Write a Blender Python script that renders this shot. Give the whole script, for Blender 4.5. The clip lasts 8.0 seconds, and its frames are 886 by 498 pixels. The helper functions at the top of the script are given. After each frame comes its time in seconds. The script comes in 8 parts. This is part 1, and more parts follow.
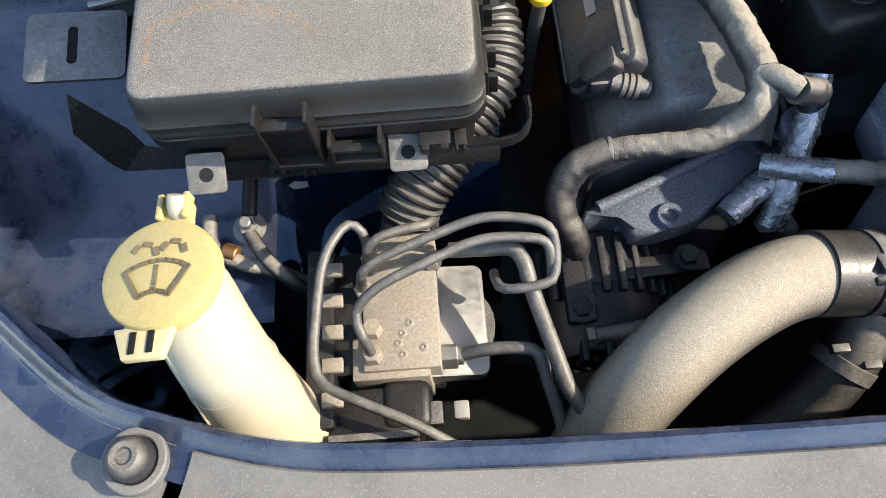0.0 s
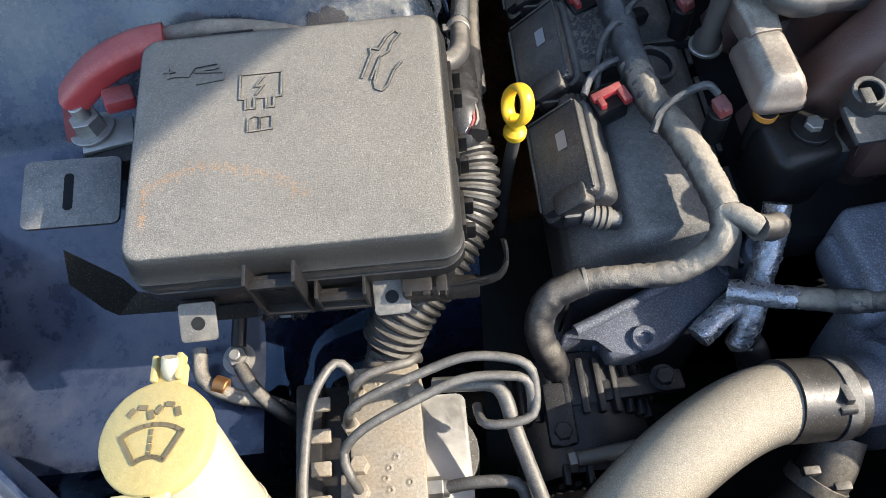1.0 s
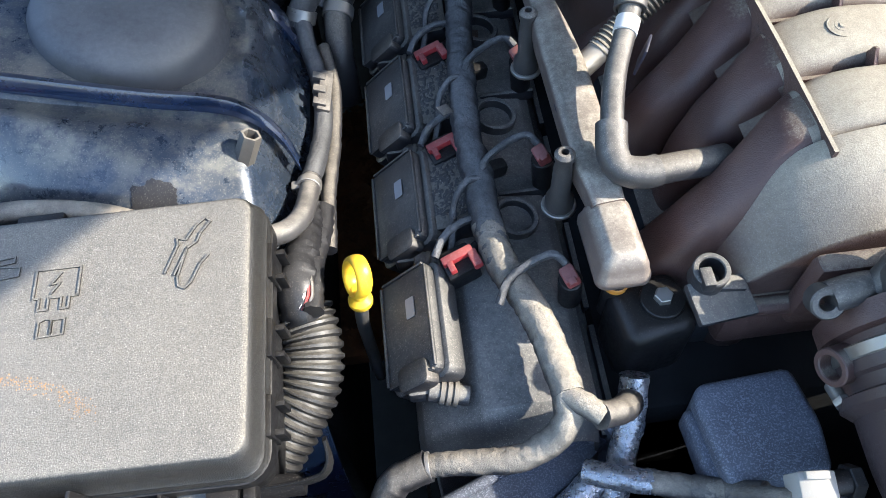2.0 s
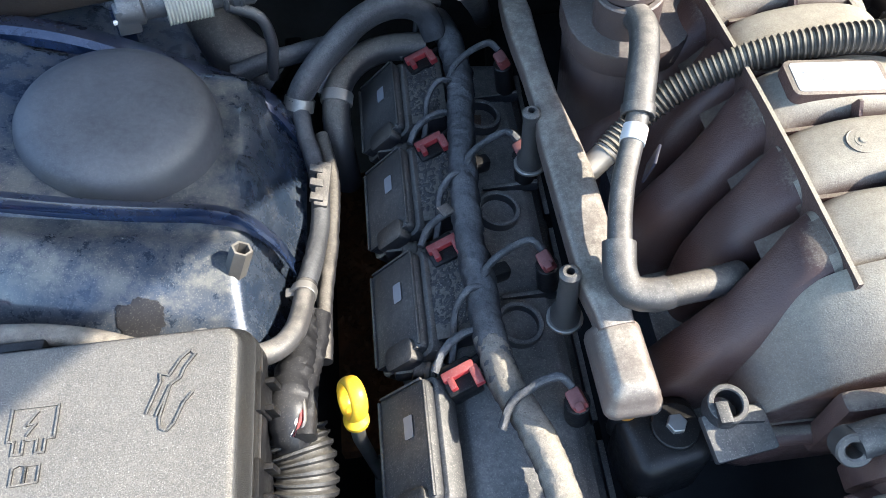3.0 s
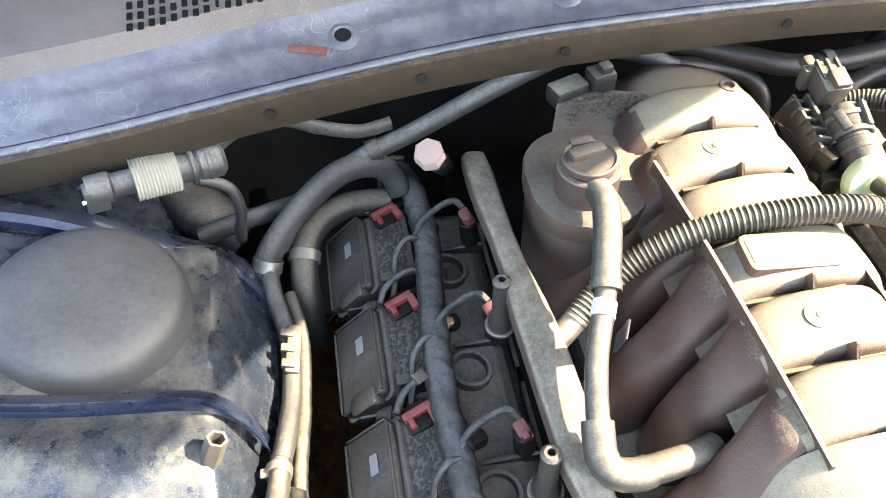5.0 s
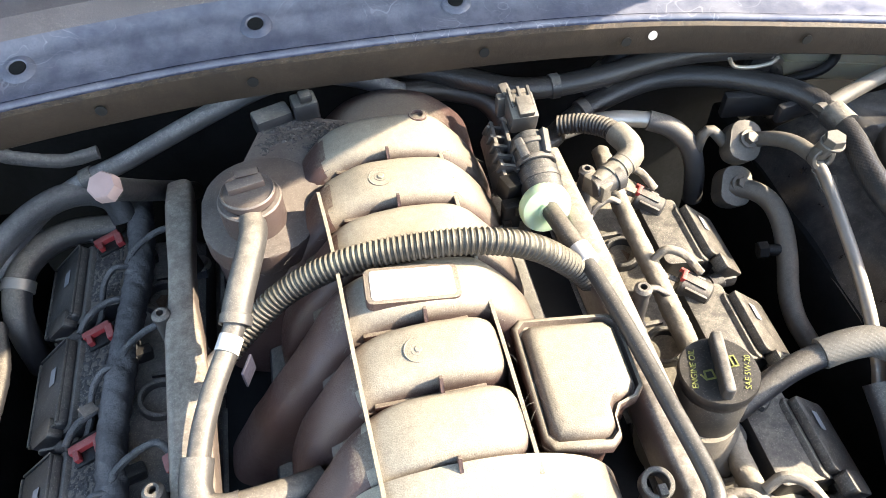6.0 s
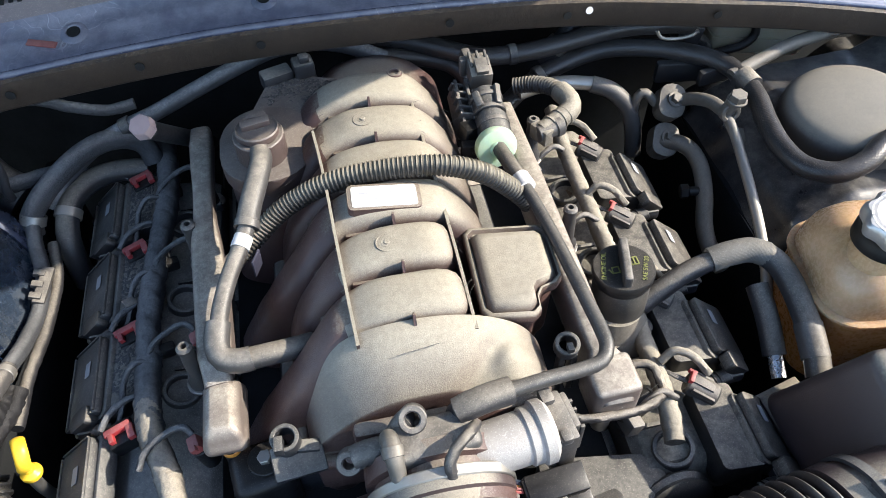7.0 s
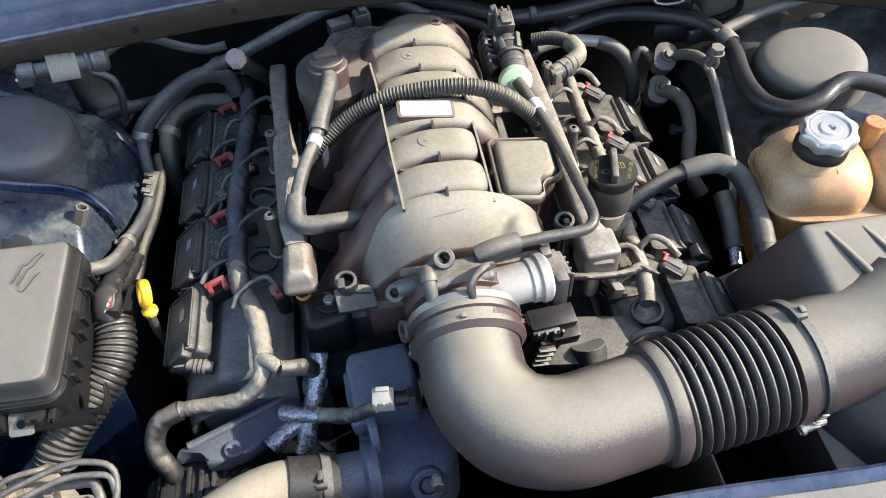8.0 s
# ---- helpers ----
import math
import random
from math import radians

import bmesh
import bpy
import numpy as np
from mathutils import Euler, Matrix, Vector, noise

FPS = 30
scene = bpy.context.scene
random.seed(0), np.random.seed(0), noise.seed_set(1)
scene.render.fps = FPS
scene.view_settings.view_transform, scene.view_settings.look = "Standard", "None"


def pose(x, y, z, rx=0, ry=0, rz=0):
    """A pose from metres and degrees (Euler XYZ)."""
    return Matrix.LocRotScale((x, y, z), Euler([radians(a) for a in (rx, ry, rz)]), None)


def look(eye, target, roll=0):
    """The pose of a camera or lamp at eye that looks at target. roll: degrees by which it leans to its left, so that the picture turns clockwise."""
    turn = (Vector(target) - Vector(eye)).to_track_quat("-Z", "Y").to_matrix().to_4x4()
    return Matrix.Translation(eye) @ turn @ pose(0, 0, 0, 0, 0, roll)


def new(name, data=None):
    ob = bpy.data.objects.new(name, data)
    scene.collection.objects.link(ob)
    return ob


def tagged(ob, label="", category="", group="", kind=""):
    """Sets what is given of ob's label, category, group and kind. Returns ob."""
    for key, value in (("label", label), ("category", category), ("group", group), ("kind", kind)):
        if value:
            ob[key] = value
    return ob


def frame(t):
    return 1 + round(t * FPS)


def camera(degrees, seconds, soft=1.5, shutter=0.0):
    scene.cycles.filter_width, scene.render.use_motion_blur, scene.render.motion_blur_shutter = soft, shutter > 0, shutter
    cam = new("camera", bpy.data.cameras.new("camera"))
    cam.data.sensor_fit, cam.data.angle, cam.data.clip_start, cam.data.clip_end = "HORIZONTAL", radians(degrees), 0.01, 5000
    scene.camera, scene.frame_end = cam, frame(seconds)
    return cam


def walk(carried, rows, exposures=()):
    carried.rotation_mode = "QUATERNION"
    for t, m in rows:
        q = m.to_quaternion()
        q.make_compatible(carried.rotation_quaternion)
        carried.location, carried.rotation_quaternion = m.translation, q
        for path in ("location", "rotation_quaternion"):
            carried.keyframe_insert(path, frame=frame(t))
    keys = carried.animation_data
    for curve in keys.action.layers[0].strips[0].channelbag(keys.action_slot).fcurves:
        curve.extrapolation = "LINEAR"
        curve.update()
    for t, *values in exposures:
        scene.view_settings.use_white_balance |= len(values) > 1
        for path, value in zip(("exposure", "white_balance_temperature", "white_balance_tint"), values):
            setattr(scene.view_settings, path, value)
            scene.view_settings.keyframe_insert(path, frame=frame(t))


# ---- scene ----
cam = camera(62.0, 8.0, soft=0.6)
PATH = [
    (0, (-0.019, 0.003, 1.494), (-0.08, 0.853, -0.316), -8.4),
    (0.5, (-0.03, 0.025, 1.517), (-0.075, 0.925, -0.268), -7.7),
    (1, (-0.011, 0.047, 1.541), (-0.02, 1.012, -0.21), -6.4),
    (1.5, (0.047, 0.093, 1.556), (0.067, 1.117, -0.161), -5.7),
    (1.7, (0.078, 0.112, 1.555), (0.105, 1.157, -0.15), -5.6),
    (2.8, (0.144, 0.193, 1.568), (0.146, 1.286, -0.107), -7.4),
    (3, (0.13, 0.207, 1.571), (0.133, 1.321, -0.09), -7.2),
    (3.5, (0.083, 0.242, 1.593), (0.112, 1.408, -0.032), -6.0),
    (4, (0.052, 0.267, 1.606), (0.102, 1.486, 0.02), -5.3),
    (4.2, (0.05, 0.271, 1.614), (0.109, 1.509, 0.044), -5.0),
    (5.3, (0.191, 0.257, 1.619), (0.394, 1.528, 0.088), -2.6),
    (5.5, (0.25, 0.257, 1.621), (0.464, 1.518, 0.084), -2.2),
    (6, (0.375, 0.228, 1.634), (0.605, 1.482, 0.093), -1.8),
    (6.5, (0.411, 0.17, 1.665), (0.644, 1.419, 0.12), -1.6),
    (7, (0.382, 0.068, 1.707), (0.598, 1.32, 0.163), -1.9),
    (7.5, (0.352, -0.062, 1.742), (0.553, 1.208, 0.21), -2.0),
    (8, (0.342, -0.155, 1.771), (0.492, 1.135, 0.25), -2.6),
]
walk(cam, [(t, look(eye, target, roll)) for t, eye, target, roll in PATH],
     [(0.0, 1.62, 6700, 10), (1.0, 1.73, 6650, 10), (1.7, 2.02, 6400, 10), (3.0, 2.16, 6250, 10), (3.5, 2.46, 6650, 10), (4.2, 3.22, 8600, 10), (5.3, 3.24, 8800, 12), (5.6, 3.05, 8500, 12), (6.0, 2.56, 7400, 11), (6.5, 1.99, 6800, 10), (7.0, 1.72, 6450, 10), (8.0, 1.67, 6550, 10)])

# ---- world and sun ----
SUN = Vector((0.82, -0.10, 0.56)).normalized()
world = bpy.data.worlds.new("world")
scene.world = world
world.use_nodes = True
wn = world.node_tree.nodes
sky = wn.new("ShaderNodeTexSky")
sky.sky_type = "NISHITA"
sky.sun_disc = False
sky.sun_elevation = math.asin(SUN.z)
sky.sun_rotation = math.atan2(SUN.x, SUN.y)
world.node_tree.links.new(sky.outputs[0], wn["Background"].inputs[0])
wn["Background"].inputs[1].default_value = 0.15
sun = new("sun", bpy.data.lights.new("sun", "SUN"))
sun.data.energy, sun.data.angle, sun.data.color = 2.7, radians(0.5), (1.0, 0.915, 0.785)
sun.matrix_world = look(SUN * 20, (0, 0, 0))


# ---- materials ----
def material(name, base, rough=0.5, metal=0.0, dust=0.0, spread=0.5, scale=60.0, vary=0.25, bump=0.15, specks=0.0,
             coat=0.0, tint=None, dust_colour=(0.36, 0.32, 0.26), grain=900.0, through_light=0.0, patchy=0.45, speck_colour=(0.55, 0.5, 0.42), even=0.55, smudge=False, lines=0.0, cover=0.0, mottle=0.0, full=0.95, gloss=0.5, grit=0.8, deposit=None):
    """A worn surface: base colour with slow and fine variation, dust that lies on what faces up, light specks, fine relief."""
    m = bpy.data.materials.new(name)
    m.use_nodes = True
    t = m.node_tree
    b = t.nodes["Principled BSDF"]

    def node(kind, **values):
        n = t.nodes.new("ShaderNode" + kind)
        for k, v in values.items():
            n.inputs[k].default_value = v
        return n

    def noise_at(size, detail=4.0, rough_=0.6):
        n = node("TexNoise", Scale=size, Detail=detail, Roughness=rough_)
        t.links.new(where.outputs["Object"], n.inputs["Vector"])
        return n.outputs[0]

    def ramp(value, lo, hi, to_lo=0.0, to_hi=1.0):
        n = node("MapRange")
        n.interpolation_type = "SMOOTHSTEP"
        t.links.new(value, n.inputs[0])
        for i, v in enumerate((lo, hi, to_lo, to_hi)):
            n.inputs[i + 1].default_value = v
        return n.outputs[0]

    def product(a, c):
        n = node("Math")
        n.operation = "MULTIPLY"
        t.links.new(a, n.inputs[0])
        if isinstance(c, (int, float)):
            n.inputs[1].default_value = c
        else:
            t.links.new(c, n.inputs[1])
        return n.outputs[0]

    def mixed(factor, a, c):
        n = t.nodes.new("ShaderNodeMix")
        n.data_type = "RGBA"
        t.links.new(factor, n.inputs[0])
        for socket, v in ((n.inputs[6], a), (n.inputs[7], c)):
            if isinstance(v, tuple):
                socket.default_value = (*v, 1)
            else:
                t.links.new(v, socket)
        return n.outputs[2]

    where = t.nodes.new("ShaderNodeTexCoord")
    slow, fine = noise_at(scale * 0.3, 3.0), noise_at(scale * 4, 5.0, 0.7)
    dark = tuple(c * (1 - vary) for c in base)
    light = tuple(min(1, c * (1 + vary)) for c in base)
    colour = mixed(ramp(slow, 0.3, 0.7), dark, tint or light)
    colour = mixed(product(ramp(fine, 0.35, 0.75), 0.5), colour, light)
    roughness = ramp(fine, 0.3, 0.8, max(0.03, rough - 0.08), min(1, rough + 0.12))
    if dust > 0:
        up = node("SeparateXYZ")
        geo = t.nodes.new("ShaderNodeNewGeometry")
        t.links.new(geo.outputs["Normal"], up.inputs[0])
        ragged = node("Math")
        ragged.operation = "MULTIPLY_ADD"
        t.links.new(noise_at(420.0, 5.0, 0.8), ragged.inputs[0])
        ragged.inputs[1].default_value = 0.36
        t.links.new(up.outputs[2], ragged.inputs[2])
        lying = ramp(ragged.outputs[0], 0.93 - spread * 1.2, full + 0.18)
        patch = ramp(noise_at(scale, 6.0, 0.72) if smudge else slow, 0.36 if smudge else 0.25, 0.68 if smudge else 0.65, patchy, 1.0)
        amount = product(product(lying, patch), product(ramp(fine, 0.25, 0.7, even, 1.0), product(ramp(noise_at(grain * 0.8, 2.0, 0.5), 0.38, 0.60, grit, 1.0), min(1.0, dust * 1.15))))
        if deposit:
            off, squash, far = (t.nodes.new("ShaderNodeVectorMath") for _ in range(3))
            off.operation, squash.operation, far.operation = "SUBTRACT", "MULTIPLY", "LENGTH"
            t.links.new(geo.outputs["Position"], off.inputs[0])
            off.inputs[1].default_value = (deposit[0], deposit[1], 0)
            t.links.new(off.outputs[0], squash.inputs[0])
            squash.inputs[1].default_value = (1 / deposit[2], 1 / deposit[3], 0)
            t.links.new(squash.outputs[0], far.inputs[0])
            wander, most = node("Math"), node("Math")
            wander.operation, most.operation = "MULTIPLY_ADD", "MAXIMUM"
            t.links.new(noise_at(26.0, 6.0, 0.65), wander.inputs[0])
            wander.inputs[1].default_value = 1.1
            t.links.new(far.outputs["Value"], wander.inputs[2])
            settled = product(ramp(wander.outputs[0], 1.62, 1.30), ramp(noise_at(34.0, 7.0, 0.78), 0.38, 0.64, 0.12, 0.68))
            t.links.new(amount, most.inputs[0])
            t.links.new(product(settled, ramp(up.outputs[2], 0.55, 0.8)), most.inputs[1])
            amount = most.outputs[0]
        colour = mixed(amount, colour, dust_colour)
        n = t.nodes.new("ShaderNodeMix")
        t.links.new(amount, n.inputs[0])
        t.links.new(roughness, n.inputs[2])
        n.inputs[3].default_value = 0.85
        roughness = n.outputs[0]
    if specks > 0:
        spots = ramp(noise_at(grain, 2.0, 0.5), 0.60 - cover, 0.665 - cover)
        colour = mixed(product(product(spots, ramp(lying, 0.0, 0.7, 0.15, 1.0)) if dust > 0 else spots, specks), colour, speck_colour)
        pits = ramp(noise_at(grain * 1.7, 2.0, 0.5), 0.36, 0.30)
        colour = mixed(product(pits, specks * 0.6), colour, tuple(c * 0.5 for c in base))
    if lines > 0:
        for size in (21.0, 44.0):
            band = noise_at(size, 1.5, 0.5)
            rise, fall = ramp(band, 0.538, 0.541), ramp(band, 0.547, 0.544)
            colour = mixed(product(product(rise, fall), product(ramp(noise_at(9.0, 2.0), 0.45, 0.6), lines)), colour, (0.5, 0.52, 0.6))
    t.links.new(colour, b.inputs["Base Color"])
    t.links.new(roughness, b.inputs["Roughness"])
    b.inputs["Metallic"].default_value = metal
    if metal > 0 and dust > 0:
        t.links.new(ramp(amount, 0.0, 0.8, metal, 0.0), b.inputs["Metallic"])
    b.inputs["Specular IOR Level"].default_value = gloss
    b.inputs["Coat Weight"].default_value = coat
    b.inputs["Coat Roughness"].default_value = 0.12
    if through_light:
        b.inputs["Subsurface Weight"].default_value = through_light
        b.inputs["Subsurface Radius"].default_value = (0.02, 0.012, 0.006)
        b.inputs["Subsurface Scale"].default_value = 1.0
    if bump > 0:
        r = node("Bump", Strength=bump, Distance=0.0006)
        t.links.new(noise_at(grain * 0.7, 3.0), r.inputs["Height"])
        if mottle > 0:
            wide = node("Bump", Strength=mottle, Distance=0.002)
            t.links.new(noise_at(150.0, 4.0, 0.65), wide.inputs["Height"])
            t.links.new(wide.outputs[0], r.inputs["Normal"])
        t.links.new(r.outputs[0], b.inputs["Normal"])
    return m


CAPMAT = material("sun_faded_black_plastic", (0.045, 0.049, 0.058), 0.5, dust=0.42, spread=0.5, specks=0.12, dust_colour=(0.235, 0.24, 0.245), patchy=0.7, grain=1600)
CAPDUSTY = material("dust_covered_black_plastic", (0.04, 0.038, 0.038), 0.5, dust=0.8, spread=0.5, specks=0.04, dust_colour=(0.25, 0.23, 0.19), patchy=0.85, grain=1500, bump=0.1, even=0.85)
BRACKET = material("bare_black_steel", (0.006, 0.006, 0.007), 0.6, vary=0.2, specks=0.1, gloss=0.3)
CONDUIT = material("scuffed_black_conduit", (0.02, 0.02, 0.021), 0.35, dust=0.55, spread=0.45, dust_colour=(0.30, 0.285, 0.25), patchy=0.4, specks=0.1)
BLACK = material("black_plastic", (0.009, 0.009, 0.010), 0.42, dust=0.06, spread=0.15, specks=0.06, patchy=0.4, gloss=0.35)
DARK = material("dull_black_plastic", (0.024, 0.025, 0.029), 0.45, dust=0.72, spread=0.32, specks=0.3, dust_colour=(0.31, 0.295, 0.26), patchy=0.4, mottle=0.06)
CRUST = material("crumbly_dirt", (0.03, 0.031, 0.034), 0.85, dust=0.35, spread=0.5, specks=0.4, dust_colour=(0.23, 0.22, 0.20), grain=700, bump=1.0)
FUSE = material("dusty_black_plastic", (0.022, 0.022, 0.022), 0.42, dust=0.72, spread=0.08, specks=0.45, bump=0.8, grain=1500, dust_colour=(0.31, 0.285, 0.24), patchy=0.85, vary=0.12, even=0.8, speck_colour=(0.62, 0.58, 0.5), cover=0.0, grit=0.55)
INTAKE = material("dusty_brown_black_plastic", (0.082, 0.047, 0.042), 0.45, full=0.99, dust=0.5, spread=-0.06, specks=0.25, tint=(0.104, 0.060, 0.052), dust_colour=(0.39, 0.36, 0.285), patchy=0.8, even=0.75, vary=0.15, mottle=0.10, bump=0.6, grain=1300, scale=45)
DUCT = material("dusty_duct_plastic", (0.058, 0.041, 0.040), 0.42, dust=0.72, spread=0.12, specks=0.2, bump=0.35, grain=1350, dust_colour=(0.36, 0.33, 0.26), patchy=0.8, even=0.85, vary=0.12, mottle=0.06, cover=0.02, speck_colour=(0.6, 0.56, 0.47), grit=0.7)
RUBBER = material("black_rubber", (0.021, 0.021, 0.024), 0.45, dust=0.6, spread=0.35, specks=0.2, patchy=0.5, mottle=0.05)
BELLOWS = material("dusty_bellows_rubber", (0.034, 0.029, 0.029), 0.42, dust=0.75, spread=0.25, dust_colour=(0.34, 0.305, 0.255), patchy=0.6, specks=0.25, even=0.6)
TANHOSE = material("dust_caked_rubber", (0.035, 0.031, 0.027), 0.85, dust=0.85, spread=0.6, specks=0.6, bump=0.9, grain=1300, dust_colour=(0.42, 0.37, 0.28), patchy=0.9, even=0.85)
GREYHOSE = material("grey_dusty_rubber", (0.05, 0.048, 0.048), 0.46, dust=0.72, spread=0.28, specks=0.3, dust_colour=(0.34, 0.31, 0.265), even=0.8, patchy=0.4, grain=1300, mottle=0.08, smudge=True, scale=40)
# Copy of the grey rubber with the blue cast of shade in its colours.
SHADEHOSE = material("shade_tinted_rubber", (0.04, 0.043, 0.05), 0.5, dust=0.7, spread=0.5, specks=0.2, dust_colour=(0.35, 0.36, 0.37), even=0.6, patchy=0.5, smudge=True)
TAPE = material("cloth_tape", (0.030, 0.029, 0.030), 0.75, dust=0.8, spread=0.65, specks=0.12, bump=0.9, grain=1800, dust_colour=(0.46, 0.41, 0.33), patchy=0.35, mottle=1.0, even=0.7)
# Shaded copy of the cloth tape: shade put into a darker, greyer colour.
SHADETAPE = material("shaded_cloth_tape", (0.034, 0.036, 0.041), 0.75, dust=0.65, spread=0.35, specks=0.08, bump=0.8, grain=1800, dust_colour=(0.27, 0.27, 0.265), patchy=0.5, mottle=0.9)
BLUE = material("navy_metallic_car_paint", (0.010, 0.024, 0.066), 0.25, 0.35, dust=0.3, spread=0.5, specks=0.08, coat=0.8, tint=(0.010, 0.026, 0.072), scale=9, dust_colour=(0.24, 0.24, 0.255), bump=0.05, patchy=0.35, grain=1200, smudge=True, even=0.55)
TOWER = material("dust_smeared_navy_paint", (0.016, 0.030, 0.056), 0.22, 0.2, dust=0.32, spread=0.75, specks=0.2, coat=0.9, tint=(0.018, 0.042, 0.086), scale=20, dust_colour=(0.235, 0.225, 0.185), bump=0.12, patchy=0.3, grain=1000, smudge=True, mottle=0.05, even=0.6, vary=0.2, deposit=(-0.072, 0.572, 0.145, 0.130))
COWLPAINT = material("hazed_navy_paint", (0.032, 0.043, 0.09), 0.28, dust=0.55, spread=0.8, specks=0.1, coat=0.7, tint=(0.045, 0.06, 0.12), scale=9, dust_colour=(0.32, 0.34, 0.40), bump=0.05, patchy=0.55, grain=1500, smudge=True, lines=0.3, mottle=0.02)
FENDERDUST = material("dirty_black_navy_paint", (0.014, 0.015, 0.020), 0.32, dust=0.55, spread=0.5, specks=0.15, coat=0.3, scale=12, dust_colour=(0.25, 0.235, 0.21), bump=0.15, patchy=0.12, grain=1300, smudge=True, mottle=0.08)
ACPIPE = material("dusty_grey_pipe", (0.12, 0.112, 0.10), 0.45, 0.3, dust=0.7, spread=0.45, specks=0.12, dust_colour=(0.27, 0.245, 0.205), patchy=0.5)
# Lit copy for the sunlit bank: dusty tape with sunlight in its tan base.
SUNTAPE = material("sunlit_dusty_tape", (0.15, 0.135, 0.11), 0.8, dust=0.8, spread=0.5, specks=0.15, bump=0.8, grain=1800, dust_colour=(0.43, 0.39, 0.315), patchy=0.5, mottle=0.6)
WOVEN = material("pale_woven_patch", (0.10, 0.095, 0.085), 0.7, dust=0.6, spread=0.5, specks=0.2, dust_colour=(0.27, 0.255, 0.22))
GRILLE = material("faded_cowl_plastic", (0.115, 0.10, 0.108), 0.6, dust=0.28, spread=0.8, specks=0.35, bump=0.6, grain=1100, dust_colour=(0.34, 0.33, 0.35), vary=0.15, scale=20, patchy=0.3)
PALEPEACH = material("pale_translucent_plastic", (0.55, 0.33, 0.165), 0.28, vary=0.14, bump=0.08, tint=(0.62, 0.41, 0.24), through_light=0.35, specks=0.12)
GLOSSCAP = material("clean_black_cap", (0.014, 0.014, 0.015), 0.4, vary=0.2, specks=0.15, dust=0.15)
# Lit copy of INTAKE: real dust, spread wider and paler to carry the sunlight.
INTAKELIT = material("sunlit_dusty_brown_plastic", (0.068, 0.044, 0.041), 0.45, full=0.96, dust=0.88, spread=0.5, specks=0.25, tint=(0.088, 0.056, 0.051), dust_colour=(0.39, 0.36, 0.285), patchy=0.8, even=0.75, vary=0.15, mottle=0.08, bump=0.6, grain=1300, scale=45)
# Darker brown manifold plastic with a thinner dust layer.
INTAKEDARK = material("dark_brown_plastic", (0.050, 0.034, 0.032), 0.4, dust=0.55, spread=0.25, specks=0.1, tint=(0.075, 0.048, 0.042), dust_colour=(0.30, 0.255, 0.205), patchy=0.45, vary=0.15, mottle=0.12, bump=0.4)
BREATHER = material("dusty_lilac_brown_plastic", (0.075, 0.054, 0.050), 0.45, dust=0.5, spread=0.45, specks=0.2, dust_colour=(0.31, 0.285, 0.25), patchy=0.55, vary=0.15, mottle=0.08, bump=0.4)
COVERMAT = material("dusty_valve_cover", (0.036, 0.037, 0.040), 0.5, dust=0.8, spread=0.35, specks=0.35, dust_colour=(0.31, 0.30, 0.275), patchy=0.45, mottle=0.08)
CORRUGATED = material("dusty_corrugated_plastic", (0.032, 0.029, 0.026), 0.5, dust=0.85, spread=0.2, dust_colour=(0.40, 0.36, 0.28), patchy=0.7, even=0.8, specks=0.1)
# Sunlit-bank copies of COVERMAT and DARK: sunlight put into a lighter tan dust colour.
SUNCOVER = material("sunlit_dusty_valve_cover", (0.075, 0.068, 0.060), 0.5, dust=0.8, spread=0.3, dust_colour=(0.42, 0.39, 0.32), patchy=0.35, smudge=True, scale=30, specks=0.3, mottle=0.1)
COILSUN = material("sunlit_dusty_black_plastic", (0.024, 0.023, 0.023), 0.5, dust=0.6, spread=0.4, dust_colour=(0.36, 0.33, 0.275), patchy=0.35, smudge=True, scale=30, specks=0.3, mottle=0.1)
STEEL = material("tarnished_steel", (0.33, 0.32, 0.30), 0.42, 0.85, dust=0.5, spread=0.4, specks=0.2)
MOTOR = material("sand_blasted_aluminium", (0.42, 0.40, 0.38), 0.6, 0.35, dust=0.4, spread=0.3, specks=0.6, grain=900, bump=0.6, speck_colour=(0.75, 0.74, 0.70))
LINE = material("coated_brake_line", (0.10, 0.098, 0.092), 0.45, 0.3, dust=0.55, spread=0.5, specks=0.2, dust_colour=(0.30, 0.27, 0.225), smudge=True)
ALU = material("dull_aluminium", (0.42, 0.41, 0.39), 0.42, 0.8, dust=0.5, spread=0.3, specks=0.15, dust_colour=(0.43, 0.40, 0.34))
CAST = material("sand_cast_aluminium", (0.10, 0.112, 0.14), 0.6, 0.15, specks=0.35, bump=1.0, grain=800, vary=0.25, speck_colour=(0.36, 0.39, 0.46), cover=0.07, mottle=0.15)
BLOCK = material("dirt_stained_aluminium", (0.43, 0.39, 0.32), 0.7, 0.25, specks=0.4, grain=600, tint=(0.30, 0.24, 0.17), scale=110, vary=0.35, speck_colour=(0.18, 0.14, 0.10))
VAPOUR = material("worn_grey_pipe", (0.035, 0.034, 0.034), 0.4, dust=0.3, spread=0.2, dust_colour=(0.30, 0.28, 0.245), patchy=0.5, specks=0.2)
RAIL = material("dusty_plated_rail", (0.15, 0.122, 0.108), 0.42, 0.35, dust=0.62, spread=0.45, dust_colour=(0.58, 0.535, 0.44), even=0.6, specks=0.35, patchy=0.5, smudge=True)
CREAM = material("cream_polythene", (0.44, 0.395, 0.285), 0.4, vary=0.1, bump=0.05, specks=0.2, through_light=0.2)
YELLOW = material("faded_yellow_plastic", (0.52, 0.40, 0.15), 0.5, vary=0.16, specks=0.4, tint=(0.46, 0.37, 0.16), bump=0.4, speck_colour=(0.62, 0.5, 0.25))
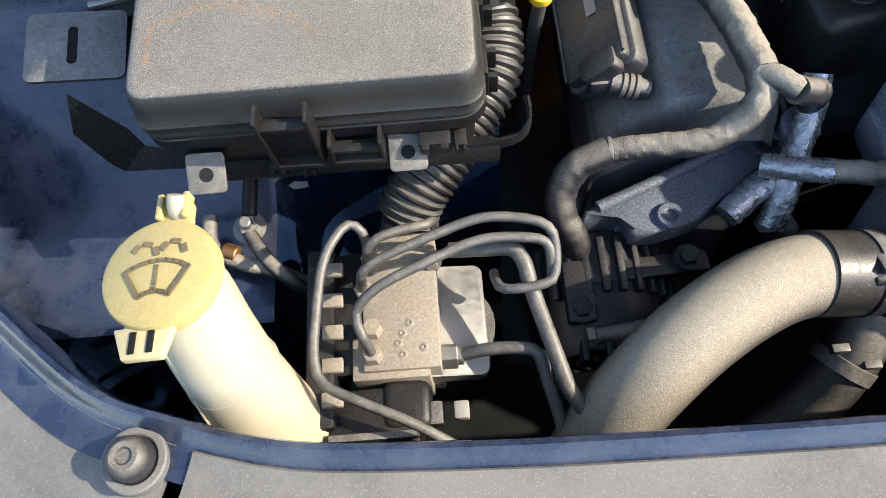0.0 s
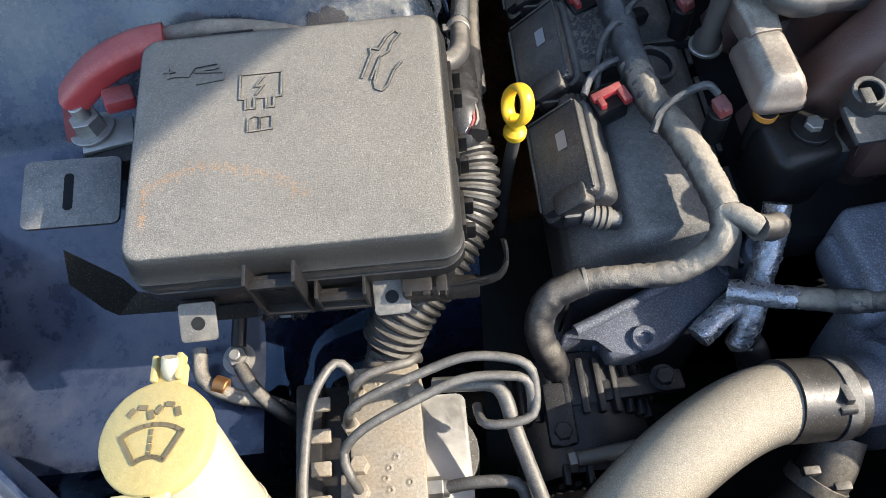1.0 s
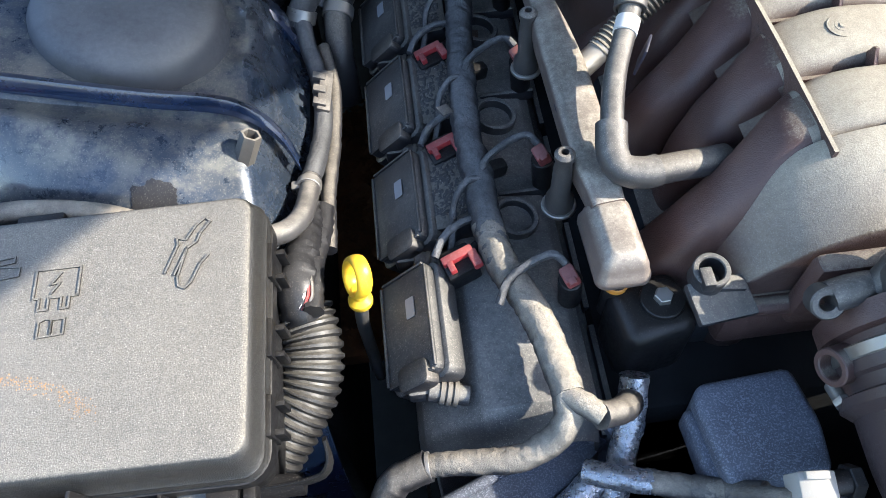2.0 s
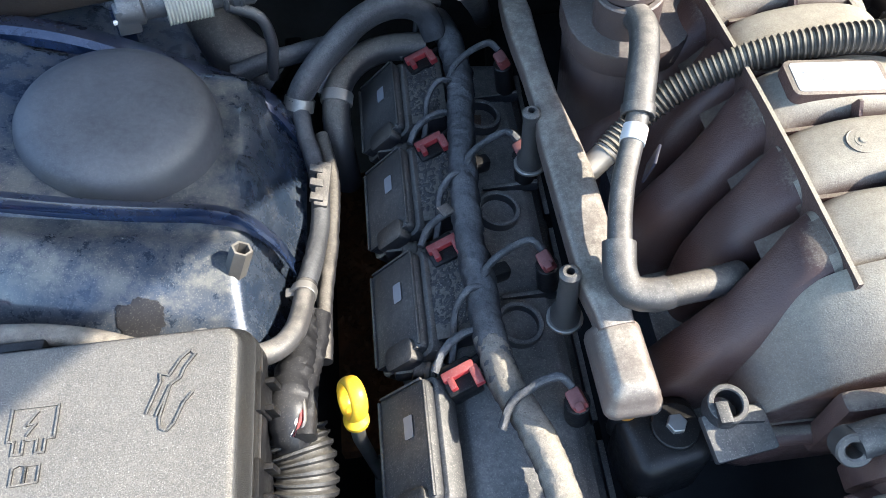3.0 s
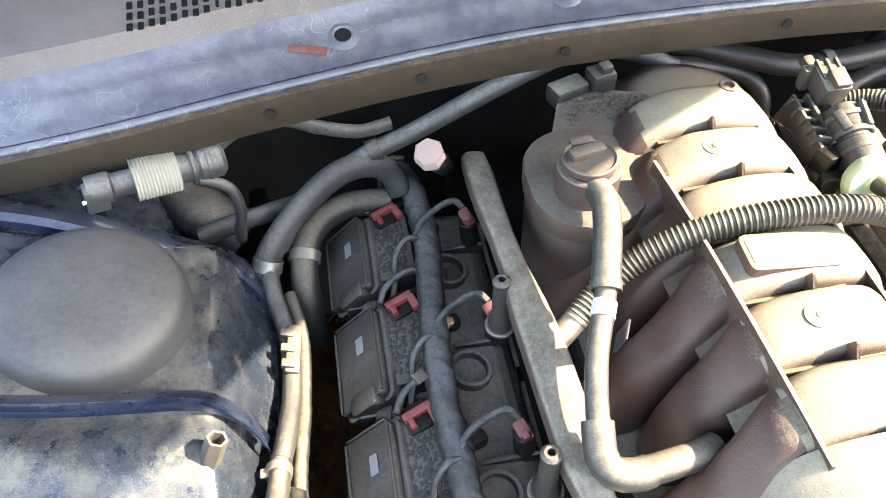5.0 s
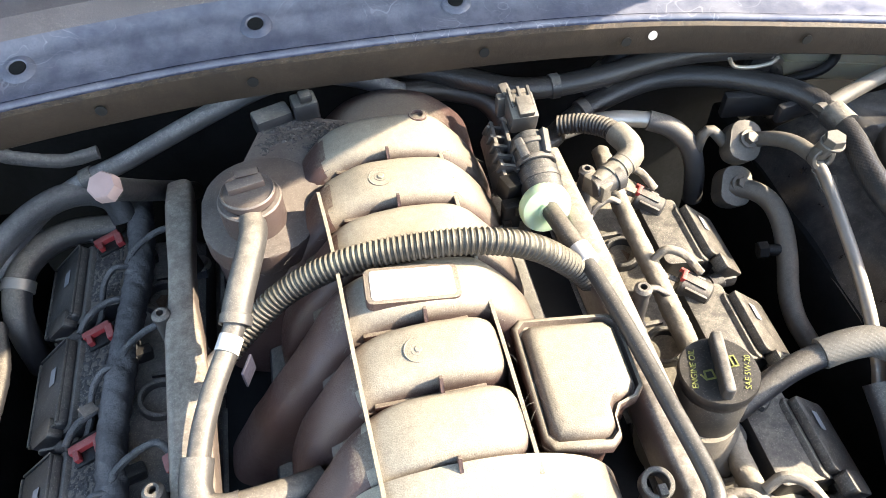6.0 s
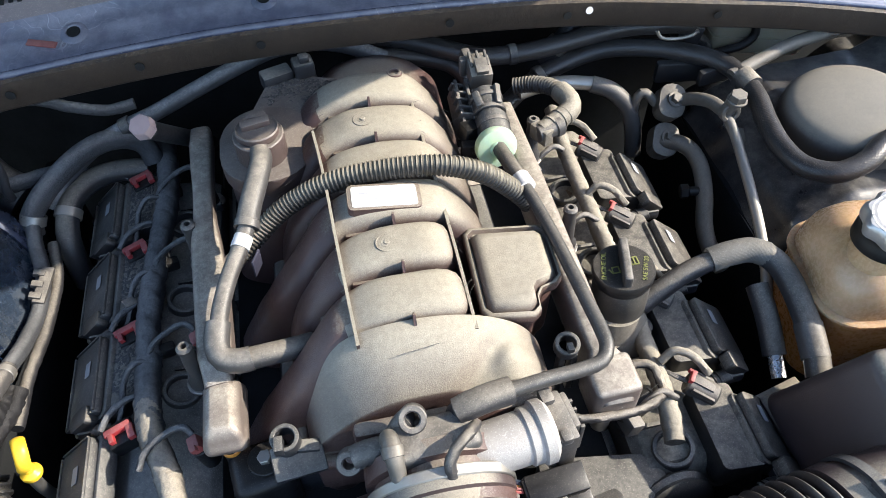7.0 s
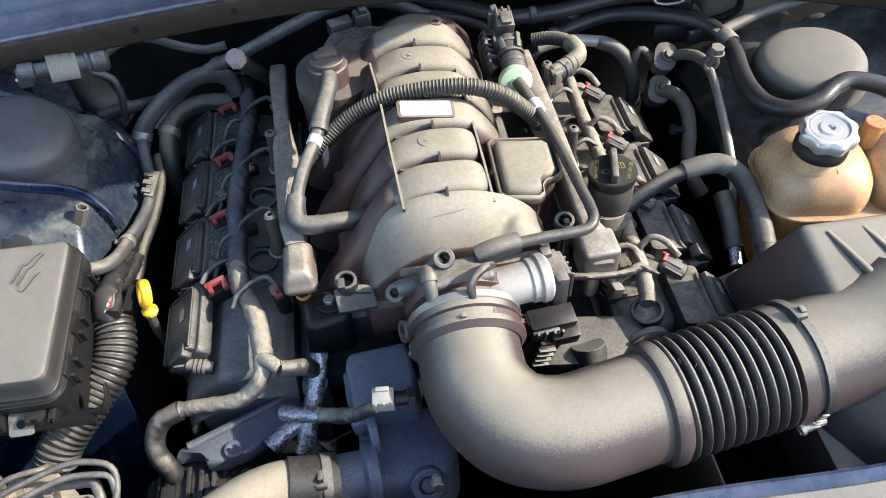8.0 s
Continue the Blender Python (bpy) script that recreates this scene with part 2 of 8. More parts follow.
PALEYELLOW = material("pale_yellow_plastic", (0.56, 0.46, 0.24), 0.5, vary=0.12, specks=0.2)
DIPYELLOW = material("bright_yellow_plastic", (0.80, 0.50, 0.03), 0.4, vary=0.1, specks=0.1)
PEACH = material("aged_translucent_plastic", (0.42, 0.20, 0.07), 0.3, vary=0.16, bump=0.08, tint=(0.48, 0.25, 0.095), through_light=0.35, specks=0.15)
RED = material("red_plastic", (0.36, 0.04, 0.045), 0.45, dust=0.3, vary=0.2, specks=0.2)
PINK = material("faded_red_plastic", (0.25, 0.06, 0.06), 0.6, dust=0.3, vary=0.3)
GREEN = material("pale_green_plastic", (0.50, 0.66, 0.46), 0.45, vary=0.1, through_light=0.3)
WHITE = material("white_label", (0.75, 0.74, 0.72), 0.5, vary=0.06, specks=0.1)
GREYLAB = material("grey_label", (0.4, 0.42, 0.44), 0.6, vary=0.1)
INK = material("label_ink", (0.03, 0.03, 0.05), 0.6, vary=0.1)
OLIVEINK = material("cap_print", (0.27, 0.28, 0.09), 0.7, vary=0.15)
GREYPLAST = material("light_grey_plastic", (0.33, 0.325, 0.30), 0.55, dust=0.4, vary=0.15, specks=0.2)
TRIM = material("grey_textured_trim", (0.11, 0.108, 0.105), 0.7, dust=0.6, spread=0.45, specks=0.2, bump=0.4, grain=1000, dust_colour=(0.22, 0.205, 0.175), patchy=0.6)
LIP = material("dirty_cowl_lip", (0.019, 0.013, 0.010), 0.55, dust=0.36, spread=0.9, specks=0.25, bump=0.5, grain=1400, dust_colour=(0.215, 0.155, 0.10), patchy=0.0, scale=80, smudge=True, lines=0.0, mottle=0.3)
KNOB = material("bleached_pink_plastic", (0.36, 0.27, 0.27), 0.7, vary=0.15)
FOIL = material("foil_sleeve", (0.5, 0.51, 0.54), 0.30, 0.75, specks=0.3, cover=0.05, vary=0.25, bump=1.0, grain=250, mottle=0.9)
COPPER = material("bare_copper", (0.5, 0.25, 0.1), 0.4, 0.9)
ORANGE = material("orange_seal", (0.45, 0.19, 0.03), 0.5)
DEBRIS = material("leaf_litter", (0.16, 0.07, 0.028), 0.9, vary=0.5, bump=0.9, grain=250, tint=(0.22, 0.09, 0.03))
# Near-black that stands in for shade in deep gaps, holes and slots.
SHADEBLACK = material("deep_shade_black", (0.011, 0.012, 0.013), 0.8, vary=0.4, gloss=0.2)
WEBS = material("cobweb", (0.22, 0.22, 0.21), 0.8, vary=0.1)
RUSTY = material("rust_brown_steel", (0.11, 0.065, 0.038), 0.7, 0.3, vary=0.4, specks=0.3, dust=0.3)
CHROME = material("worn_plated_cap", (0.47, 0.47, 0.475), 0.36, 0.7, dust=0.45, spread=0.3, specks=0.35)
SKIRT = material("dust_greyed_cap_plastic", (0.030, 0.029, 0.028), 0.5, dust=0.6, spread=0.95, specks=0.3, dust_colour=(0.27, 0.25, 0.205), patchy=0.5, smudge=True, scale=40)
BLACKHOSE = material("black_hose_rubber", (0.014, 0.014, 0.016), 0.42, dust=0.16, spread=0.3, specks=0.12, dust_colour=(0.22, 0.215, 0.21), patchy=0.4)
BRAID = material("braided_sleeve", (0.028, 0.027, 0.028), 0.35, dust=0.07, spread=0.5, specks=0.2, grain=1500, bump=0.2, dust_colour=(0.22, 0.205, 0.18), patchy=0.3)
WASHTINT = material("teal_fluid", (0.05, 0.35, 0.33), 0.3, vary=0.1)
ASPHALT = material("asphalt", (0.05, 0.05, 0.05), 0.9, scale=8, vary=0.3, bump=0.6, grain=200)


# ---- mesh helpers ----
def soften(bm, angle=38):
    for f in bm.faces:
        f.smooth = True
    for e in bm.edges:
        e.smooth = len(e.link_faces) == 2 and e.calc_face_angle(0) < radians(angle)


def top_of(ob):
    while ob.parent:
        ob = ob.parent
    return ob


def part(name, bm, mat, parent, label="", angle=38):
    """Links a bmesh as one mesh object under a thing or a part; the mesh is given in world metres."""
    bmesh.ops.recalc_face_normals(bm, faces=bm.faces)
    soften(bm, angle)
    bmesh.ops.translate(bm, verts=bm.verts, vec=-top_of(parent).location)
    me = bpy.data.meshes.new(name)
    bm.to_mesh(me)
    bm.free()
    me.materials.append(mat)
    ob = new(name, me)
    ob.parent = parent
    return tagged(ob, label)


def thing(name, at, label, category, group="", kind=""):
    ob = new(name)
    ob.location = at
    ob.empty_display_size = 0.02
    return tagged(ob, label, category, group, kind)


def solo(name, bm, mat, label, category, group="", kind="", angle=38):
    """A thing that is one mesh, with its origin at the middle of its base."""
    bmesh.ops.recalc_face_normals(bm, faces=bm.faces)
    soften(bm, angle)
    lo = Vector([min(v.co[i] for v in bm.verts) for i in range(3)])
    hi = Vector([max(v.co[i] for v in bm.verts) for i in range(3)])
    base = Vector(((lo.x + hi.x) / 2, (lo.y + hi.y) / 2, lo.z))
    bmesh.ops.translate(bm, verts=bm.verts, vec=-base)
    me = bpy.data.meshes.new(name)
    bm.to_mesh(me)
    bm.free()
    me.materials.append(mat)
    ob = new(name, me)
    ob.location = base
    return tagged(ob, label, category, group, kind)


def join(*parts):
    """Several bmeshes as one."""
    first = parts[0]
    for other in parts[1:]:
        me = bpy.data.meshes.new("joined")
        other.to_mesh(me)
        first.from_mesh(me)
        other.free()
        bpy.data.meshes.remove(me)
    return first


def moved(bm, m):
    bmesh.ops.transform(bm, matrix=m, verts=bm.verts)
    return bm


def turn(rx=0, ry=0, rz=0):
    return Euler((radians(rx), radians(ry), radians(rz))).to_matrix().to_4x4()


def box(c, s, bevel=0.002, rot=(0, 0, 0), seg=2, taper=1.0):
    bm = bmesh.new()
    bmesh.ops.create_cube(bm, size=1)
    for v in bm.verts:
        if v.co.z > 0:
            v.co.x *= taper
            v.co.y *= taper
        v.co = Vector((v.co.x * s[0], v.co.y * s[1], v.co.z * s[2]))
    if bevel:
        bmesh.ops.bevel(bm, geom=bm.edges[:], offset=bevel, segments=seg, profile=0.5, affect="EDGES", clamp_overlap=True)
    return moved(bm, Matrix.Translation(c) @ turn(*rot))


def frame_of(axis):
    z = Vector(axis).normalized()
    x = Vector((0, 1, 0)).cross(z) if abs(z.z) > 0.9 else Vector((0, 0, 1)).cross(z)
    x.normalize()
    return Matrix((x, z.cross(x), z)).transposed().to_4x4()


def lathe(at, axis, profile, n=24, close=True):
    """A turned form: profile gives (radius, height along the axis) from bottom to top."""
    bm = bmesh.new()
    rings = []
    for r, h in profile:
        rings.append([bm.verts.new((r * math.cos(2 * math.pi * k / n), r * math.sin(2 * math.pi * k / n), h)) for k in range(n)])
    for a, c in zip(rings, rings[1:]):
        for k in range(n):
            bm.faces.new((a[k], a[(k + 1) % n], c[(k + 1) % n], c[k]))
    if close:
        bm.faces.new(rings[0][::-1])
        bm.faces.new(rings[-1])
    return moved(bm, Matrix.Translation(at) @ frame_of(axis))


def cyl(p0, p1, r0, r1=None, n=20, edge=0.0008):
    r1 = r0 if r1 is None else r1
    d = Vector(p1) - Vector(p0)
    h = d.length
    e = min(edge, h / 3, r0 / 2, max(r1, 0.0004) / 2)
    return lathe(p0, d, [(r0 - e, 0), (r0, e), (r1, h - e), (r1 - e, h)], n)


def ring(p0, p1, outer, inner, n=24):
    """A hollow cylinder."""
    d = Vector(p1) - Vector(p0)
    h = d.length
    e = (outer - inner) * 0.2
    return lathe(p0, d, [(inner, 0), (outer - e, 0), (outer, e), (outer, h - e), (outer - e, h), (inner + e, h), (inner, h - e), (inner, 0)], n, close=False)


def smooth_path(points, step=0.006):
    """Points along a smooth curve through the given ones."""
    p = [Vector(q) for q in points]
    p = [2 * p[0] - p[1]] + p + [2 * p[-1] - p[-2]]
    out = []
    for i in range(1, len(p) - 2):
        a, b, c, d = p[i - 1 : i + 3]
        m0 = (c - a) * 0.5
        m1 = (d - b) * 0.5
        k = max(2, int((c - b).length / step))
        for j in range(k):
            s = j / k
            out.append((2 * s**3 - 3 * s * s + 1) * b + (s**3 - 2 * s * s + s) * m0 + (-2 * s**3 + 3 * s * s) * c + (s**3 - s * s) * m1)
    out.append(p[-2])
    return out


def tube(points, r, n=14, step=0.006, wrap=0.0, ribs=0.0, depth=0.0, smooth=True, seed=1, ends=True, weave=0.0):
    """A swept pipe. r: radius or (start, end). wrap: uneven tape. ribs: spacing of corrugations, with their depth."""
    path = smooth_path(points, 0.0011 if weave else 0.0025 if wrap >= 0.1 else step) if smooth else [Vector(q) for q in points]
    if ribs:
        total = sum((b - a).length for a, b in zip(path, path[1:]))
        count = max(4, int(total / ribs)) * 4
        path = resampled(path, count)
    r0, r1 = r if isinstance(r, tuple) else (r, r)
    rng = random.Random(seed)
    bm = bmesh.new()
    rings = []
    side = None
    for i, q in enumerate(path):
        d = (path[min(i + 1, len(path) - 1)] - path[max(i - 1, 0)]).normalized()
        if side is None:
            side = d.orthogonal().normalized()
        side = (side - d * side.dot(d)).normalized()
        up = d.cross(side)
        s = i / max(1, len(path) - 1)
        radius = r0 + (r1 - r0) * s
        if ribs:
            radius -= depth * (0, 0.12, 1.0, 0.88)[i % 4]
        ringv = []
        for k in range(n):
            a = 2 * math.pi * k / n
            rr = radius
            if wrap:
                turns = i * 0.0025 / 0.011 + k / n + 0.5 * noise.noise(q * 60)
                rr *= 1 + wrap * (0.75 * noise.noise(Vector((q.x * 230 + math.cos(a) * 2.2, q.y * 230 + math.sin(a) * 2.2, q.z * 230 - seed))) + 0.65 * noise.noise(Vector((q.x * 70 + math.cos(a) * 0.9, q.y * 70 + math.sin(a) * 0.9, q.z * 70 + seed))) + 0.42 * (turns % 1.0) - 0.2)
            if weave:
                rr += weave * max(math.sin(20 * a + i * 1.5), math.sin(20 * a - i * 1.5))
            ringv.append(bm.verts.new(q + (side * math.cos(a) + up * math.sin(a)) * rr))
        rings.append(ringv)
    for a, c in zip(rings, rings[1:]):
        for k in range(n):
            bm.faces.new((a[k], a[(k + 1) % n], c[(k + 1) % n], c[k]))
    if ends:
        bm.faces.new(rings[0][::-1])
        bm.faces.new(rings[-1])
    return bm


def resampled(path, count):
    lengths = [0]
    for a, b in zip(path, path[1:]):
        lengths.append(lengths[-1] + (b - a).length)
    out, j = [], 0
    for i in range(count + 1):
        want = lengths[-1] * i / count
        while j < len(path) - 2 and lengths[j + 1] < want:
            j += 1
        w = (want - lengths[j]) / max(1e-9, lengths[j + 1] - lengths[j])
        out.append(path[j].lerp(path[j + 1], min(1, max(0, w))))
    return out


def prism(outline, m, height, bevel=0.0015, seg=2):
    """A flat outline in the plane of m, raised along m's z by height."""
    bm = bmesh.new()
    low = [bm.verts.new((x, y, 0)) for x, y in outline]
    high = [bm.verts.new((x, y, height)) for x, y in outline]
    bm.faces.new(low[::-1])
    bm.faces.new(high)
    k = len(outline)
    for i in range(k):
        bm.faces.new((low[i], low[(i + 1) % k], high[(i + 1) % k], high[i]))
    if bevel:
        bmesh.ops.bevel(bm, geom=bm.edges[:], offset=bevel, segments=seg, profile=0.5, affect="EDGES", clamp_overlap=True)
    return moved(bm, m)


def rounded(w, h, r, n=5):
    """The outline of a rectangle with round corners."""
    out = []
    for cx, cy, a0 in ((w / 2 - r, h / 2 - r, 0), (-w / 2 + r, h / 2 - r, 90), (-w / 2 + r, -h / 2 + r, 180), (w / 2 - r, -h / 2 + r, 270)):
        for i in range(n + 1):
            a = radians(a0 + 90 * i / n)
            out.append((cx + r * math.cos(a), cy + r * math.sin(a)))
    return out


def circle(r, n=20):
    return [(r * math.cos(2 * math.pi * k / n), r * math.sin(2 * math.pi * k / n)) for k in range(n)]


def sheet(f, nu, nv, thick=0.0015):
    """A curved plate: f(u, v) for u and v from 0 to 1 gives its points."""
    bm = bmesh.new()
    rows = [[bm.verts.new(f(i / nu, j / nv)) for j in range(nv + 1)] for i in range(nu + 1)]
    for i in range(nu):
        for j in range(nv):
            bm.faces.new((rows[i][j], rows[i + 1][j], rows[i + 1][j + 1], rows[i][j + 1]))
    bmesh.ops.recalc_face_normals(bm, faces=bm.faces)
    if thick:
        bmesh.ops.solidify(bm, geom=bm.faces[:], thickness=thick)
    return bm


def step01(a, b, x):
    s = min(1, max(0, (x - a) / (b - a)))
    return s * s * (3 - 2 * s)


def hexbolt(at, axis, r=0.006, h=0.005, washer=0.0):
    """A hexagon head with a flange."""
    parts = [cyl(at, Vector(at) + Vector(axis).normalized() * h, r, r * 0.96, 6, 0.0006)]
    if washer:
        parts.append(cyl(Vector(at) - Vector(axis).normalized() * 0.001, Vector(at) + Vector(axis).normalized() * 0.0015, washer, washer, 18, 0.0004))
    return join(*parts)


def plane_at(at, normal, roll=0):
    return Matrix.Translation(at) @ frame_of(normal) @ Matrix.Rotation(radians(roll), 4, "Z")


def plate_text(words, size, m, mat, parent, name="lettering"):
    """Raised letters from the built-in font on the plane m."""
    c = bpy.data.curves.new(name, "FONT")
    c.body, c.size, c.extrude, c.align_x, c.align_y = words, size, 0.0002, "CENTER", "CENTER"
    ob = new("text_source", c)
    me = bpy.data.meshes.new_from_object(ob.evaluated_get(bpy.context.evaluated_depsgraph_get()))
    bpy.data.objects.remove(ob)
    bm = bmesh.new()
    bm.from_mesh(me)
    bpy.data.meshes.remove(me)
    return part(name, moved(bm, m), mat, parent)


def stroke(points, width, m, height=0.0012):
    """Raised lines along 2D points on the plane m."""
    bms = []
    for (x0, y0), (x1, y1) in zip(points, points[1:]):
        d = Vector((x1 - x0, y1 - y0, 0))
        a = math.degrees(math.atan2(d.y, d.x))
        bms.append(box(((x0 + x1) / 2, (y0 + y1) / 2, height / 2), (d.length + width * 0.6, width, height), 0.0, (0, 0, a)))
    return moved(join(*bms), m)


def loft_bar(points, half_w, half_h, n=16):
    """A flat rounded bar along a smooth path."""
    path = smooth_path(points, 0.005)
    bm = bmesh.new()
    rings = []
    for i, q in enumerate(path):
        d = (path[min(i + 1, len(path) - 1)] - path[max(i - 1, 0)]).normalized()
        side = d.cross(Vector((0, 0, 1)))
        side = side.normalized() if side.length > 0.3 else Vector((0, -1, 0))
        up = side.cross(d).normalized()
        rr = []
        for k in range(n):
            a = 2 * math.pi * (k + 0.5) / n
            c, s = math.cos(a), math.sin(a)
            rr.append(bm.verts.new(q + side * math.copysign(abs(c) ** 0.5, c) * half_w + up * math.copysign(abs(s) ** 0.5, s) * half_h))
        rings.append(rr)
    for a, c in zip(rings, rings[1:]):
        for k in range(n):
            bm.faces.new((a[k], a[(k + 1) % n], c[(k + 1) % n], c[k]))
    bm.faces.new(rings[0][::-1])
    bm.faces.new(rings[-1])
    return bm


# ---- the bay: ground, body shell ----
solo("ground", box((0.4, 0, -0.05), (4000, 4000, 0.1), 0), ASPHALT, "grey asphalt under the parked car", "ground", kind="structure")
# Backing sheets that close the bay, their colour darkened as deep shade.
solo("undertray", box((0.4, 0.45, 0.55), (1.9, 1.5, 0.02), 0.004), SHADEBLACK, "undertray below the engine, coloured near-black for deep shade", "undertray", kind="structure")
solo("firewall", box((0.4, 0.965, 0.9), (1.9, 0.03, 0.66), 0.004), SHADEBLACK, "dark shaded firewall behind the engine", "firewall", kind="structure")
solo("radiator_wall", box((0.4, 0.04, 0.80), (1.9, 0.03, 0.50), 0.004), SHADEBLACK, "black radiator shroud behind the grille", "shroud", kind="structure")


def fender_left(u, v):
    x, y = -0.56 + 0.575 * u, 0.09 + 0.78 * v
    low = 0.985 + 0.10 * step01(0.27, 0.43, y)
    low -= 0.55 * step01(-0.165, -0.12, x) * (1 - step01(0.24, 0.34, y))
    low -= 0.45 * (1 - step01(0.165, 0.195, y)) * step01(-0.36, -0.32, x) * (1 - step01(-0.165, -0.12, x))
    inward = -min(0.0, max(-0.30, x))
    platform = 1.127 + 0.37 * inward
    deck = 1.129 + 0.33 * inward - 0.008 * math.exp(-((y - 0.542) / 0.012) ** 2)
    ridge = 0.518 + 0.05 * step01(-0.12, -0.26, x)
    shoulder = step01(ridge - 0.115, ridge, y)
    z = low + (deck - low) * shoulder
    front = 0.552 + 0.012 * step01(-0.03, 0.01, x)
    z += (platform - deck) * step01(front - 0.010, front + 0.010, y)
    z -= 0.075 * step01(-0.022, 0.016, x) * step01(0.40, 0.50, y)
    z -= 0.05 * step01(0.70, 0.74, y) + 0.10 * step01(-0.09, -0.03, x) * step01(0.715, 0.75, y)
    for bx_, by_ in ((-0.012, 0.652), (-0.014, 0.596)):
        z += 0.010 * math.exp(-((x - bx_) ** 2 + (y - by_) ** 2) / 0.00018)
    reach = math.hypot(x + 0.106, y - 0.63)
    z += 0.007 * step01(0.104, 0.112, reach) * step01(-0.13, -0.17, x) * step01(0.56, 0.58, y)
    z += 0.04 * step01(-0.38, -0.46, x)
    z += 0.003 * noise.noise(Vector((x * 16, y * 16, 1.7)))
    return x, y, z


left_fender = solo("inner_fender", sheet(fender_left, 96, 120, 0.003), BLUE, "dusty navy painted inner fender with strut tower", "inner fender", kind="structure")
left_fender.data.materials.append(TOWER)
for p in left_fender.data.polygons:
    c = p.center + left_fender.location
    p.material_index = 1 if c.y + 0.02 * noise.noise(c * 22) > 0.425 else 0


def chip(u, v):
    a, r = 2 * math.pi * u, v * (0.014 + 0.006 * noise.noise(Vector((math.cos(2 * math.pi * u) * 1.5, math.sin(2 * math.pi * u) * 1.5, 3.3))) + 0.0016 * noise.noise(Vector((math.cos(2 * math.pi * u) * 7, math.sin(2 * math.pi * u) * 7, 1.3))))
    x, y = -0.084 + 1.25 * r * math.cos(a), 0.474 + 0.8 * r * math.sin(a)
    z = fender_left((x + 0.56) / 0.575, (y - 0.09) / 0.78)[2]
    return x, y, z + 0.0012


solo("bare_patch", sheet(chip, 72, 5, 0.0006), BLACKHOSE, "dark chipped patch of coating on the strut tower", "paint patch", kind="structure")
solo("inner_fender_side", box((-0.005, 0.62, 0.82), (0.02, 0.52, 0.42), 0.004), SHADEBLACK, "frame rail below the inner fender, near-black for deep shade", "frame rail", kind="structure")


def fender_right(u, v):
    x, y = 0.845 + 0.5 * u, 0.05 + 0.84 * v
    z = 1.075 + 0.03 * step01(0.87, 0.93, x) - 0.12 * (1 - step01(0.46, 0.54, y)) - 0.12 * step01(0.78, 0.82, y)
    z -= 0.05 * (1 - step01(0.845, 0.875, x))
    z += 0.05 * step01(1.06, 1.14, x) + 0.06 * step01(1.16, 1.24, x)
    z += 0.008 * noise.noise(Vector((x * 12, y * 12, 5.1)))
    return x, y, z


solo("inner_fender", sheet(fender_right, 60, 90, 0.003), FENDERDUST, "dusty navy inner fender beside the coolant reservoir", "inner fender", kind="structure")
solo("inner_fender_side", box((0.855, 0.47, 0.80), (0.02, 0.82, 0.46), 0.004), SHADEBLACK, "frame rail below the other inner fender, near-black for deep shade", "frame rail", kind="structure")


def flange(points, width, name, label):
    """A folded sheet lip with a rounded edge."""
    path = smooth_path(points, 0.01)
    bm = bmesh.new()
    rows = []
    for q in path:
        rows.append([bm.verts.new(q + Vector(d)) for d in ((0, width, -0.006), (0, width * 0.4, 0.0), (0, -width * 0.1, 0.002), (0, -width * 0.35, -0.003), (0, -width * 0.4, -0.012))])
    for a, c in zip(rows, rows[1:]):
        for k in range(4):
            bm.faces.new((a[k], a[k + 1], c[k + 1], c[k]))
    bmesh.ops.recalc_face_normals(bm, faces=bm.faces)
    bmesh.ops.solidify(bm, geom=bm.faces[:], thickness=0.0015)
    return solo(name, bm, BLUE, label, "flange", kind="structure")


flange([(-0.34, 0.556, 1.248), (-0.22, 0.548, 1.216), (-0.128, 0.538, 1.194), (-0.080, 0.541, 1.174), (-0.040, 0.545, 1.158), (-0.016, 0.546, 1.142), (0.003, 0.541, 1.115), (0.012, 0.534, 1.085)], 0.010, "tower_flange", "folded navy sheet lip at the front of the strut tower")
flange([(-0.34, 0.735, 1.225), (-0.22, 0.722, 1.21), (-0.14, 0.708, 1.195), (-0.06, 0.70, 1.15), (-0.01, 0.70, 1.11), (0.012, 0.69, 1.07)], 0.02, "tower_flange", "folded navy sheet lip at the rear of the strut tower")


def strut_cap(at, axis, r, label, mat):
    ax = Vector(axis).normalized()
    t = thing("strut_cap", Vector(at) - ax * 0.02, label, "strut cap", group="strut tower caps")
    part("cap", lathe(Vector(at) - ax * 0.02, ax, [(r * 1.04, 0), (r * 1.04, 0.006), (r * 1.0, 0.010), (r * 0.985, 0.026), (r * 0.95, 0.037), (r * 0.88, 0.0445), (r * 0.74, 0.049), (r * 0.5, 0.0515), (r * 0.2, 0.0525), (0.001, 0.053)], 56), mat, t)
    part("skirt", lathe(Vector(at) - ax * 0.03, ax, [(r * 1.03, 0), (r * 1.06, 0.004), (r * 1.055, 0.011), (r * 1.03, 0.013)], 56), RUBBER, t, "dusty rubber skirt")


strut_cap((-0.106, 0.630, 1.162), (0.20, 0.0, 1.0), 0.076, "domed black plastic cap on the strut tower in shade", CAPMAT)
strut_cap((0.975, 0.645, 1.115), (-0.12, 0.0, 1.0), 0.078, "domed dusty black plastic cap on the sunlit strut tower", CAPDUSTY)

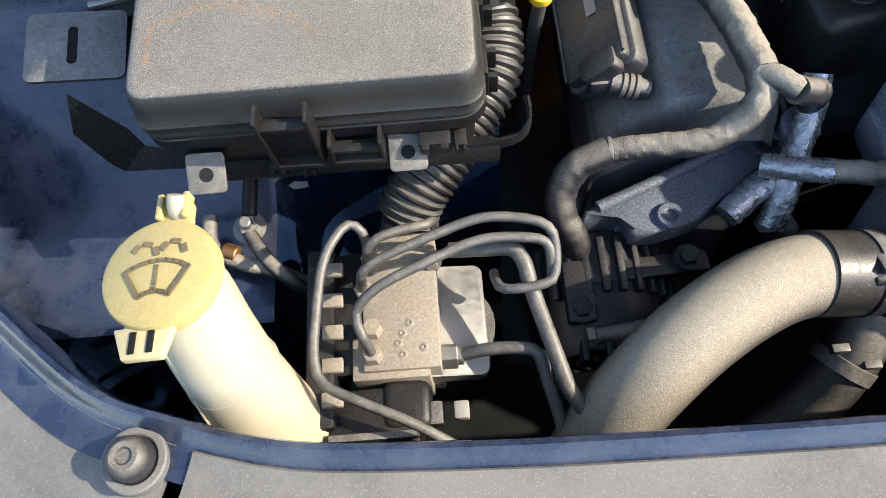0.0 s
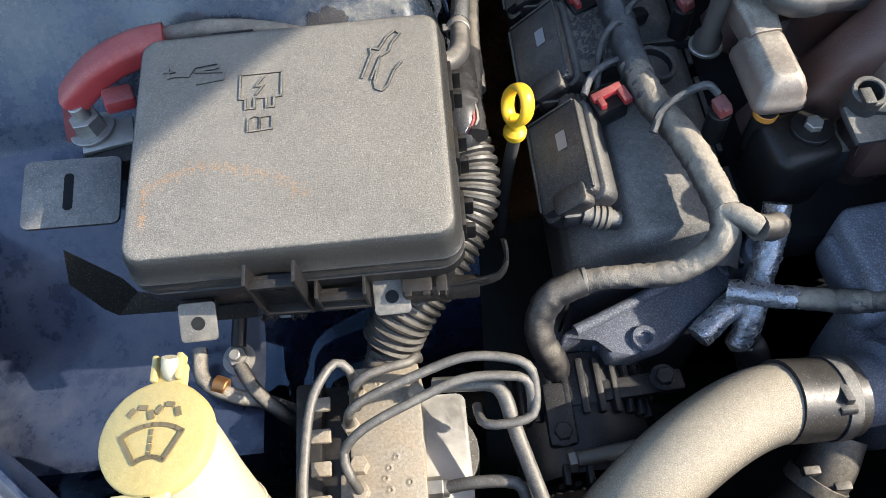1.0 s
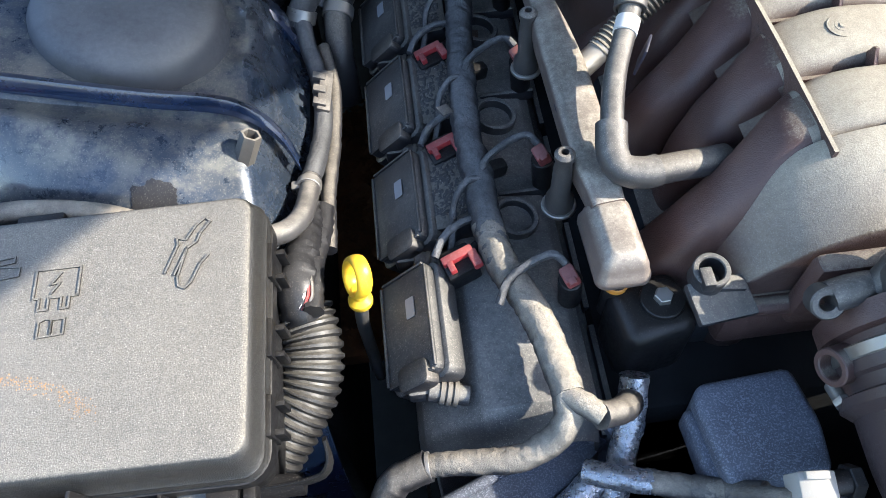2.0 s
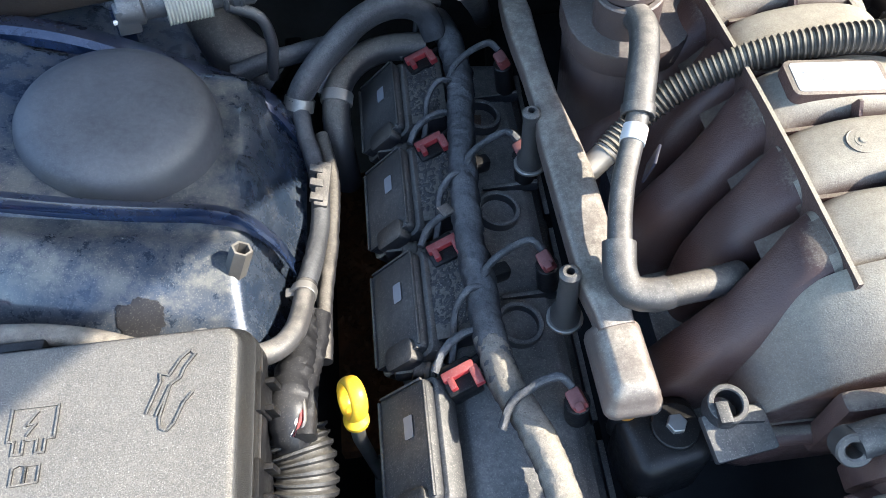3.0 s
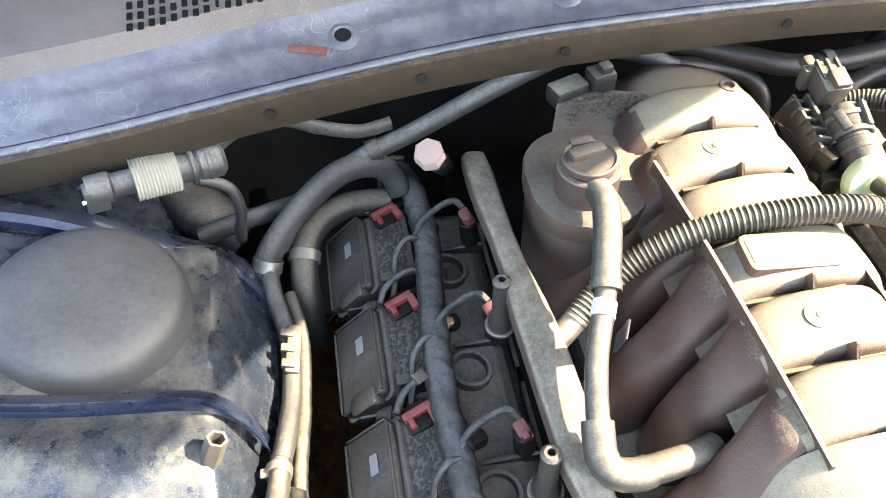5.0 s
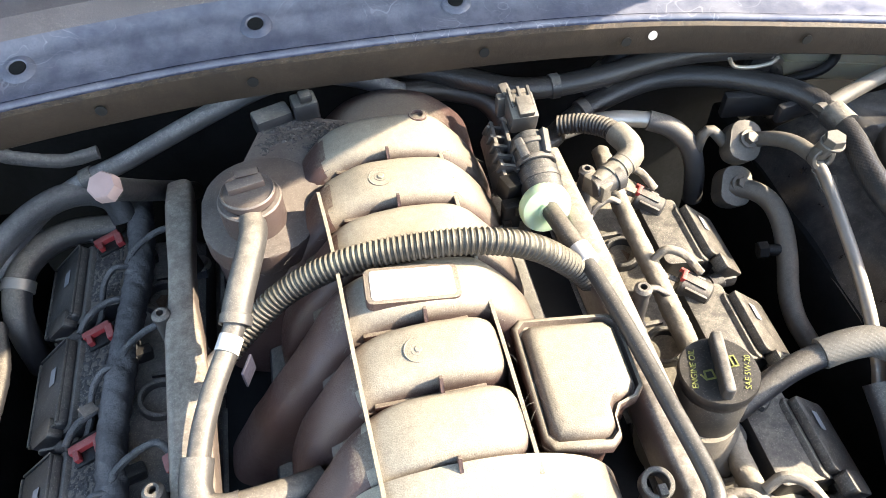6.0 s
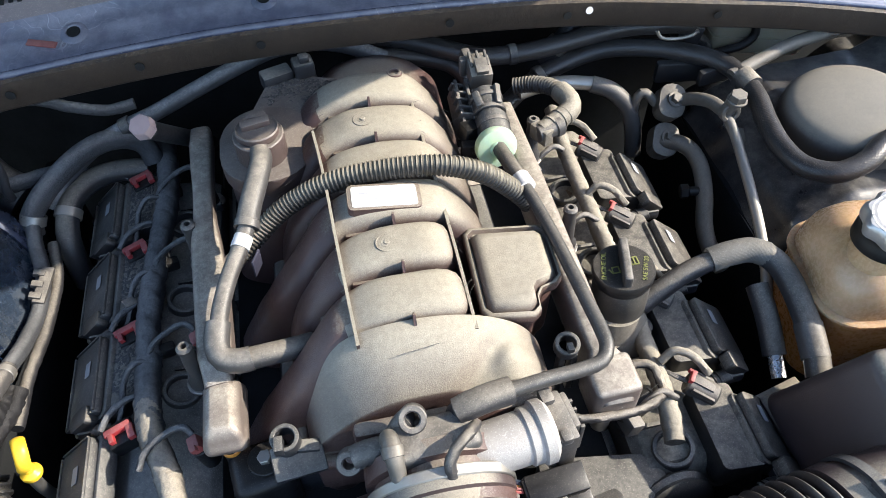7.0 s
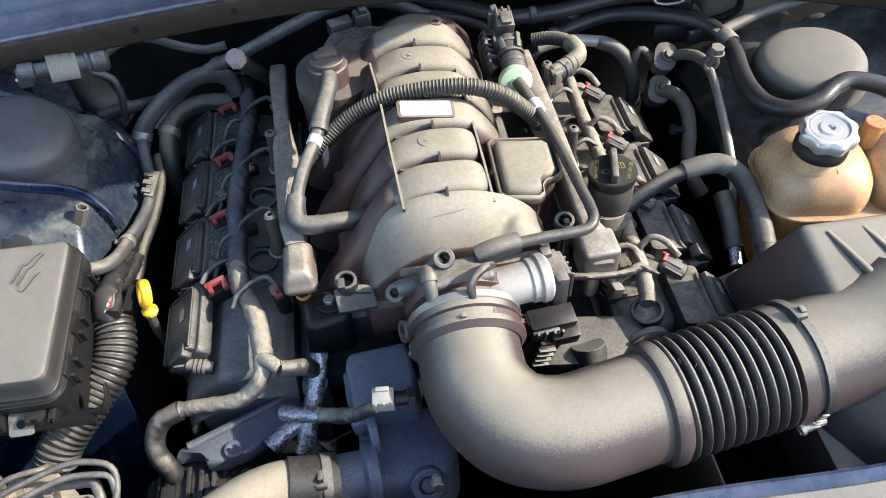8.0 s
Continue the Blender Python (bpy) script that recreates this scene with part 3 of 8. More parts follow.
# cowl
COWL = [(-0.60, 0.80, 1.195), (-0.28, 0.748, 1.222), (-0.12, 0.738, 1.236), (0.05, 0.762, 1.240), (0.18, 0.782, 1.240), (0.31, 0.792, 1.240), (0.52, 0.800, 1.231), (0.68, 0.792, 1.225), (0.84, 0.770, 1.214), (1.0, 0.742, 1.20), (1.4, 0.64, 1.16)]
cowl_path = resampled(smooth_path(COWL, 0.02), 120)
cowl = thing("cowl", (0.4, 0.85, 1.19), "faded navy cowl panel with dusty front lip and vent grille", "cowl")


def cowl_top(u, v):
    q = cowl_path[round(u * 120)]
    back = 0.012 + 0.34 * v
    hump = 0.016 * step01(0.050, 0.072, back) + 0.30 * back - 0.003 * step01(0.014, 0.020, back) + 0.004 * step01(0.034, 0.040, back)
    return q.x, q.y + back, q.z + hump - 0.004 + 0.006 * step01(0.0, 0.02, back)


def cowl_lip(u, v):
    q = cowl_path[round(u * 120)]
    prof = ((0.020, -0.002), (0.004, 0.002), (-0.002, -0.002), (-0.003, -0.016), (0.0, -0.034), (0.008, -0.040), (0.03, -0.042))
    dy, dz = prof[round(v * 6)]
    return q.x, q.y + dy, q.z + dz


def cowl_flange(u, v):
    return cowl_top(u, v * 0.17)


def cowl_grille(u, v):
    x, y, z = cowl_top(u, 0.135 + 0.865 * v)
    return x, y, z + 0.006 * step01(0.0, 0.025, v) - 0.001


part("painted_flange", sheet(cowl_flange, 120, 12, 0.002), COWLPAINT, cowl, "hazed navy paint, scratched")
grille = part("grille_panel", sheet(cowl_grille, 120, 24, 0.002), GRILLE, cowl, "faded lilac-grey plastic panel")
part("front_edge", tube([cowl_path[i] + Vector((0, 0.006, 0.002)) for i in range(0, 121, 4)], 0.0042, 10), COWLPAINT, cowl, "rounded pale blue front edge")
part("lip", sheet(cowl_lip, 120, 6, 0.002), LIP, cowl, "dusty brown-black folded lip")
for x, y, z in ((0.18, 0.781, 1.226), (0.31, 0.791, 1.226), (0.524, 0.798, 1.217), (0.663, 0.791, 1.211), (0.843, 0.768, 1.200), (0.05, 0.761, 1.226)):
    part("screw_hole", lathe((x, y - 0.0046, z), (0, -1, 0), [(0.0050, 0), (0.0050, 0.0007), (0.001, 0.0007)], 16), SHADEBLACK, cowl)
part("paint_spot", lathe((0.690, 0.788, 1.213), (0, -1, 0.1), [(0.0045, 0), (0.0045, 0.0008)], 14), WHITE, cowl)
for x in (0.122, 0.313, 0.505, 0.70):
    q = min(cowl_path, key=lambda p: abs(p.x - x))
    c = Vector(cowl_top(cowl_path.index(q) / 120, 0.08))
    up = Vector((0, -0.30, 1)).normalized()
    rim = part("hole_rim", lathe(c - up * 0.001, up, [(0.0150, 0), (0.0120, 0.0022), (0.0085, 0.0028), (0.0072, 0.0018)], 24, False), COWLPAINT, cowl)
    part("hole", cyl(c - up * 0.001, c + up * 0.0014, 0.0075, n=20), SHADEBLACK, rim)
# vent slots in two blocks


def grille_point(x, y):
    q = min(range(121), key=lambda k: abs(cowl_path[k].x - x))
    v = ((y - cowl_path[q].y - 0.012) / 0.34 - 0.135) / 0.865
    return Vector((x, y, cowl_grille(q / 120, v)[2]))


for i in range(18):
    if i == 8:
        continue
    x = -0.050 + 0.0088 * i
    front_y = min(cowl_path, key=lambda p: abs(p.x - x)).y
    for j in range(9):
        part("slot", box(grille_point(x, front_y + 0.072 + 0.0108 * j) + Vector((0, 0, 0.0004)), (0.0048, 0.0074, 0.0018), 0.0005, (17, 0, 0), 1), SHADEBLACK, grille)
part("block_gap", tube([grille_point(0.0204, 0.830), grille_point(0.0204, 0.86), grille_point(0.0204, 0.92)], 0.0015, 8), SHADEBLACK, grille)
part("leaf_scrap", box((0.088, 0.797, 1.2555), (0.034, 0.008, 0.0018), 0.0008, (17, 0, -22)), PINK, cowl, "faded red scrap")

# the raised hood shades the rear corner of the bay
hood = thing("hood", (0.43, 1.0, 1.28), "raised navy hood standing open over the bay", "hood")


def hood_sheet(u, v):
    w = 1.16 * v
    edge = 0.938 - 0.026 * step01(0.48, 0.64, w) + (0.36 if w > 0.62 else 0.80) * (w - 0.62) ** 2
    x = edge + (0.86 - 2 * edge) * (1 - u)
    return x, 1.0 - 0.86 * w, 1.28 + 0.73 * w + 0.03 * math.sin(math.pi * min(1.0, w))


part("skin", sheet(hood_sheet, 20, 20, 0.012), BLUE, hood)

# front crossmember: navy lip, grey trim
SEAL = [(-0.62, 0.62, 1.13), (-0.50, 0.42, 1.12), (-0.38, 0.245, 1.10), (-0.303, 0.172, 1.092), (-0.243, 0.122, 1.09), (-0.192, 0.101, 1.09), (-0.143, 0.086, 1.09), (-0.096, 0.079, 1.09), (0.0, 0.0745, 1.09), (0.10, 0.073, 1.09), (0.25, 0.073, 1.09), (0.45, 0.079, 1.09), (0.60, 0.085, 1.09), (0.80, 0.082, 1.09), (0.95, 0.10, 1.09), (1.1, 0.17, 1.10), (1.3, 0.4, 1.12)]
seal_path = resampled(smooth_path(SEAL, 0.01), 200)


def seal_lip(u, v):
    q = seal_path[round(u * 200)]
    p = seal_path[min(200, round(u * 200) + 1)] - seal_path[max(0, round(u * 200) - 1)]
    nrm = Vector((-p.y, p.x, 0)).normalized()
    prof = ((0.004, -0.05), (0.004, -0.006), (0.0025, -0.001), (-0.001, 0.0), (-0.006, -0.004), (-0.010, -0.009), (-0.016, -0.011), (-0.03, -0.013))
    d, dz = prof[round(v * 7)]
    return q + nrm * d + Vector((0, 0, dz))


solo("front_crossmember", sheet(seal_lip, 200, 7, 0.0015), BLUE, "navy painted front crossmember lip, dusty", "crossmember", kind="structure")


def trim_sheet(lo, hi, rise):
    def f(u, v):
        q = seal_path[round((lo + (hi - lo) * u) * 200)]
        p = seal_path[min(200, round((lo + (hi - lo) * u) * 200) + 1)] - seal_path[max(0, round((lo + (hi - lo) * u) * 200) - 1)]
        nrm = Vector((-p.y, p.x, 0)).normalized()
        out = 0.011 + 0.26 * v * v
        z = -0.009 + rise * step01(0, 0.03, v) - 0.02 * v
        return q - nrm * out + Vector((0, 0, z))
    return f


def seal_at(x):
    return min(range(201), key=lambda i: abs(seal_path[i].x - x)) / 200


solo("radiator_cover", sheet(trim_sheet(0.02, seal_at(-0.192), 0.0), 40, 14, 0.003), TRIM, "grey textured plastic cover over the fender corner", "trim cover", kind="structure")
solo("radiator_cover", sheet(trim_sheet(seal_at(-0.180), 0.98, 0.003), 90, 14, 0.003), TRIM, "grey textured plastic cover over the radiator", "trim cover", kind="structure")
bump = thing("bump_stop", (-0.213, 0.082, 1.078), "dark rubber hood bump stop in a grey socket", "bump stop")
part("socket", ring((-0.213, 0.082, 1.074), (-0.213, 0.082, 1.084), 0.019, 0.0135), TRIM, bump)
part("buffer", lathe((-0.213, 0.082, 1.076), (0, 0, 1), [(0.013, 0), (0.013, 0.012), (0.0115, 0.018), (0.008, 0.021), (0.005, 0.0205), (0.004, 0.019), (0.0005, 0.0188)], 20), RUBBER, bump)
# leaf litter down in the gap beside the engine
rng = random.Random(4)
litter = bmesh.new()
for i in range(900):
    x, y = rng.uniform(0.01, 0.09), rng.uniform(0.46, 0.80)
    z = 0.86 + 0.02 * noise.noise(Vector((x * 30, y * 30, 0))) + rng.uniform(0, 0.01)
    a, s = rng.uniform(0, 6.3), rng.uniform(0.003, 0.007)
    d, e = Vector((math.cos(a), math.sin(a), rng.uniform(-0.5, 0.5))) * s, Vector((-math.sin(a), math.cos(a), rng.uniform(-0.5, 0.5))) * s * 0.5
    c = Vector((x, y, z))
    litter.faces.new([litter.verts.new(c + w) for w in (d, e, -d, -e)])
solo("leaf_litter", join(litter, box((0.05, 0.63, 0.845), (0.09, 0.34, 0.02), 0)), DEBRIS, "rust-brown leaf litter caught in the gap beside the engine", "leaves", kind="stuff")


# ---- engine block mass below everything ----
engine = thing("engine_block", (0.41, 0.5, 0.57), "dirty dark engine block below the intake manifold", "engine")
part("block", box((0.41, 0.54, 0.80), (0.36, 0.46, 0.44), 0.01), SHADEBLACK, engine)
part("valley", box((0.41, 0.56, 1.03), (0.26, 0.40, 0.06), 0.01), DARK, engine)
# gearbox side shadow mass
part("bell_housing", box((0.41, 0.83, 0.85), (0.40, 0.14, 0.32), 0.02), SHADEBLACK, engine)


def valve_cover(side, name, label):
    """A ribbed plastic valve cover, leaning outwards; side -1 is the one by the fuse box."""
    cx = 0.41 + side * 0.262
    y0, y1 = (0.295, 0.80) if side < 0 else (0.285, 0.79)
    t = thing(name, (cx, (y0 + y1) / 2, 0.95), label, "valve cover", group="valve covers")
    s = side

    def skin(u, v):
        prof = ((-0.075, -0.06), (-0.070, -0.005), (-0.060, 0.004), (-0.02, 0.010), (0.012, 0.006), (0.030, -0.010), (0.058, -0.030), (0.064, -0.04), (0.066, -0.10))
        k = v * 8
        i = min(7, int(k))
        a, b = prof[i], prof[i + 1]
        dx, dz = a[0] + (b[0] - a[0]) * (k - i), a[1] + (b[1] - a[1]) * (k - i)
        y = y0 + (y1 - y0) * u
        edge = min(u, 1 - u) * (y1 - y0)
        drop = 0.03 * (1 - step01(0.0, 0.02, edge))
        return cx + s * dx, y, 1.040 + dz - drop - 0.010 * (y - 0.5)

    # lit copy on the sunlit bank, darker copy on the shaded one
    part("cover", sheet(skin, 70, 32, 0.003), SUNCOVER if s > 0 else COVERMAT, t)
    for k in range(4):
        y = 0.475 + 0.1133 * (k - 1) + (0 if s < 0 else -0.045)
        if s < 0 and k == 0:
            continue
        part("spark_plug_well", ring((cx - s * 0.030, y, 1.028), (cx - s * 0.036, y, 1.056), 0.0195, 0.0150, 32), COVERMAT, t)
        part("well_plug", cyl((cx - s * 0.030, y, 1.030), (cx - s * 0.034, y, 1.046), 0.0095, n=6), RUSTY, t, "rusty plug hexagon")
        part("cover_bolt", hexbolt((cx - s * 0.066, y + 0.05, 1.035), (-s * 0.3, 0, 1), 0.006, 0.008, 0.010), STEEL, t)
        part("rib", box((cx - s * 0.05, y + 0.028, 1.045), (0.05, 0.005, 0.012), 0.0015), DARK, t)
    part("inner_flange", join(box((cx - s * 0.088, (y0 + y1) / 2, 1.002), (0.030, y1 - y0 - 0.01, 0.010), 0.002), *[box((cx - s * 0.083, y0 + 0.05 + 0.1 * k, 1.010), (0.006, 0.085, 0.014), 0.0015) for k in range(5)]), DARK, t, "dark ribbed flange")
    return t


shaded_cover = valve_cover(-1, "valve_cover", "dusty black plastic valve cover in shade beside the fuse box")
part("pale_bolt", hexbolt((0.186, 0.335, 1.032), (0.2, -0.1, 1), 0.0075, 0.006, 0.0125), ALU, shaded_cover, "pale washer bolt")
valve_cover(1, "valve_cover", "dusty black plastic valve cover beside the oil filler")


def coil(side, y, label):
    """An ignition coil: leaning cover plate, crusted boot, bolt, plug with a red lock."""
    s = side
    x = 0.41 + s * 0.318
    t = thing("ignition_coil", (x, y, 1.0), label, "ignition coil", group="ignition coils")
    m = Matrix.Translation((x, y, 1.048)) @ turn(0, s * 42, 0)
    # the sunlit bank's plates carry the sun in their tan colour
    part("cover_plate", join(moved(prism(rounded(0.052, 0.090 if s < 0 else 0.068, 0.006, 3), Matrix.Translation((0, 0, 0.0)), 0.009, 0.002), m), moved(prism(rounded(0.060, 0.096 if s < 0 else 0.074, 0.008, 3), Matrix.Translation((0, 0, -0.018)), 0.018, 0.003), m)), DARK if s < 0 else COILSUN, t)
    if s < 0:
        part("rim", join(*[moved(box(c_, s_, 0.0006), m) for c_, s_ in (((-0.0248, 0, 0.0095), (0.0022, 0.084, 0.003)), ((0.0248, 0, 0.0095), (0.0022, 0.084, 0.003)), ((0, -0.0438, 0.0095), (0.046, 0.0022, 0.003)), ((0, 0.0438, 0.0095), (0.046, 0.0022, 0.003)))]), DARK if s < 0 else COILSUN, t)
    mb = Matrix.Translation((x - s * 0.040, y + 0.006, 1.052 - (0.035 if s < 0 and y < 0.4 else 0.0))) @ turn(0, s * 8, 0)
    body = part("body", join(moved(prism(rounded(0.044, 0.086, 0.006, 3), Matrix.Translation((0, 0, -0.018)), 0.032, 0.004), mb), moved(prism(rounded(0.030, 0.020, 0.005, 3), Matrix.Translation((-s * 0.004, -0.043, 0.0)), 0.013, 0.002), m)), COILSUN if s > 0 else RUBBER, t, "dusty rubbery coil body")
    if s < 0 and y > 0.4:
        def dirt(u, v):
            p = Vector(((u - 0.5) * 0.040, (v - 0.5) * 0.080, 0))
            edge = min(u, 1 - u, v, 1 - v)
            g = noise.noise(Vector((p.x * 330, p.y * 330, y * 9))) + 0.6 * noise.noise(Vector((p.x * 800, p.y * 800, y * 7)))
            return mb @ Vector((p.x, p.y, 0.0142 - 0.003 * (1 - step01(0, 0.12, edge)) + 0.0017 * max(-0.3, g)))
        part("crust", sheet(dirt, 34, 64, 0), CRUST, body, "crumbly black dirt crust", 80)
    part("label", moved(prism(rounded(0.009, 0.017, 0.001, 2), Matrix.Translation((-s * 0.006, 0.012, 0.0101)), 0.0004, 0), m), GREYLAB, t, "small pale grey label")
    f0, f1 = Vector((x - s * 0.004, y - 0.050, 1.046)), Vector((x - s * 0.034, y - 0.056, 1.040))
    part("boot", join(cyl(f0, f1, 0.0085, 0.0078, 18), box(f0 + Vector((s * 0.004, 0.004, -0.002)), (0.022, 0.020, 0.016), 0.004)), DARK, t)
    part("boot_sleeve", join(*[ring(f0.lerp(f1, 0.28 + 0.16 * q), f0.lerp(f1, 0.40 + 0.16 * q), 0.0096, 0.0078) for q in range(3)]), ACPIPE if s < 0 else GREYHOSE, t, "grey ribbed boot sleeve")
    p = Vector((x - s * 0.040, y + 0.037, 1.066))
    if s < 0:
        plug = part("plug", join(box(p + Vector((0, 0.006, -0.006)), (0.026, 0.026, 0.020), 0.003, (0, s * 10, -s * 18)), cyl(p + Vector((-s * 0.008, 0.014, -0.002)), p + Vector((-s * 0.020, 0.022, -0.001)), 0.005)), BLACK, t)
        mp = Matrix.Translation(p + Vector((0, 0.002, 0.0075))) @ turn(0, s * 10, -s * 18) @ Matrix.Scale(1.3, 4)
        part("lock", moved(join(box((0, 0.004, 0), (0.020, 0.0055, 0.005), 0.0008), box((-s * 0.0085, -0.003, 0), (0.0055, 0.012, 0.005), 0.0008), box((s * 0.006, -0.001, 0), (0.004, 0.008, 0.005), 0.0008)), mp), RED, plug, "red locking tab")
    else:
        a0, a1 = p + Vector((0.004, -0.002, -0.002)), p + Vector((-0.020, 0.016, 0.006))
        plug = part("plug", join(cyl(a0, a1, 0.0125, 0.0115, 20, 0.002), box((a0 + a1) / 2 + Vector((0, 0, 0.010)), (0.022, 0.009, 0.006), 0.001, (0, 12, -38)), *[box((a0 + a1) / 2 + Vector((0.004 * q, 0.010 * q, 0.006)), (0.022, 0.003, 0.006), 0.0008, (0, 12, -38)) for q in (-1, 1)]), GREYHOSE, t, "dusty grey-brown round plug")
        part("lock", join(box(a1 + Vector((0.003, -0.002, 0.010)), (0.004, 0.012, 0.006), 0.0008, (0, 12, -38)), box(a1 + Vector((0.006, 0.004, 0.009)), (0.008, 0.003, 0.005), 0.0006, (0, 12, -38))), RED, plug, "small red locking tab")
        part("plug_wire", join(*[tube([a1 + Vector((0.002, 0.002 * k - 0.003, 0.001)), a1 + Vector((-0.010, 0.002 * k + 0.004, 0.004)), a1 + Vector((-0.020, 0.016, 0.004))], 0.0013, 6) for k in range(3)]), GREYHOSE, plug)
    return t


for k in range(4):
    coil(-1, 0.388 + 0.1133 * k, "black ignition coil with red plug lock on the shaded bank")
for k in range(4):
    coil(1, 0.318 + 0.1133 * k, "black ignition coil with red plug lock on the sunlit bank")


# ---- intake manifold ----
MX = 0.412
intake = thing("intake_manifold", (MX, 0.55, 1.05), "dusty brown-black plastic intake manifold with arched runners", "intake manifold")
CROWN = [(0.034, 1.192, 0), (0.018, 1.1945, 0), (0.0, 1.195, 0), (-0.022, 1.193, 0), (-0.043, 1.187, -0.002)]
LONG_LEFT = [(-0.062, 1.179, -0.008), (-0.080, 1.163, -0.018), (-0.101, 1.138, -0.026), (-0.125, 1.104, -0.029), (-0.140, 1.081, -0.030), (-0.165, 1.035, -0.031)]
STUB_LEFT = [(-0.060, 1.178, -0.008), (-0.078, 1.160, -0.015), (-0.096, 1.132, -0.020), (-0.106, 1.100, -0.022), (-0.109, 1.060, -0.022)]
LONG_RIGHT = [(0.098, 1.050, -0.004), (0.096, 1.105, -0.004), (0.085, 1.140, -0.003), (0.066, 1.170, -0.002), (0.050, 1.186, 0)]
BLUNT_RIGHT = [(0.051, 1.09, 0), (0.0505, 1.150, 0), (0.049, 1.172, 0), (0.045, 1.186, 0)]


def runner(y, right, left, w):
    """One arched runner of boxy round section, narrower beyond the crown and leaning forwards to the head."""
    path = smooth_path([(MX + dx, y + dy, z) for dx, z, dy in right + CROWN + left], 0.005)
    bm = bmesh.new()
    rings = []
    n = 28
    for i, q in enumerate(path):
        d = (path[min(i + 1, len(path) - 1)] - path[max(i - 1, 0)]).normalized()
        out = Vector((0, 1, 0)).cross(d).normalized()
        if out.dot(q - Vector((MX, q.y, 1.08))) < 0:
            out = -out
        half = w * 0.5 - 0.0045 * step01(0.045, 0.080, MX - q.x)
        ringv = []
        for k in range(n):
            a = 2 * math.pi * k / n
            c, sn = math.cos(a), math.sin(a)
            px_, pz_ = math.copysign(abs(c) ** 0.52, c), math.copysign(abs(sn) ** 0.6, sn)
            swell = 0.0012 * noise.noise(Vector((q.x * 40, q.y * 40 + c, q.z * 40 + sn)))
            ringv.append(bm.verts.new(q + Vector((0, 1, 0)) * px_ * half + out * (pz_ * 0.025 - 0.022 + swell + 0.0035 * (1 - c * c))))
        rings.append(ringv)
    for a, c in zip(rings, rings[1:]):
        for k in range(n):
            bm.faces.new((a[k], a[(k + 1) % n], c[(k + 1) % n], c[k]))
    bm.faces.new(rings[0][::-1])
    bm.faces.new(rings[-1])
    return bm


for i in range(1, 7):
    y = 0.383 + 0.0573 * i
    part("runner", runner(y, BLUNT_RIGHT if i < 3 else LONG_RIGHT, LONG_LEFT if i % 2 else STUB_LEFT, 0.0568), INTAKELIT, intake, angle=55)
    arm = intake.children[-1]
    # arms beyond the rib take the browner copy, their shade put into the colour
    arm.data.materials.append(INTAKE)
    for f in arm.data.polygons:
        f.material_index = 1 if f.center.x < -0.052 else 0
for i in range(6):
    # thin fin where two runners meet
    y = 0.383 + 0.0573 * i
    up_ = Matrix(((0, 0, 1, MX + 0.002), (1, 0, 0, y + 0.0287), (0, 1, 0, 1.182), (0, 0, 0, 1)))
    part("fin", prism([(-0.020, -0.014), (0.018, -0.014), (0.008, 0.010), (0.003, 0.022), (0.0, 0.023), (-0.003, 0.017), (-0.009, 0.010)], up_, 0.0026, 0.0006), INTAKE, intake)
    part("groove_web", box((MX - 0.004, y + 0.0287, 1.150), (0.078, 0.004, 0.07), 0.001), INTAKE, intake)
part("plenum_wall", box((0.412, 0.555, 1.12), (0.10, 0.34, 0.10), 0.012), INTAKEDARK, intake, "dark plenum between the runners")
part("rib_shelf", sheet(lambda u, v: (0.366 - 0.005 * u - 0.030 * v, 0.395 + 0.285 * u, 1.170 + 0.004 * u - 0.016 * v), 30, 4, 0.003), INTAKEDARK, intake, "dark brown flange strip beside the rib")
for i, y in ((0, 0.669), (1, 0.497)):
    part("moulded_disc", join(ring((MX - 0.007, y, 1.196), (MX - 0.007, y, 1.2009), 0.0105, 0.0094), cyl((MX - 0.007, y, 1.196), (MX - 0.007, y, 1.2018), 0.003), ring((MX - 0.007, y, 1.196), (MX - 0.007, y, 1.2010), 0.0052, 0.0046)), INTAKELIT, intake)


def rib(points, h, name="rib"):
    path = smooth_path(points, 0.02)
    bm = bmesh.new()
    rows = [[bm.verts.new(q + Vector((dx, 0, dz))) for dx, dz in ((-0.0016, -0.02), (-0.0014, h), (0.0014, h), (0.0016, -0.02))] for q in path]
    for a, c in zip(rows, rows[1:]):
        for k in range(3):
            bm.faces.new((a[k], a[k + 1], c[k + 1], c[k]))
    bm.faces.new(rows[0])
    bm.faces.new(rows[-1][::-1])
    return part(name, bm, INTAKELIT, intake)


rib([(0.366, 0.400, 1.178), (0.361, 0.50, 1.184), (0.357, 0.60, 1.184), (0.352, 0.665, 1.184)], 0.014)
rib([(0.466, 0.400, 1.172), (0.466, 0.50, 1.174), (0.464, 0.62, 1.174), (0.461, 0.765, 1.168)], 0.014)


# the wide front dome over the throttle, with its sunlit arm
BACK = [(0.306, 1.085), (0.309, 1.115), (0.320, 1.145), (0.338, 1.171), (0.362, 1.188), (0.39, 1.1955), (0.425, 1.1965), (0.458, 1.190), (0.487, 1.176), (0.510, 1.156), (0.526, 1.128), (0.536, 1.09)]
FORE = [(0.309, 1.085), (0.312, 1.097), (0.322, 1.112), (0.340, 1.129), (0.362, 1.146), (0.390, 1.158), (0.425, 1.160), (0.458, 1.159), (0.487, 1.152), (0.512, 1.138), (0.528, 1.114), (0.538, 1.085)]


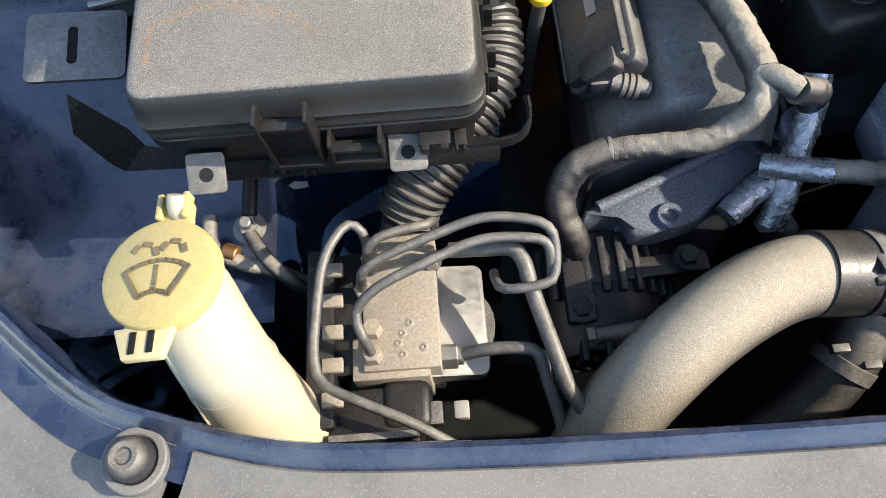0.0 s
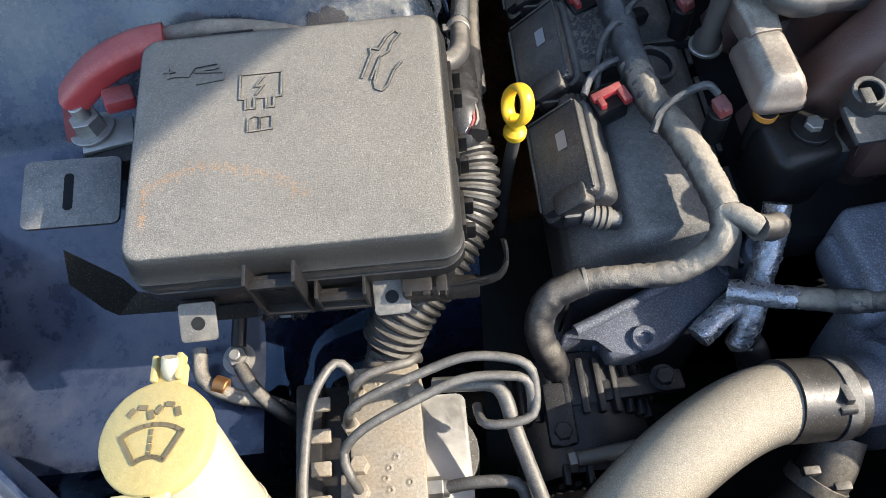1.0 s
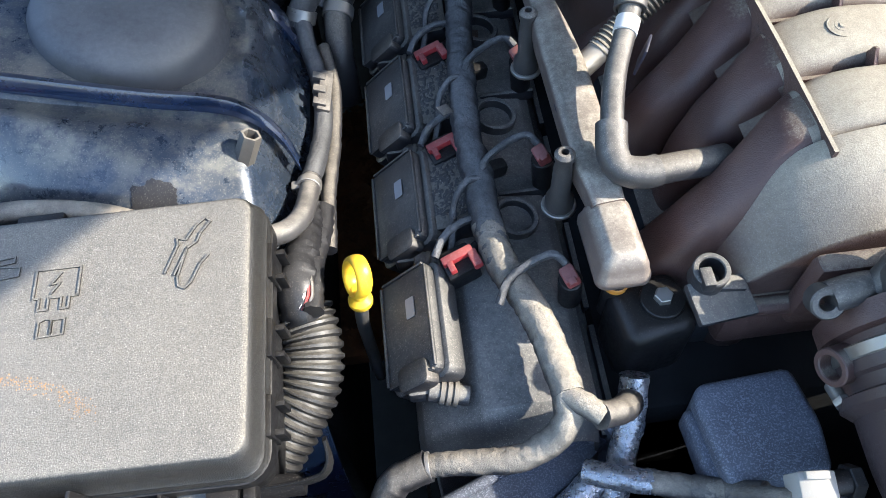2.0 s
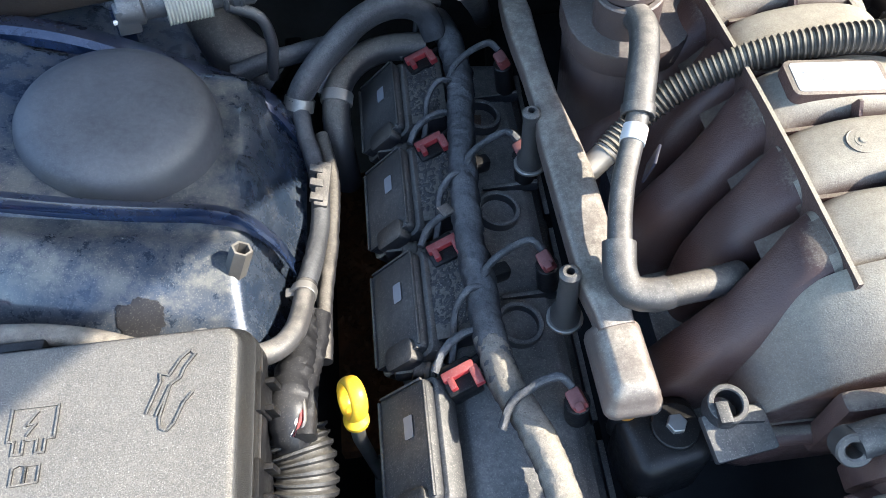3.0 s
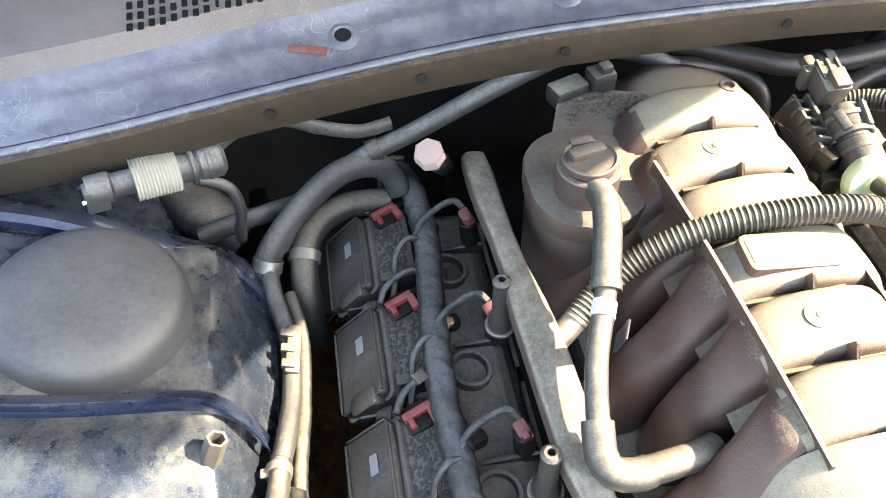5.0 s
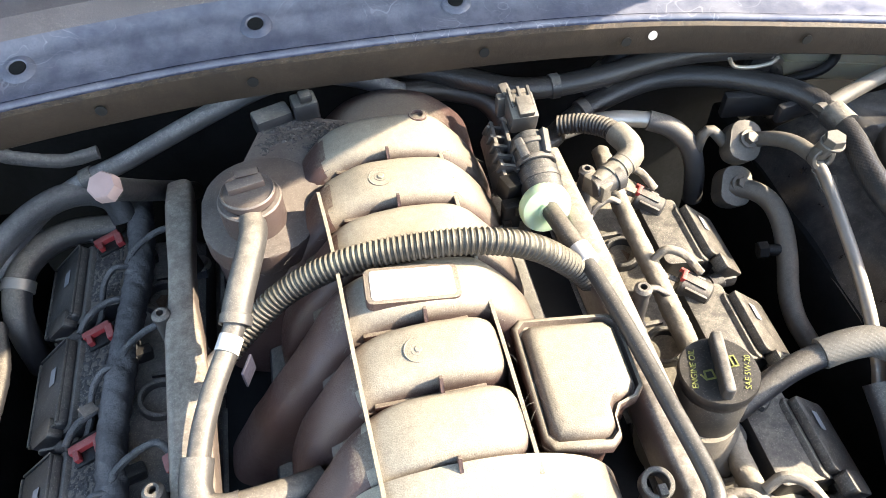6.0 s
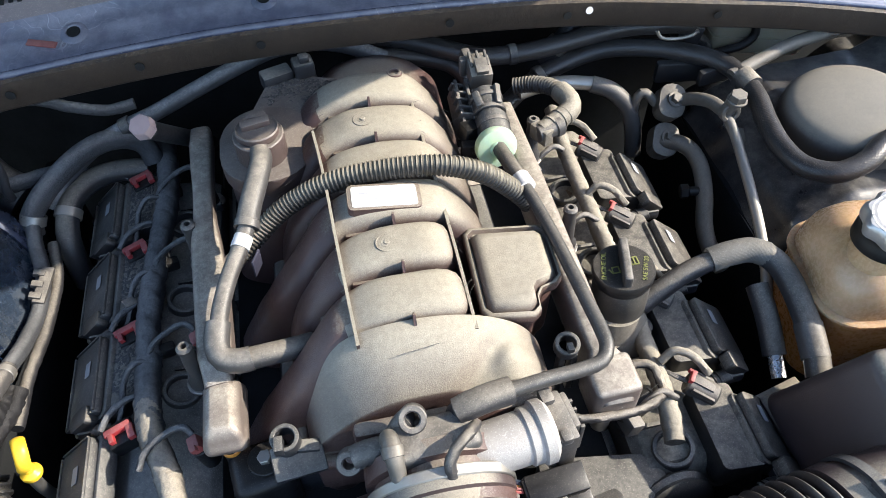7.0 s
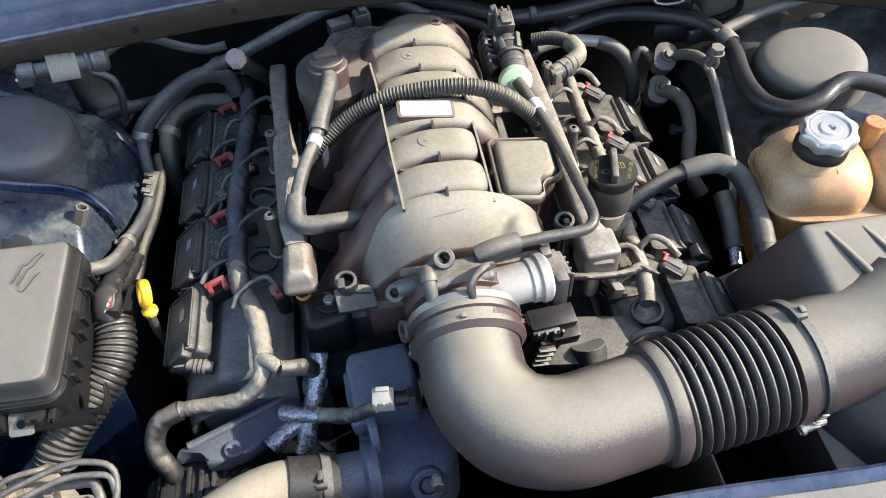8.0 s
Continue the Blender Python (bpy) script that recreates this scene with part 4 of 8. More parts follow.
def front_dome(u, v):
    def along(rail):
        path = dome_rails[rail]
        return path[round(u * 72)]
    a, c = along(0), along(1)
    w = min(1.0, v / 0.86)
    ease = w * w * (1.4 - 0.4 * w)
    p = a.lerp(c, ease)
    y = 0.413 - 0.053 * w - 0.010 * (1 - step01(0.30, 0.36, p.x)) * (1 - w)
    z = p.z
    crease = math.exp(-((p.x - 0.452 - 0.05 * (1 - w)) / 0.012) ** 2)
    z -= 0.006 * crease * step01(0.15, 0.5, w)
    z += 0.010 * step01(0.47, 0.495, p.x) * (1 - step01(0.515, 0.54, p.x)) * step01(0.2, 0.8, w)
    if v > 0.86:
        z += (1.06 - z) * step01(0.86, 1.0, v)
        y -= 0.004 * (v - 0.86) / 0.14
    return p.x, y, z


dome_rails = [resampled(smooth_path([(x, 0, z) for x, z in rail], 0.004), 72) for rail in (BACK, FORE)]
part("front_dome", sheet(front_dome, 72, 44, 0.004), INTAKELIT, intake, angle=50)
part("dome_rim", tube([(0.303, 0.406, 1.088), (0.303, 0.388, 1.088), (0.306, 0.368, 1.088), (0.320, 0.355, 1.088), (0.345, 0.351, 1.090), (0.38, 0.350, 1.092)], 0.0075, 12), INTAKE, intake, "moulded rim under the dome")
part("front_flange", join(box((0.430, 0.348, 1.112), (0.16, 0.016, 0.075), 0.006), box((0.36, 0.362, 1.065), (0.10, 0.03, 0.06), 0.010)), INTAKE, intake)
part("foot", join(box((0.332, 0.385, 1.03), (0.05, 0.055, 0.11), 0.012), cyl((0.330, 0.378, 0.96), (0.330, 0.378, 1.085), 0.025)), INTAKEDARK, intake, "dark brown foot on the cylinder head")
part("mould_scratch", tube([(0.395, 0.386, 1.1882), (0.412, 0.387, 1.1900), (0.432, 0.389, 1.1912)], 0.0003, 6), GREYHOSE, intake)
part("rear_dome", lathe((0.425, 0.765, 1.06), (0, 0.1, 1), [(0.082, 0), (0.083, 0.06), (0.077, 0.088), (0.062, 0.104), (0.036, 0.114), (0.002, 0.117)], 40), INTAKE, intake)
part("nub", join(cyl((0.4496, 0.7428, 1.175), (0.4496, 0.7428, 1.196), 0.0075), ring((0.4496, 0.7428, 1.194), (0.4496, 0.7428, 1.199), 0.0085, 0.0045)), INTAKE, intake)
part("label_plate", moved(prism(rounded(0.070, 0.032, 0.005), Matrix.Translation((0, 0, 0)), 0.009, 0.002), Matrix.Translation((0.410, 0.553, 1.1935)) @ turn(2, 6, -2)), INTAKE, intake)
lab = part("label", moved(prism(rounded(0.062, 0.026, 0.003), Matrix.Translation((0, 0, 0.0091)), 0.0005, 0), Matrix.Translation((0.410, 0.553, 1.1935)) @ turn(2, 6, -2)), WHITE, intake, "bleached white label")
part("print_line", join(*[moved(box((-0.02 + 0.012 * i, 0.004 - 0.007 * (i % 2), 0.0099), (0.008, 0.0016, 0.0003), 0), Matrix.Translation((0.410, 0.553, 1.1935)) @ turn(2, 6, -2)) for i in range(4)]), GREYLAB, lab)

# oval breather housing with its cap, behind the shaded rail
oil_sep = thing("breather_housing", (0.30, 0.69, 1.02), "dusty brown-black oval breather housing with capped port", "breather")
part("housing", join(prism(rounded(0.092, 0.112, 0.044, 8), plane_at((0.301, 0.682, 1.03), (0, 0, 1)), 0.145, 0.006), prism(rounded(0.098, 0.120, 0.046, 8), plane_at((0.301, 0.682, 1.155), (0, 0, 1)), 0.022, 0.004)), BREATHER, oil_sep)
part("neck", ring((0.297, 0.666, 1.17), (0.297, 0.666, 1.204), 0.0262, 0.0200, 36), BREATHER, oil_sep)
part("cap", join(lathe((0.297, 0.666, 1.185), (0.0, 0.05, 1), [(0.0190, 0), (0.0190, 0.018), (0.0222, 0.0195), (0.0225, 0.0250), (0.0212, 0.0265), (0.0195, 0.0250), (0.001, 0.0245)], 36), box((0.296, 0.672, 1.2125), (0.030, 0.011, 0.007), 0.0015, (0, 0, 12)), box((0.297, 0.689, 1.206), (0.020, 0.010, 0.010), 0.002, (0, 0, 5))), BREATHER, oil_sep, "grimy brown twist cap")
part("rear_arm", prism(rounded(0.090, 0.118, 0.014, 6), Matrix.Translation((0.334, 0.732, 1.05)) @ turn(0, 0, -22), 0.126, 0.005, 3), BREATHER, oil_sep)
part("rear_plug", join(box((0.318, 0.792, 1.176), (0.036, 0.022, 0.020), 0.003, (0, 0, 18)), box((0.350, 0.795, 1.182), (0.024, 0.022, 0.024), 0.003, (0, 0, 10)), box((0.352, 0.792, 1.198), (0.012, 0.012, 0.008), 0.002, (0, 0, 10))), DARK, oil_sep)
def crumbs(u, v):
    p = Matrix.Translation((0.330, 0.735, 1.0)) @ turn(0, 0, -22) @ Vector(((u - 0.5) * 0.074, (v - 0.5) * 0.104, 0))
    keep = step01(0.45, 0.75, v + 0.25 * noise.noise(p * 60))
    return p.x, p.y, 1.1762 - 0.002 * (1 - keep) + 0.0035 * keep * max(-0.2, noise.noise(p * 330) + 0.5 * noise.noise(p * 700))
part("crust", sheet(crumbs, 50, 70, 0), CRUST, oil_sep, "crumbly dark dirt crust", 80)

# square cover on the sunlit side
cover = thing("square_cover", (0.518, 0.474, 1.08), "dusty dark plastic box with rounded lid beside the manifold", "box")
outline = [(-0.034, -0.052), (0.006, -0.055), (0.013, -0.049), (0.014, -0.036), (0.020, -0.027), (0.034, -0.022), (0.041, -0.014), (0.042, 0.044), (0.035, 0.051), (-0.033, 0.055), (-0.040, 0.048), (-0.040, -0.045)]
mc = Matrix.Translation((0.519, 0.473, 1.152)) @ turn(-2, 3, -2)
inner = lambda k, dx: [(x * k + dx, y * (k + 0.02)) for x, y in outline]
part("body", moved(prism(inner(0.88, 0.0), Matrix.Translation((0, 0, -0.07)), 0.07, 0.004), mc), INTAKE, cover)
rim_ = bmesh.new()
levels = [(outline, 0.0), (inner(1.02, 0), 0.001), (inner(1.02, 0), 0.008), (outline, 0.0105), (inner(0.93, 0), 0.0108), (inner(0.90, 0), 0.0062), (inner(0.87, 0), 0.0060), (inner(0.84, 0), 0.0105), (inner(0.76, 0), 0.0150), (inner(0.60, 0), 0.0158)]
rows_ = [[rim_.verts.new((x, y, z)) for x, y in o] for o, z in levels]
for a, c in zip(rows_, rows_[1:]):
    for k in range(len(a)):
        rim_.faces.new((a[k], a[(k + 1) % len(a)], c[(k + 1) % len(a)], c[k]))
rim_.faces.new(rows_[0][::-1])
rim_.faces.new(rows_[-1])
part("lid", moved(rim_, mc), INTAKELIT, cover, angle=50)


# ---- fuse box ----
FB = Matrix.Translation((-0.1056, 0.3551, 1.1645)) @ turn(5.0, -0.6, -1.0)
fuse = thing("fuse_box", (-0.10, 0.35, 1.06), "dusty black plastic fuse box with embossed lid symbols", "fuse box")


def stacked(levels, n=6):
    """Round-cornered rectangles joined from bottom to top: (width, depth, corner, height)."""
    bm = bmesh.new()
    rows = [[bm.verts.new((x, y, z)) for x, y in rounded(w, d, r, n)] for w, d, r, z in levels]
    k = len(rows[0])
    for a, c in zip(rows, rows[1:]):
        for i in range(k):
            bm.faces.new((a[i], a[(i + 1) % k], c[(i + 1) % k], c[i]))
    bm.faces.new(rows[0][::-1])
    bm.faces.new(rows[-1])
    return bm


lid = part("lid", moved(stacked([(0.214, 0.184, 0.014, -0.034), (0.215, 0.185, 0.014, -0.032), (0.2135, 0.1832, 0.014, -0.0305), (0.2130, 0.1822, 0.014, -0.0235), (0.2145, 0.1838, 0.014, -0.0226), (0.2128, 0.1812, 0.014, -0.0212), (0.2108, 0.1768, 0.014, -0.012), (0.2090, 0.1728, 0.013, -0.0055), (0.2062, 0.1692, 0.012, -0.0018), (0.2025, 0.1650, 0.011, -0.0004), (0.196, 0.158, 0.010, 0.0)]), FB), FUSE, fuse, angle=50)
part("rim", moved(stacked([(0.213, 0.183, 0.018, -0.048), (0.216, 0.186, 0.018, -0.047), (0.216, 0.186, 0.018, -0.036), (0.213, 0.183, 0.018, -0.035)]), FB), BLACK, fuse)
part("body", moved(stacked([(0.196, 0.172, 0.014, -0.11), (0.204, 0.180, 0.016, -0.05), (0.205, 0.181, 0.016, -0.046)]), FB), BLACK, fuse)
# embossed symbols
part("car_symbol", moved(stroke([(-0.024, 0.030), (-0.024, 0.050), (0.004, 0.050), (0.004, 0.030), (-0.001, 0.030), (-0.001, 0.022), (-0.006, 0.022), (-0.006, 0.030), (-0.014, 0.030), (-0.014, 0.022), (-0.020, 0.022), (-0.020, 0.030), (-0.024, 0.030)], 0.0013, Matrix.Translation((-0.008, -0.004, 0))), FB), FUSE, lid)
part("bolt_symbol", moved(stroke([(-0.008, 0.047), (-0.014, 0.039), (-0.008, 0.040), (-0.013, 0.033)], 0.0011, Matrix.Translation((-0.008, -0.004, 0))), FB), FUSE, lid)
part("book_symbol", moved(stroke([(-0.018, 0.004), (-0.018, 0.014), (-0.014, 0.016), (-0.010, 0.015), (-0.010, 0.005), (-0.010, 0.015), (-0.002, 0.015), (-0.002, 0.005), (-0.018, 0.004)], 0.0011, Matrix.Translation((-0.008, -0.004, 0))), FB), FUSE, lid)
part("clamp_symbol", moved(stroke([(0.054, 0.036), (0.061, 0.055), (0.060, 0.060), (0.066, 0.058), (0.072, 0.068), (0.078, 0.073), (0.081, 0.070), (0.075, 0.062), (0.073, 0.056), (0.067, 0.052), (0.060, 0.034)], 0.0012, Matrix.Translation((-0.004, -0.002, 0))), FB), FUSE, lid)
part("hook_symbol", moved(stroke([(0.067, 0.052), (0.062, 0.032), (0.063, 0.026), (0.067, 0.024), (0.071, 0.028), (0.076, 0.040), (0.081, 0.046)], 0.0012, Matrix.Translation((-0.004, -0.002, 0))), FB), FUSE, lid)
part("wrench_symbol", moved(stroke([(-0.088, 0.056), (-0.080, 0.056), (-0.084, 0.060), (-0.084, 0.051), (-0.079, 0.052), (-0.070, 0.051), (-0.066, 0.058), (-0.050, 0.060), (-0.050, 0.056), (-0.066, 0.054), (-0.046, 0.052), (-0.046, 0.046), (-0.064, 0.044)], 0.0010, Matrix.Translation((0.002, -0.002, 0))), FB), FUSE, lid)
scuff = material("orange_scuff", (0.36, 0.20, 0.09), 0.8, vary=0.3)
rng = random.Random(8)
trail = smooth_path([(-0.090, -0.036, 0), (-0.065, -0.024, 0), (-0.040, -0.024, 0), (-0.012, -0.034, 0), (0.014, -0.050, 0)], 0.002)
flecks = []
for i in range(420):
    if i < 330:
        k = rng.randrange(len(trail))
        p = trail[k] + Vector((rng.gauss(0, 0.0025), rng.gauss(0, 0.0022 + 0.0014 * (k / len(trail)) ** 3), 0))
    else:
        p = Vector((-0.091 + rng.gauss(0, 0.0012), rng.uniform(-0.066, -0.030), 0))
    r = rng.uniform(0.00018, 0.00048)
    flecks.append(prism(circle(r, 6), Matrix.Translation((p.x, p.y, -0.0001)), 0.0003, 0))
part("scuff", moved(join(*flecks), FB), scuff, lid, "faint rust-orange scuff of fine flecks")
# clips along the front
for x0, x1, hi, lo in ((-0.027, 0.003, -0.004, -0.062), (0.010, 0.041, -0.036, -0.062)):
    clip_ = part("latch", moved(join(box((x0, -0.0985, (hi + lo) / 2), (0.0025, 0.014, hi - lo), 0.0006), box((x1, -0.0985, (hi + lo) / 2), (0.0025, 0.014, hi - lo), 0.0006), box(((x0 + x1) / 2, -0.102, hi - 0.010), (x1 - x0, 0.006, 0.004), 0.0008), box(((x0 + x1) / 2, -0.0965, (hi - 0.012 + lo) / 2), (x1 - x0, 0.004, hi - lo - 0.012), 0.0006), box(((x0 + x1) / 2, -0.1, lo + 0.003), (x1 - x0, 0.012, 0.004), 0.0008)), FB), BLACK, fuse)
    part("window", moved(join(*[box(((x0 + x1) / 2 + d, -0.0988, (hi + lo) / 2 - 0.002), (0.006, 0.0006, 0.006), 0) for d in ((0.0,) if hi > -0.02 else (-0.007, 0.006))]), FB), SHADEBLACK, clip_)
for x, z, w in ((-0.075, -0.062, 0.022), (-0.030, -0.072, 0.012), (-0.010, -0.074, 0.010), (0.074, -0.055, 0.020), (0.090, -0.058, 0.008)):
    part("small_latch", moved(join(box((x, -0.096, z), (w, 0.012, 0.012), 0.001), box((x - w * 0.3, -0.103, z + 0.002), (w * 0.25, 0.004, 0.008), 0.0008), box((x + w * 0.3, -0.103, z + 0.002), (w * 0.25, 0.004, 0.008), 0.0008)), FB), BLACK, fuse)
for y in (-0.055, -0.005, 0.05):
    part("side_latch", moved(join(box((0.1075, y, -0.040), (0.005, 0.026, 0.026), 0.001), box((0.112, y - 0.009, -0.044), (0.008, 0.004, 0.018), 0.0008), box((0.112, y + 0.009, -0.044), (0.008, 0.004, 0.018), 0.0008)), FB), BLACK, fuse)


def slab(points, thick):
    """A flat plate through given corners."""
    bm = bmesh.new()
    bm.faces.new([bm.verts.new(p) for p in points])
    bmesh.ops.solidify(bm, geom=bm.faces[:], thickness=thick)
    return bm


bracket = part("bracket", join(slab([(-0.259, 0.300, 1.134), (-0.268, 0.290, 1.105), (-0.252, 0.279, 1.084), (-0.245, 0.277, 1.076), (-0.190, 0.277, 1.072), (-0.190, 0.281, 1.082), (-0.226, 0.286, 1.092), (-0.232, 0.291, 1.104)], 0.003), box((-0.09, 0.276, 1.070), (0.20, 0.010, 0.018), 0.002, (-10, 2, 0)), loft_bar([(-0.02, 0.274, 1.072), (0.0, 0.274, 1.074), (0.018, 0.275, 1.077), (0.026, 0.278, 1.080), (0.030, 0.284, 1.090), (0.0286, 0.294, 1.098)], 0.0014, 0.0055)), BRACKET, fuse)
for x, y, z in ((-0.179, 0.255, 1.099), (-0.0505, 0.262, 1.095)):
    mt = Matrix.Translation((x, y, z)) @ turn(32, 4, 2)
    part("mounting_tab", moved(join(prism(rounded(0.0245, 0.026, 0.003, 3), Matrix.Translation((0, 0, 0)), 0.002, 0.0006)), mt), LINE, bracket, "bare steel mounting tab with a bolt hole")
    part("hole", moved(cyl((0, -0.001, 0.0016), (0, -0.001, 0.0023), 0.0046, n=16), mt), SHADEBLACK, bracket)

plate = thing("slotted_plate", (-0.285, 0.37, 1.07), "dark slotted steel plate on the inner fender", "bracket")
part("plate", prism(rounded(0.070, 0.055, 0.005), plane_at((-0.283, 0.372, 1.095), (0.1, -0.15, 1), 2), 0.003, 0.001), COVERMAT, plate)
part("slot", prism(rounded(0.007, 0.030, 0.003), plane_at((-0.285, 0.372, 1.0978), (0.1, -0.15, 1), 2), 0.0006, 0), SHADEBLACK, plate)

# red jump-start terminal with its cable
term = thing("jump_terminal", (-0.25, 0.44, 1.07), "red plastic terminal cover beside the fuse box", "terminal")
part("cover", join(loft_bar([(-0.200, 0.460, 1.150), (-0.222, 0.456, 1.150), (-0.248, 0.447, 1.145), (-0.268, 0.442, 1.132), (-0.280, 0.440, 1.122)], 0.013, 0.011), slab([(-0.291, 0.446, 1.122), (-0.294, 0.420, 1.098), (-0.287, 0.418, 1.096), (-0.280, 0.440, 1.120)], 0.005)), RED, term)
part("flap", box((-0.240, 0.428, 1.130), (0.022, 0.018, 0.012), 0.003, (0, 10, 20)), RED, term)
part("post", box((-0.258, 0.414, 1.075), (0.050, 0.036, 0.040), 0.003, (0, 0, 8)), BLACK, term)
part("lug_plate", box((-0.262, 0.422, 1.097), (0.040, 0.026, 0.004), 0.001, (0, 0, 12)), ALU, term)
part("stud", join(cyl((-0.273, 0.427, 1.09), (-0.276, 0.431, 1.124), 0.0065), hexbolt((-0.274, 0.428, 1.099), (-0.1, 0.1, 1), 0.0125, 0.014, 0.018)), ALU, term, "plated stud and nut")

# corrugated conduit past the fuse box
cond = thing("ribbed_conduit", (0.0, 0.31, 0.95), "black corrugated conduit beside the fuse box", "conduit")
part("conduit", tube([(0.008, 0.405, 1.066), (0.013, 0.380, 1.056), (0.008, 0.353, 1.044), (-0.010, 0.328, 1.032), (-0.030, 0.306, 1.020), (-0.050, 0.286, 1.006), (-0.062, 0.272, 0.990)], 0.0248, 32, ribs=0.0068, depth=0.0034), CONDUIT, cond)
part("taped_end", tube([(-0.056, 0.278, 0.998), (-0.066, 0.266, 0.985), (-0.076, 0.252, 0.97), (-0.082, 0.24, 0.94)], (0.0185, 0.014), 16, wrap=0.22), RUBBER, cond)
part("upper_wrap", tube([(0.010, 0.392, 1.066), (0.010, 0.41, 1.088), (0.012, 0.435, 1.085), (0.016, 0.465, 1.075), (0.018, 0.50, 1.06)], (0.017, 0.012), 18, wrap=0.2), BLACKHOSE, cond)
for k in range(4):
    part("bare_wire", tube([(0.008 + 0.003 * k, 0.392, 1.092), (0.014 + 0.003 * k, 0.40, 1.098), (0.016 + 0.002 * k, 0.415, 1.098)], 0.0014, 6), (COPPER, WHITE, RED, STEEL)[k], cond)

# ---- washer filler ----
wash = thing("washer_filler", (-0.16, 0.13, 0.92), "cream washer filler neck with a faded yellow cap", "washer filler")
CA = Vector((-0.10, 0.05, 1.0)).normalized()
CC = Vector((-0.182, 0.167, 1.146))
part("neck", tube([CC - CA * 0.010, CC - CA * 0.028 + Vector((0.002, -0.002, 0)), (-0.172, 0.148, 1.09), (-0.164, 0.130, 1.055), (-0.150, 0.110, 1.01), (-0.132, 0.09, 0.95)], (0.0255, 0.034), 32), CREAM, wash)
part("seam", tube([CC - CA * 0.02 + Vector((-0.012, -0.024, 0)), (-0.186, 0.123, 1.09), (-0.180, 0.103, 1.055), (-0.168, 0.083, 1.01)], 0.0012, 8), CREAM, wash)
part("band", lathe((-0.166, 0.134, 1.062), (-0.18, 0.42, 0.9), [(0.0288, 0), (0.0296, 0.001), (0.0296, 0.003), (0.0288, 0.004)], 32, False), CREAM, wash)
wc = part("cap", lathe(CC - CA * 0.012, CA, [(0.0300, 0), (0.0322, 0.001), (0.0324, 0.009), (0.0315, 0.0115), (0.0295, 0.0126), (0.001, 0.0128)], 48), YELLOW, wash, "faded yellow cap")
mcap = Matrix.Translation(CC + CA * 0.0007) @ turn(-3, -6, 0)
arc = lambda r, a0, a1, cy: [(r * math.sin(radians(a0 + (a1 - a0) * i / 8)), cy + r * math.cos(radians(a0 + (a1 - a0) * i / 8))) for i in range(9)]
sym = [stroke(arc(0.032, -34, 34, -0.026) + [(0.0085, -0.0145)], 0.0024, mcap, 0.0011), stroke([arc(0.032, -34, 34, -0.026)[0], (-0.0085, -0.0145)], 0.0024, mcap, 0.0011), stroke(arc(0.015, -34, 34, -0.027), 0.0024, mcap, 0.0011)]
dashes = [stroke([(0, 0.003 - 0.0042 * i), (0, 0.0006 - 0.0042 * i)], 0.0016, mcap, 0.0011) for i in range(4)]
for c_ in (-0.0080, 0.0080):
    for i in range(3):
        a = radians(2 + 62 * i)
        w0, w1 = (c_ + 0.0068 * math.cos(a), 0.0100 + 0.0068 * math.sin(a)), (c_ + 0.0068 * math.cos(a + 0.5), 0.0100 + 0.0068 * math.sin(a + 0.5))
        dashes.append(stroke([w0, w1], 0.0030, mcap, 0.0011))
RELIEF = material("weathered_relief", (0.14, 0.11, 0.06), 0.8, vary=0.3)
part("wiper_symbol", join(*sym), RELIEF, wc, "dark embossed wiper symbol")
for dash in dashes:
    part("spray_mark", dash, RELIEF, wc)
part("hinge_tab", moved(join(box((0.004, 0.035, -0.006), (0.020, 0.016, 0.006), 0.002), box((-0.004, 0.040, -0.003), (0.0035, 0.016, 0.008), 0.001), box((0.011, 0.040, -0.003), (0.0035, 0.016, 0.008), 0.001)), mcap), YELLOW, wc)
part("hinge_post", moved(tube([(0.005, 0.034, -0.012), (0.006, 0.040, 0.0), (0.007, 0.044, 0.004)], (0.0065, 0.0045), 14), mcap), CREAM, wash)
lift = part("lift_tab", moved(prism([(-0.023, -0.029), (0.011, -0.029), (0.006, -0.047), (-0.016, -0.047)], Matrix.Translation((0, 0, -0.010)), 0.006, 0.0015), mcap), PALEYELLOW, wc, "pale trapezoid lift tab")
for dx_ in (-0.0105, -0.0005):
    part("slot", moved(box((dx_, -0.038, -0.0038), (0.0035, 0.012, 0.0012), 0.0003), mcap), SHADEBLACK, lift)
part("fluid_end", cyl((-0.130, 0.088, 0.945), (-0.128, 0.086, 0.90), 0.034), WASHTINT, wash)

gnd = thing("ground_strap", (-0.182, 0.264, 0.985), "ground straps under a plated nut on the inner fender", "ground strap")
part("lug", lathe((-0.182, 0.266, 0.998), (0, -0.1, 1), [(0.012, 0), (0.013, 0.001), (0.013, 0.0025), (0.006, 0.003)], 18), STEEL, gnd)
part("nut", join(hexbolt((-0.182, 0.266, 1.000), (0, -0.1, 1), 0.0085, 0.007), cyl((-0.182, 0.266, 1.0), (-0.182, 0.2645, 1.014), 0.0045)), STEEL, gnd)
part("strap", tube([(-0.182, 0.275, 1.003), (-0.180, 0.30, 1.01), (-0.178, 0.33, 1.02)], 0.006, 12), BLACK, gnd)
part("strap_lead", tube([(-0.180, 0.258, 1.003), (-0.165, 0.235, 1.005), (-0.150, 0.222, 0.995), (-0.135, 0.215, 0.97)], 0.0055, 12, wrap=0.1), RUBBER, gnd)
gnd2 = thing("ground_strap", (-0.205, 0.262, 0.985), "second dusty lead with a copper lug beside the filler", "ground strap")
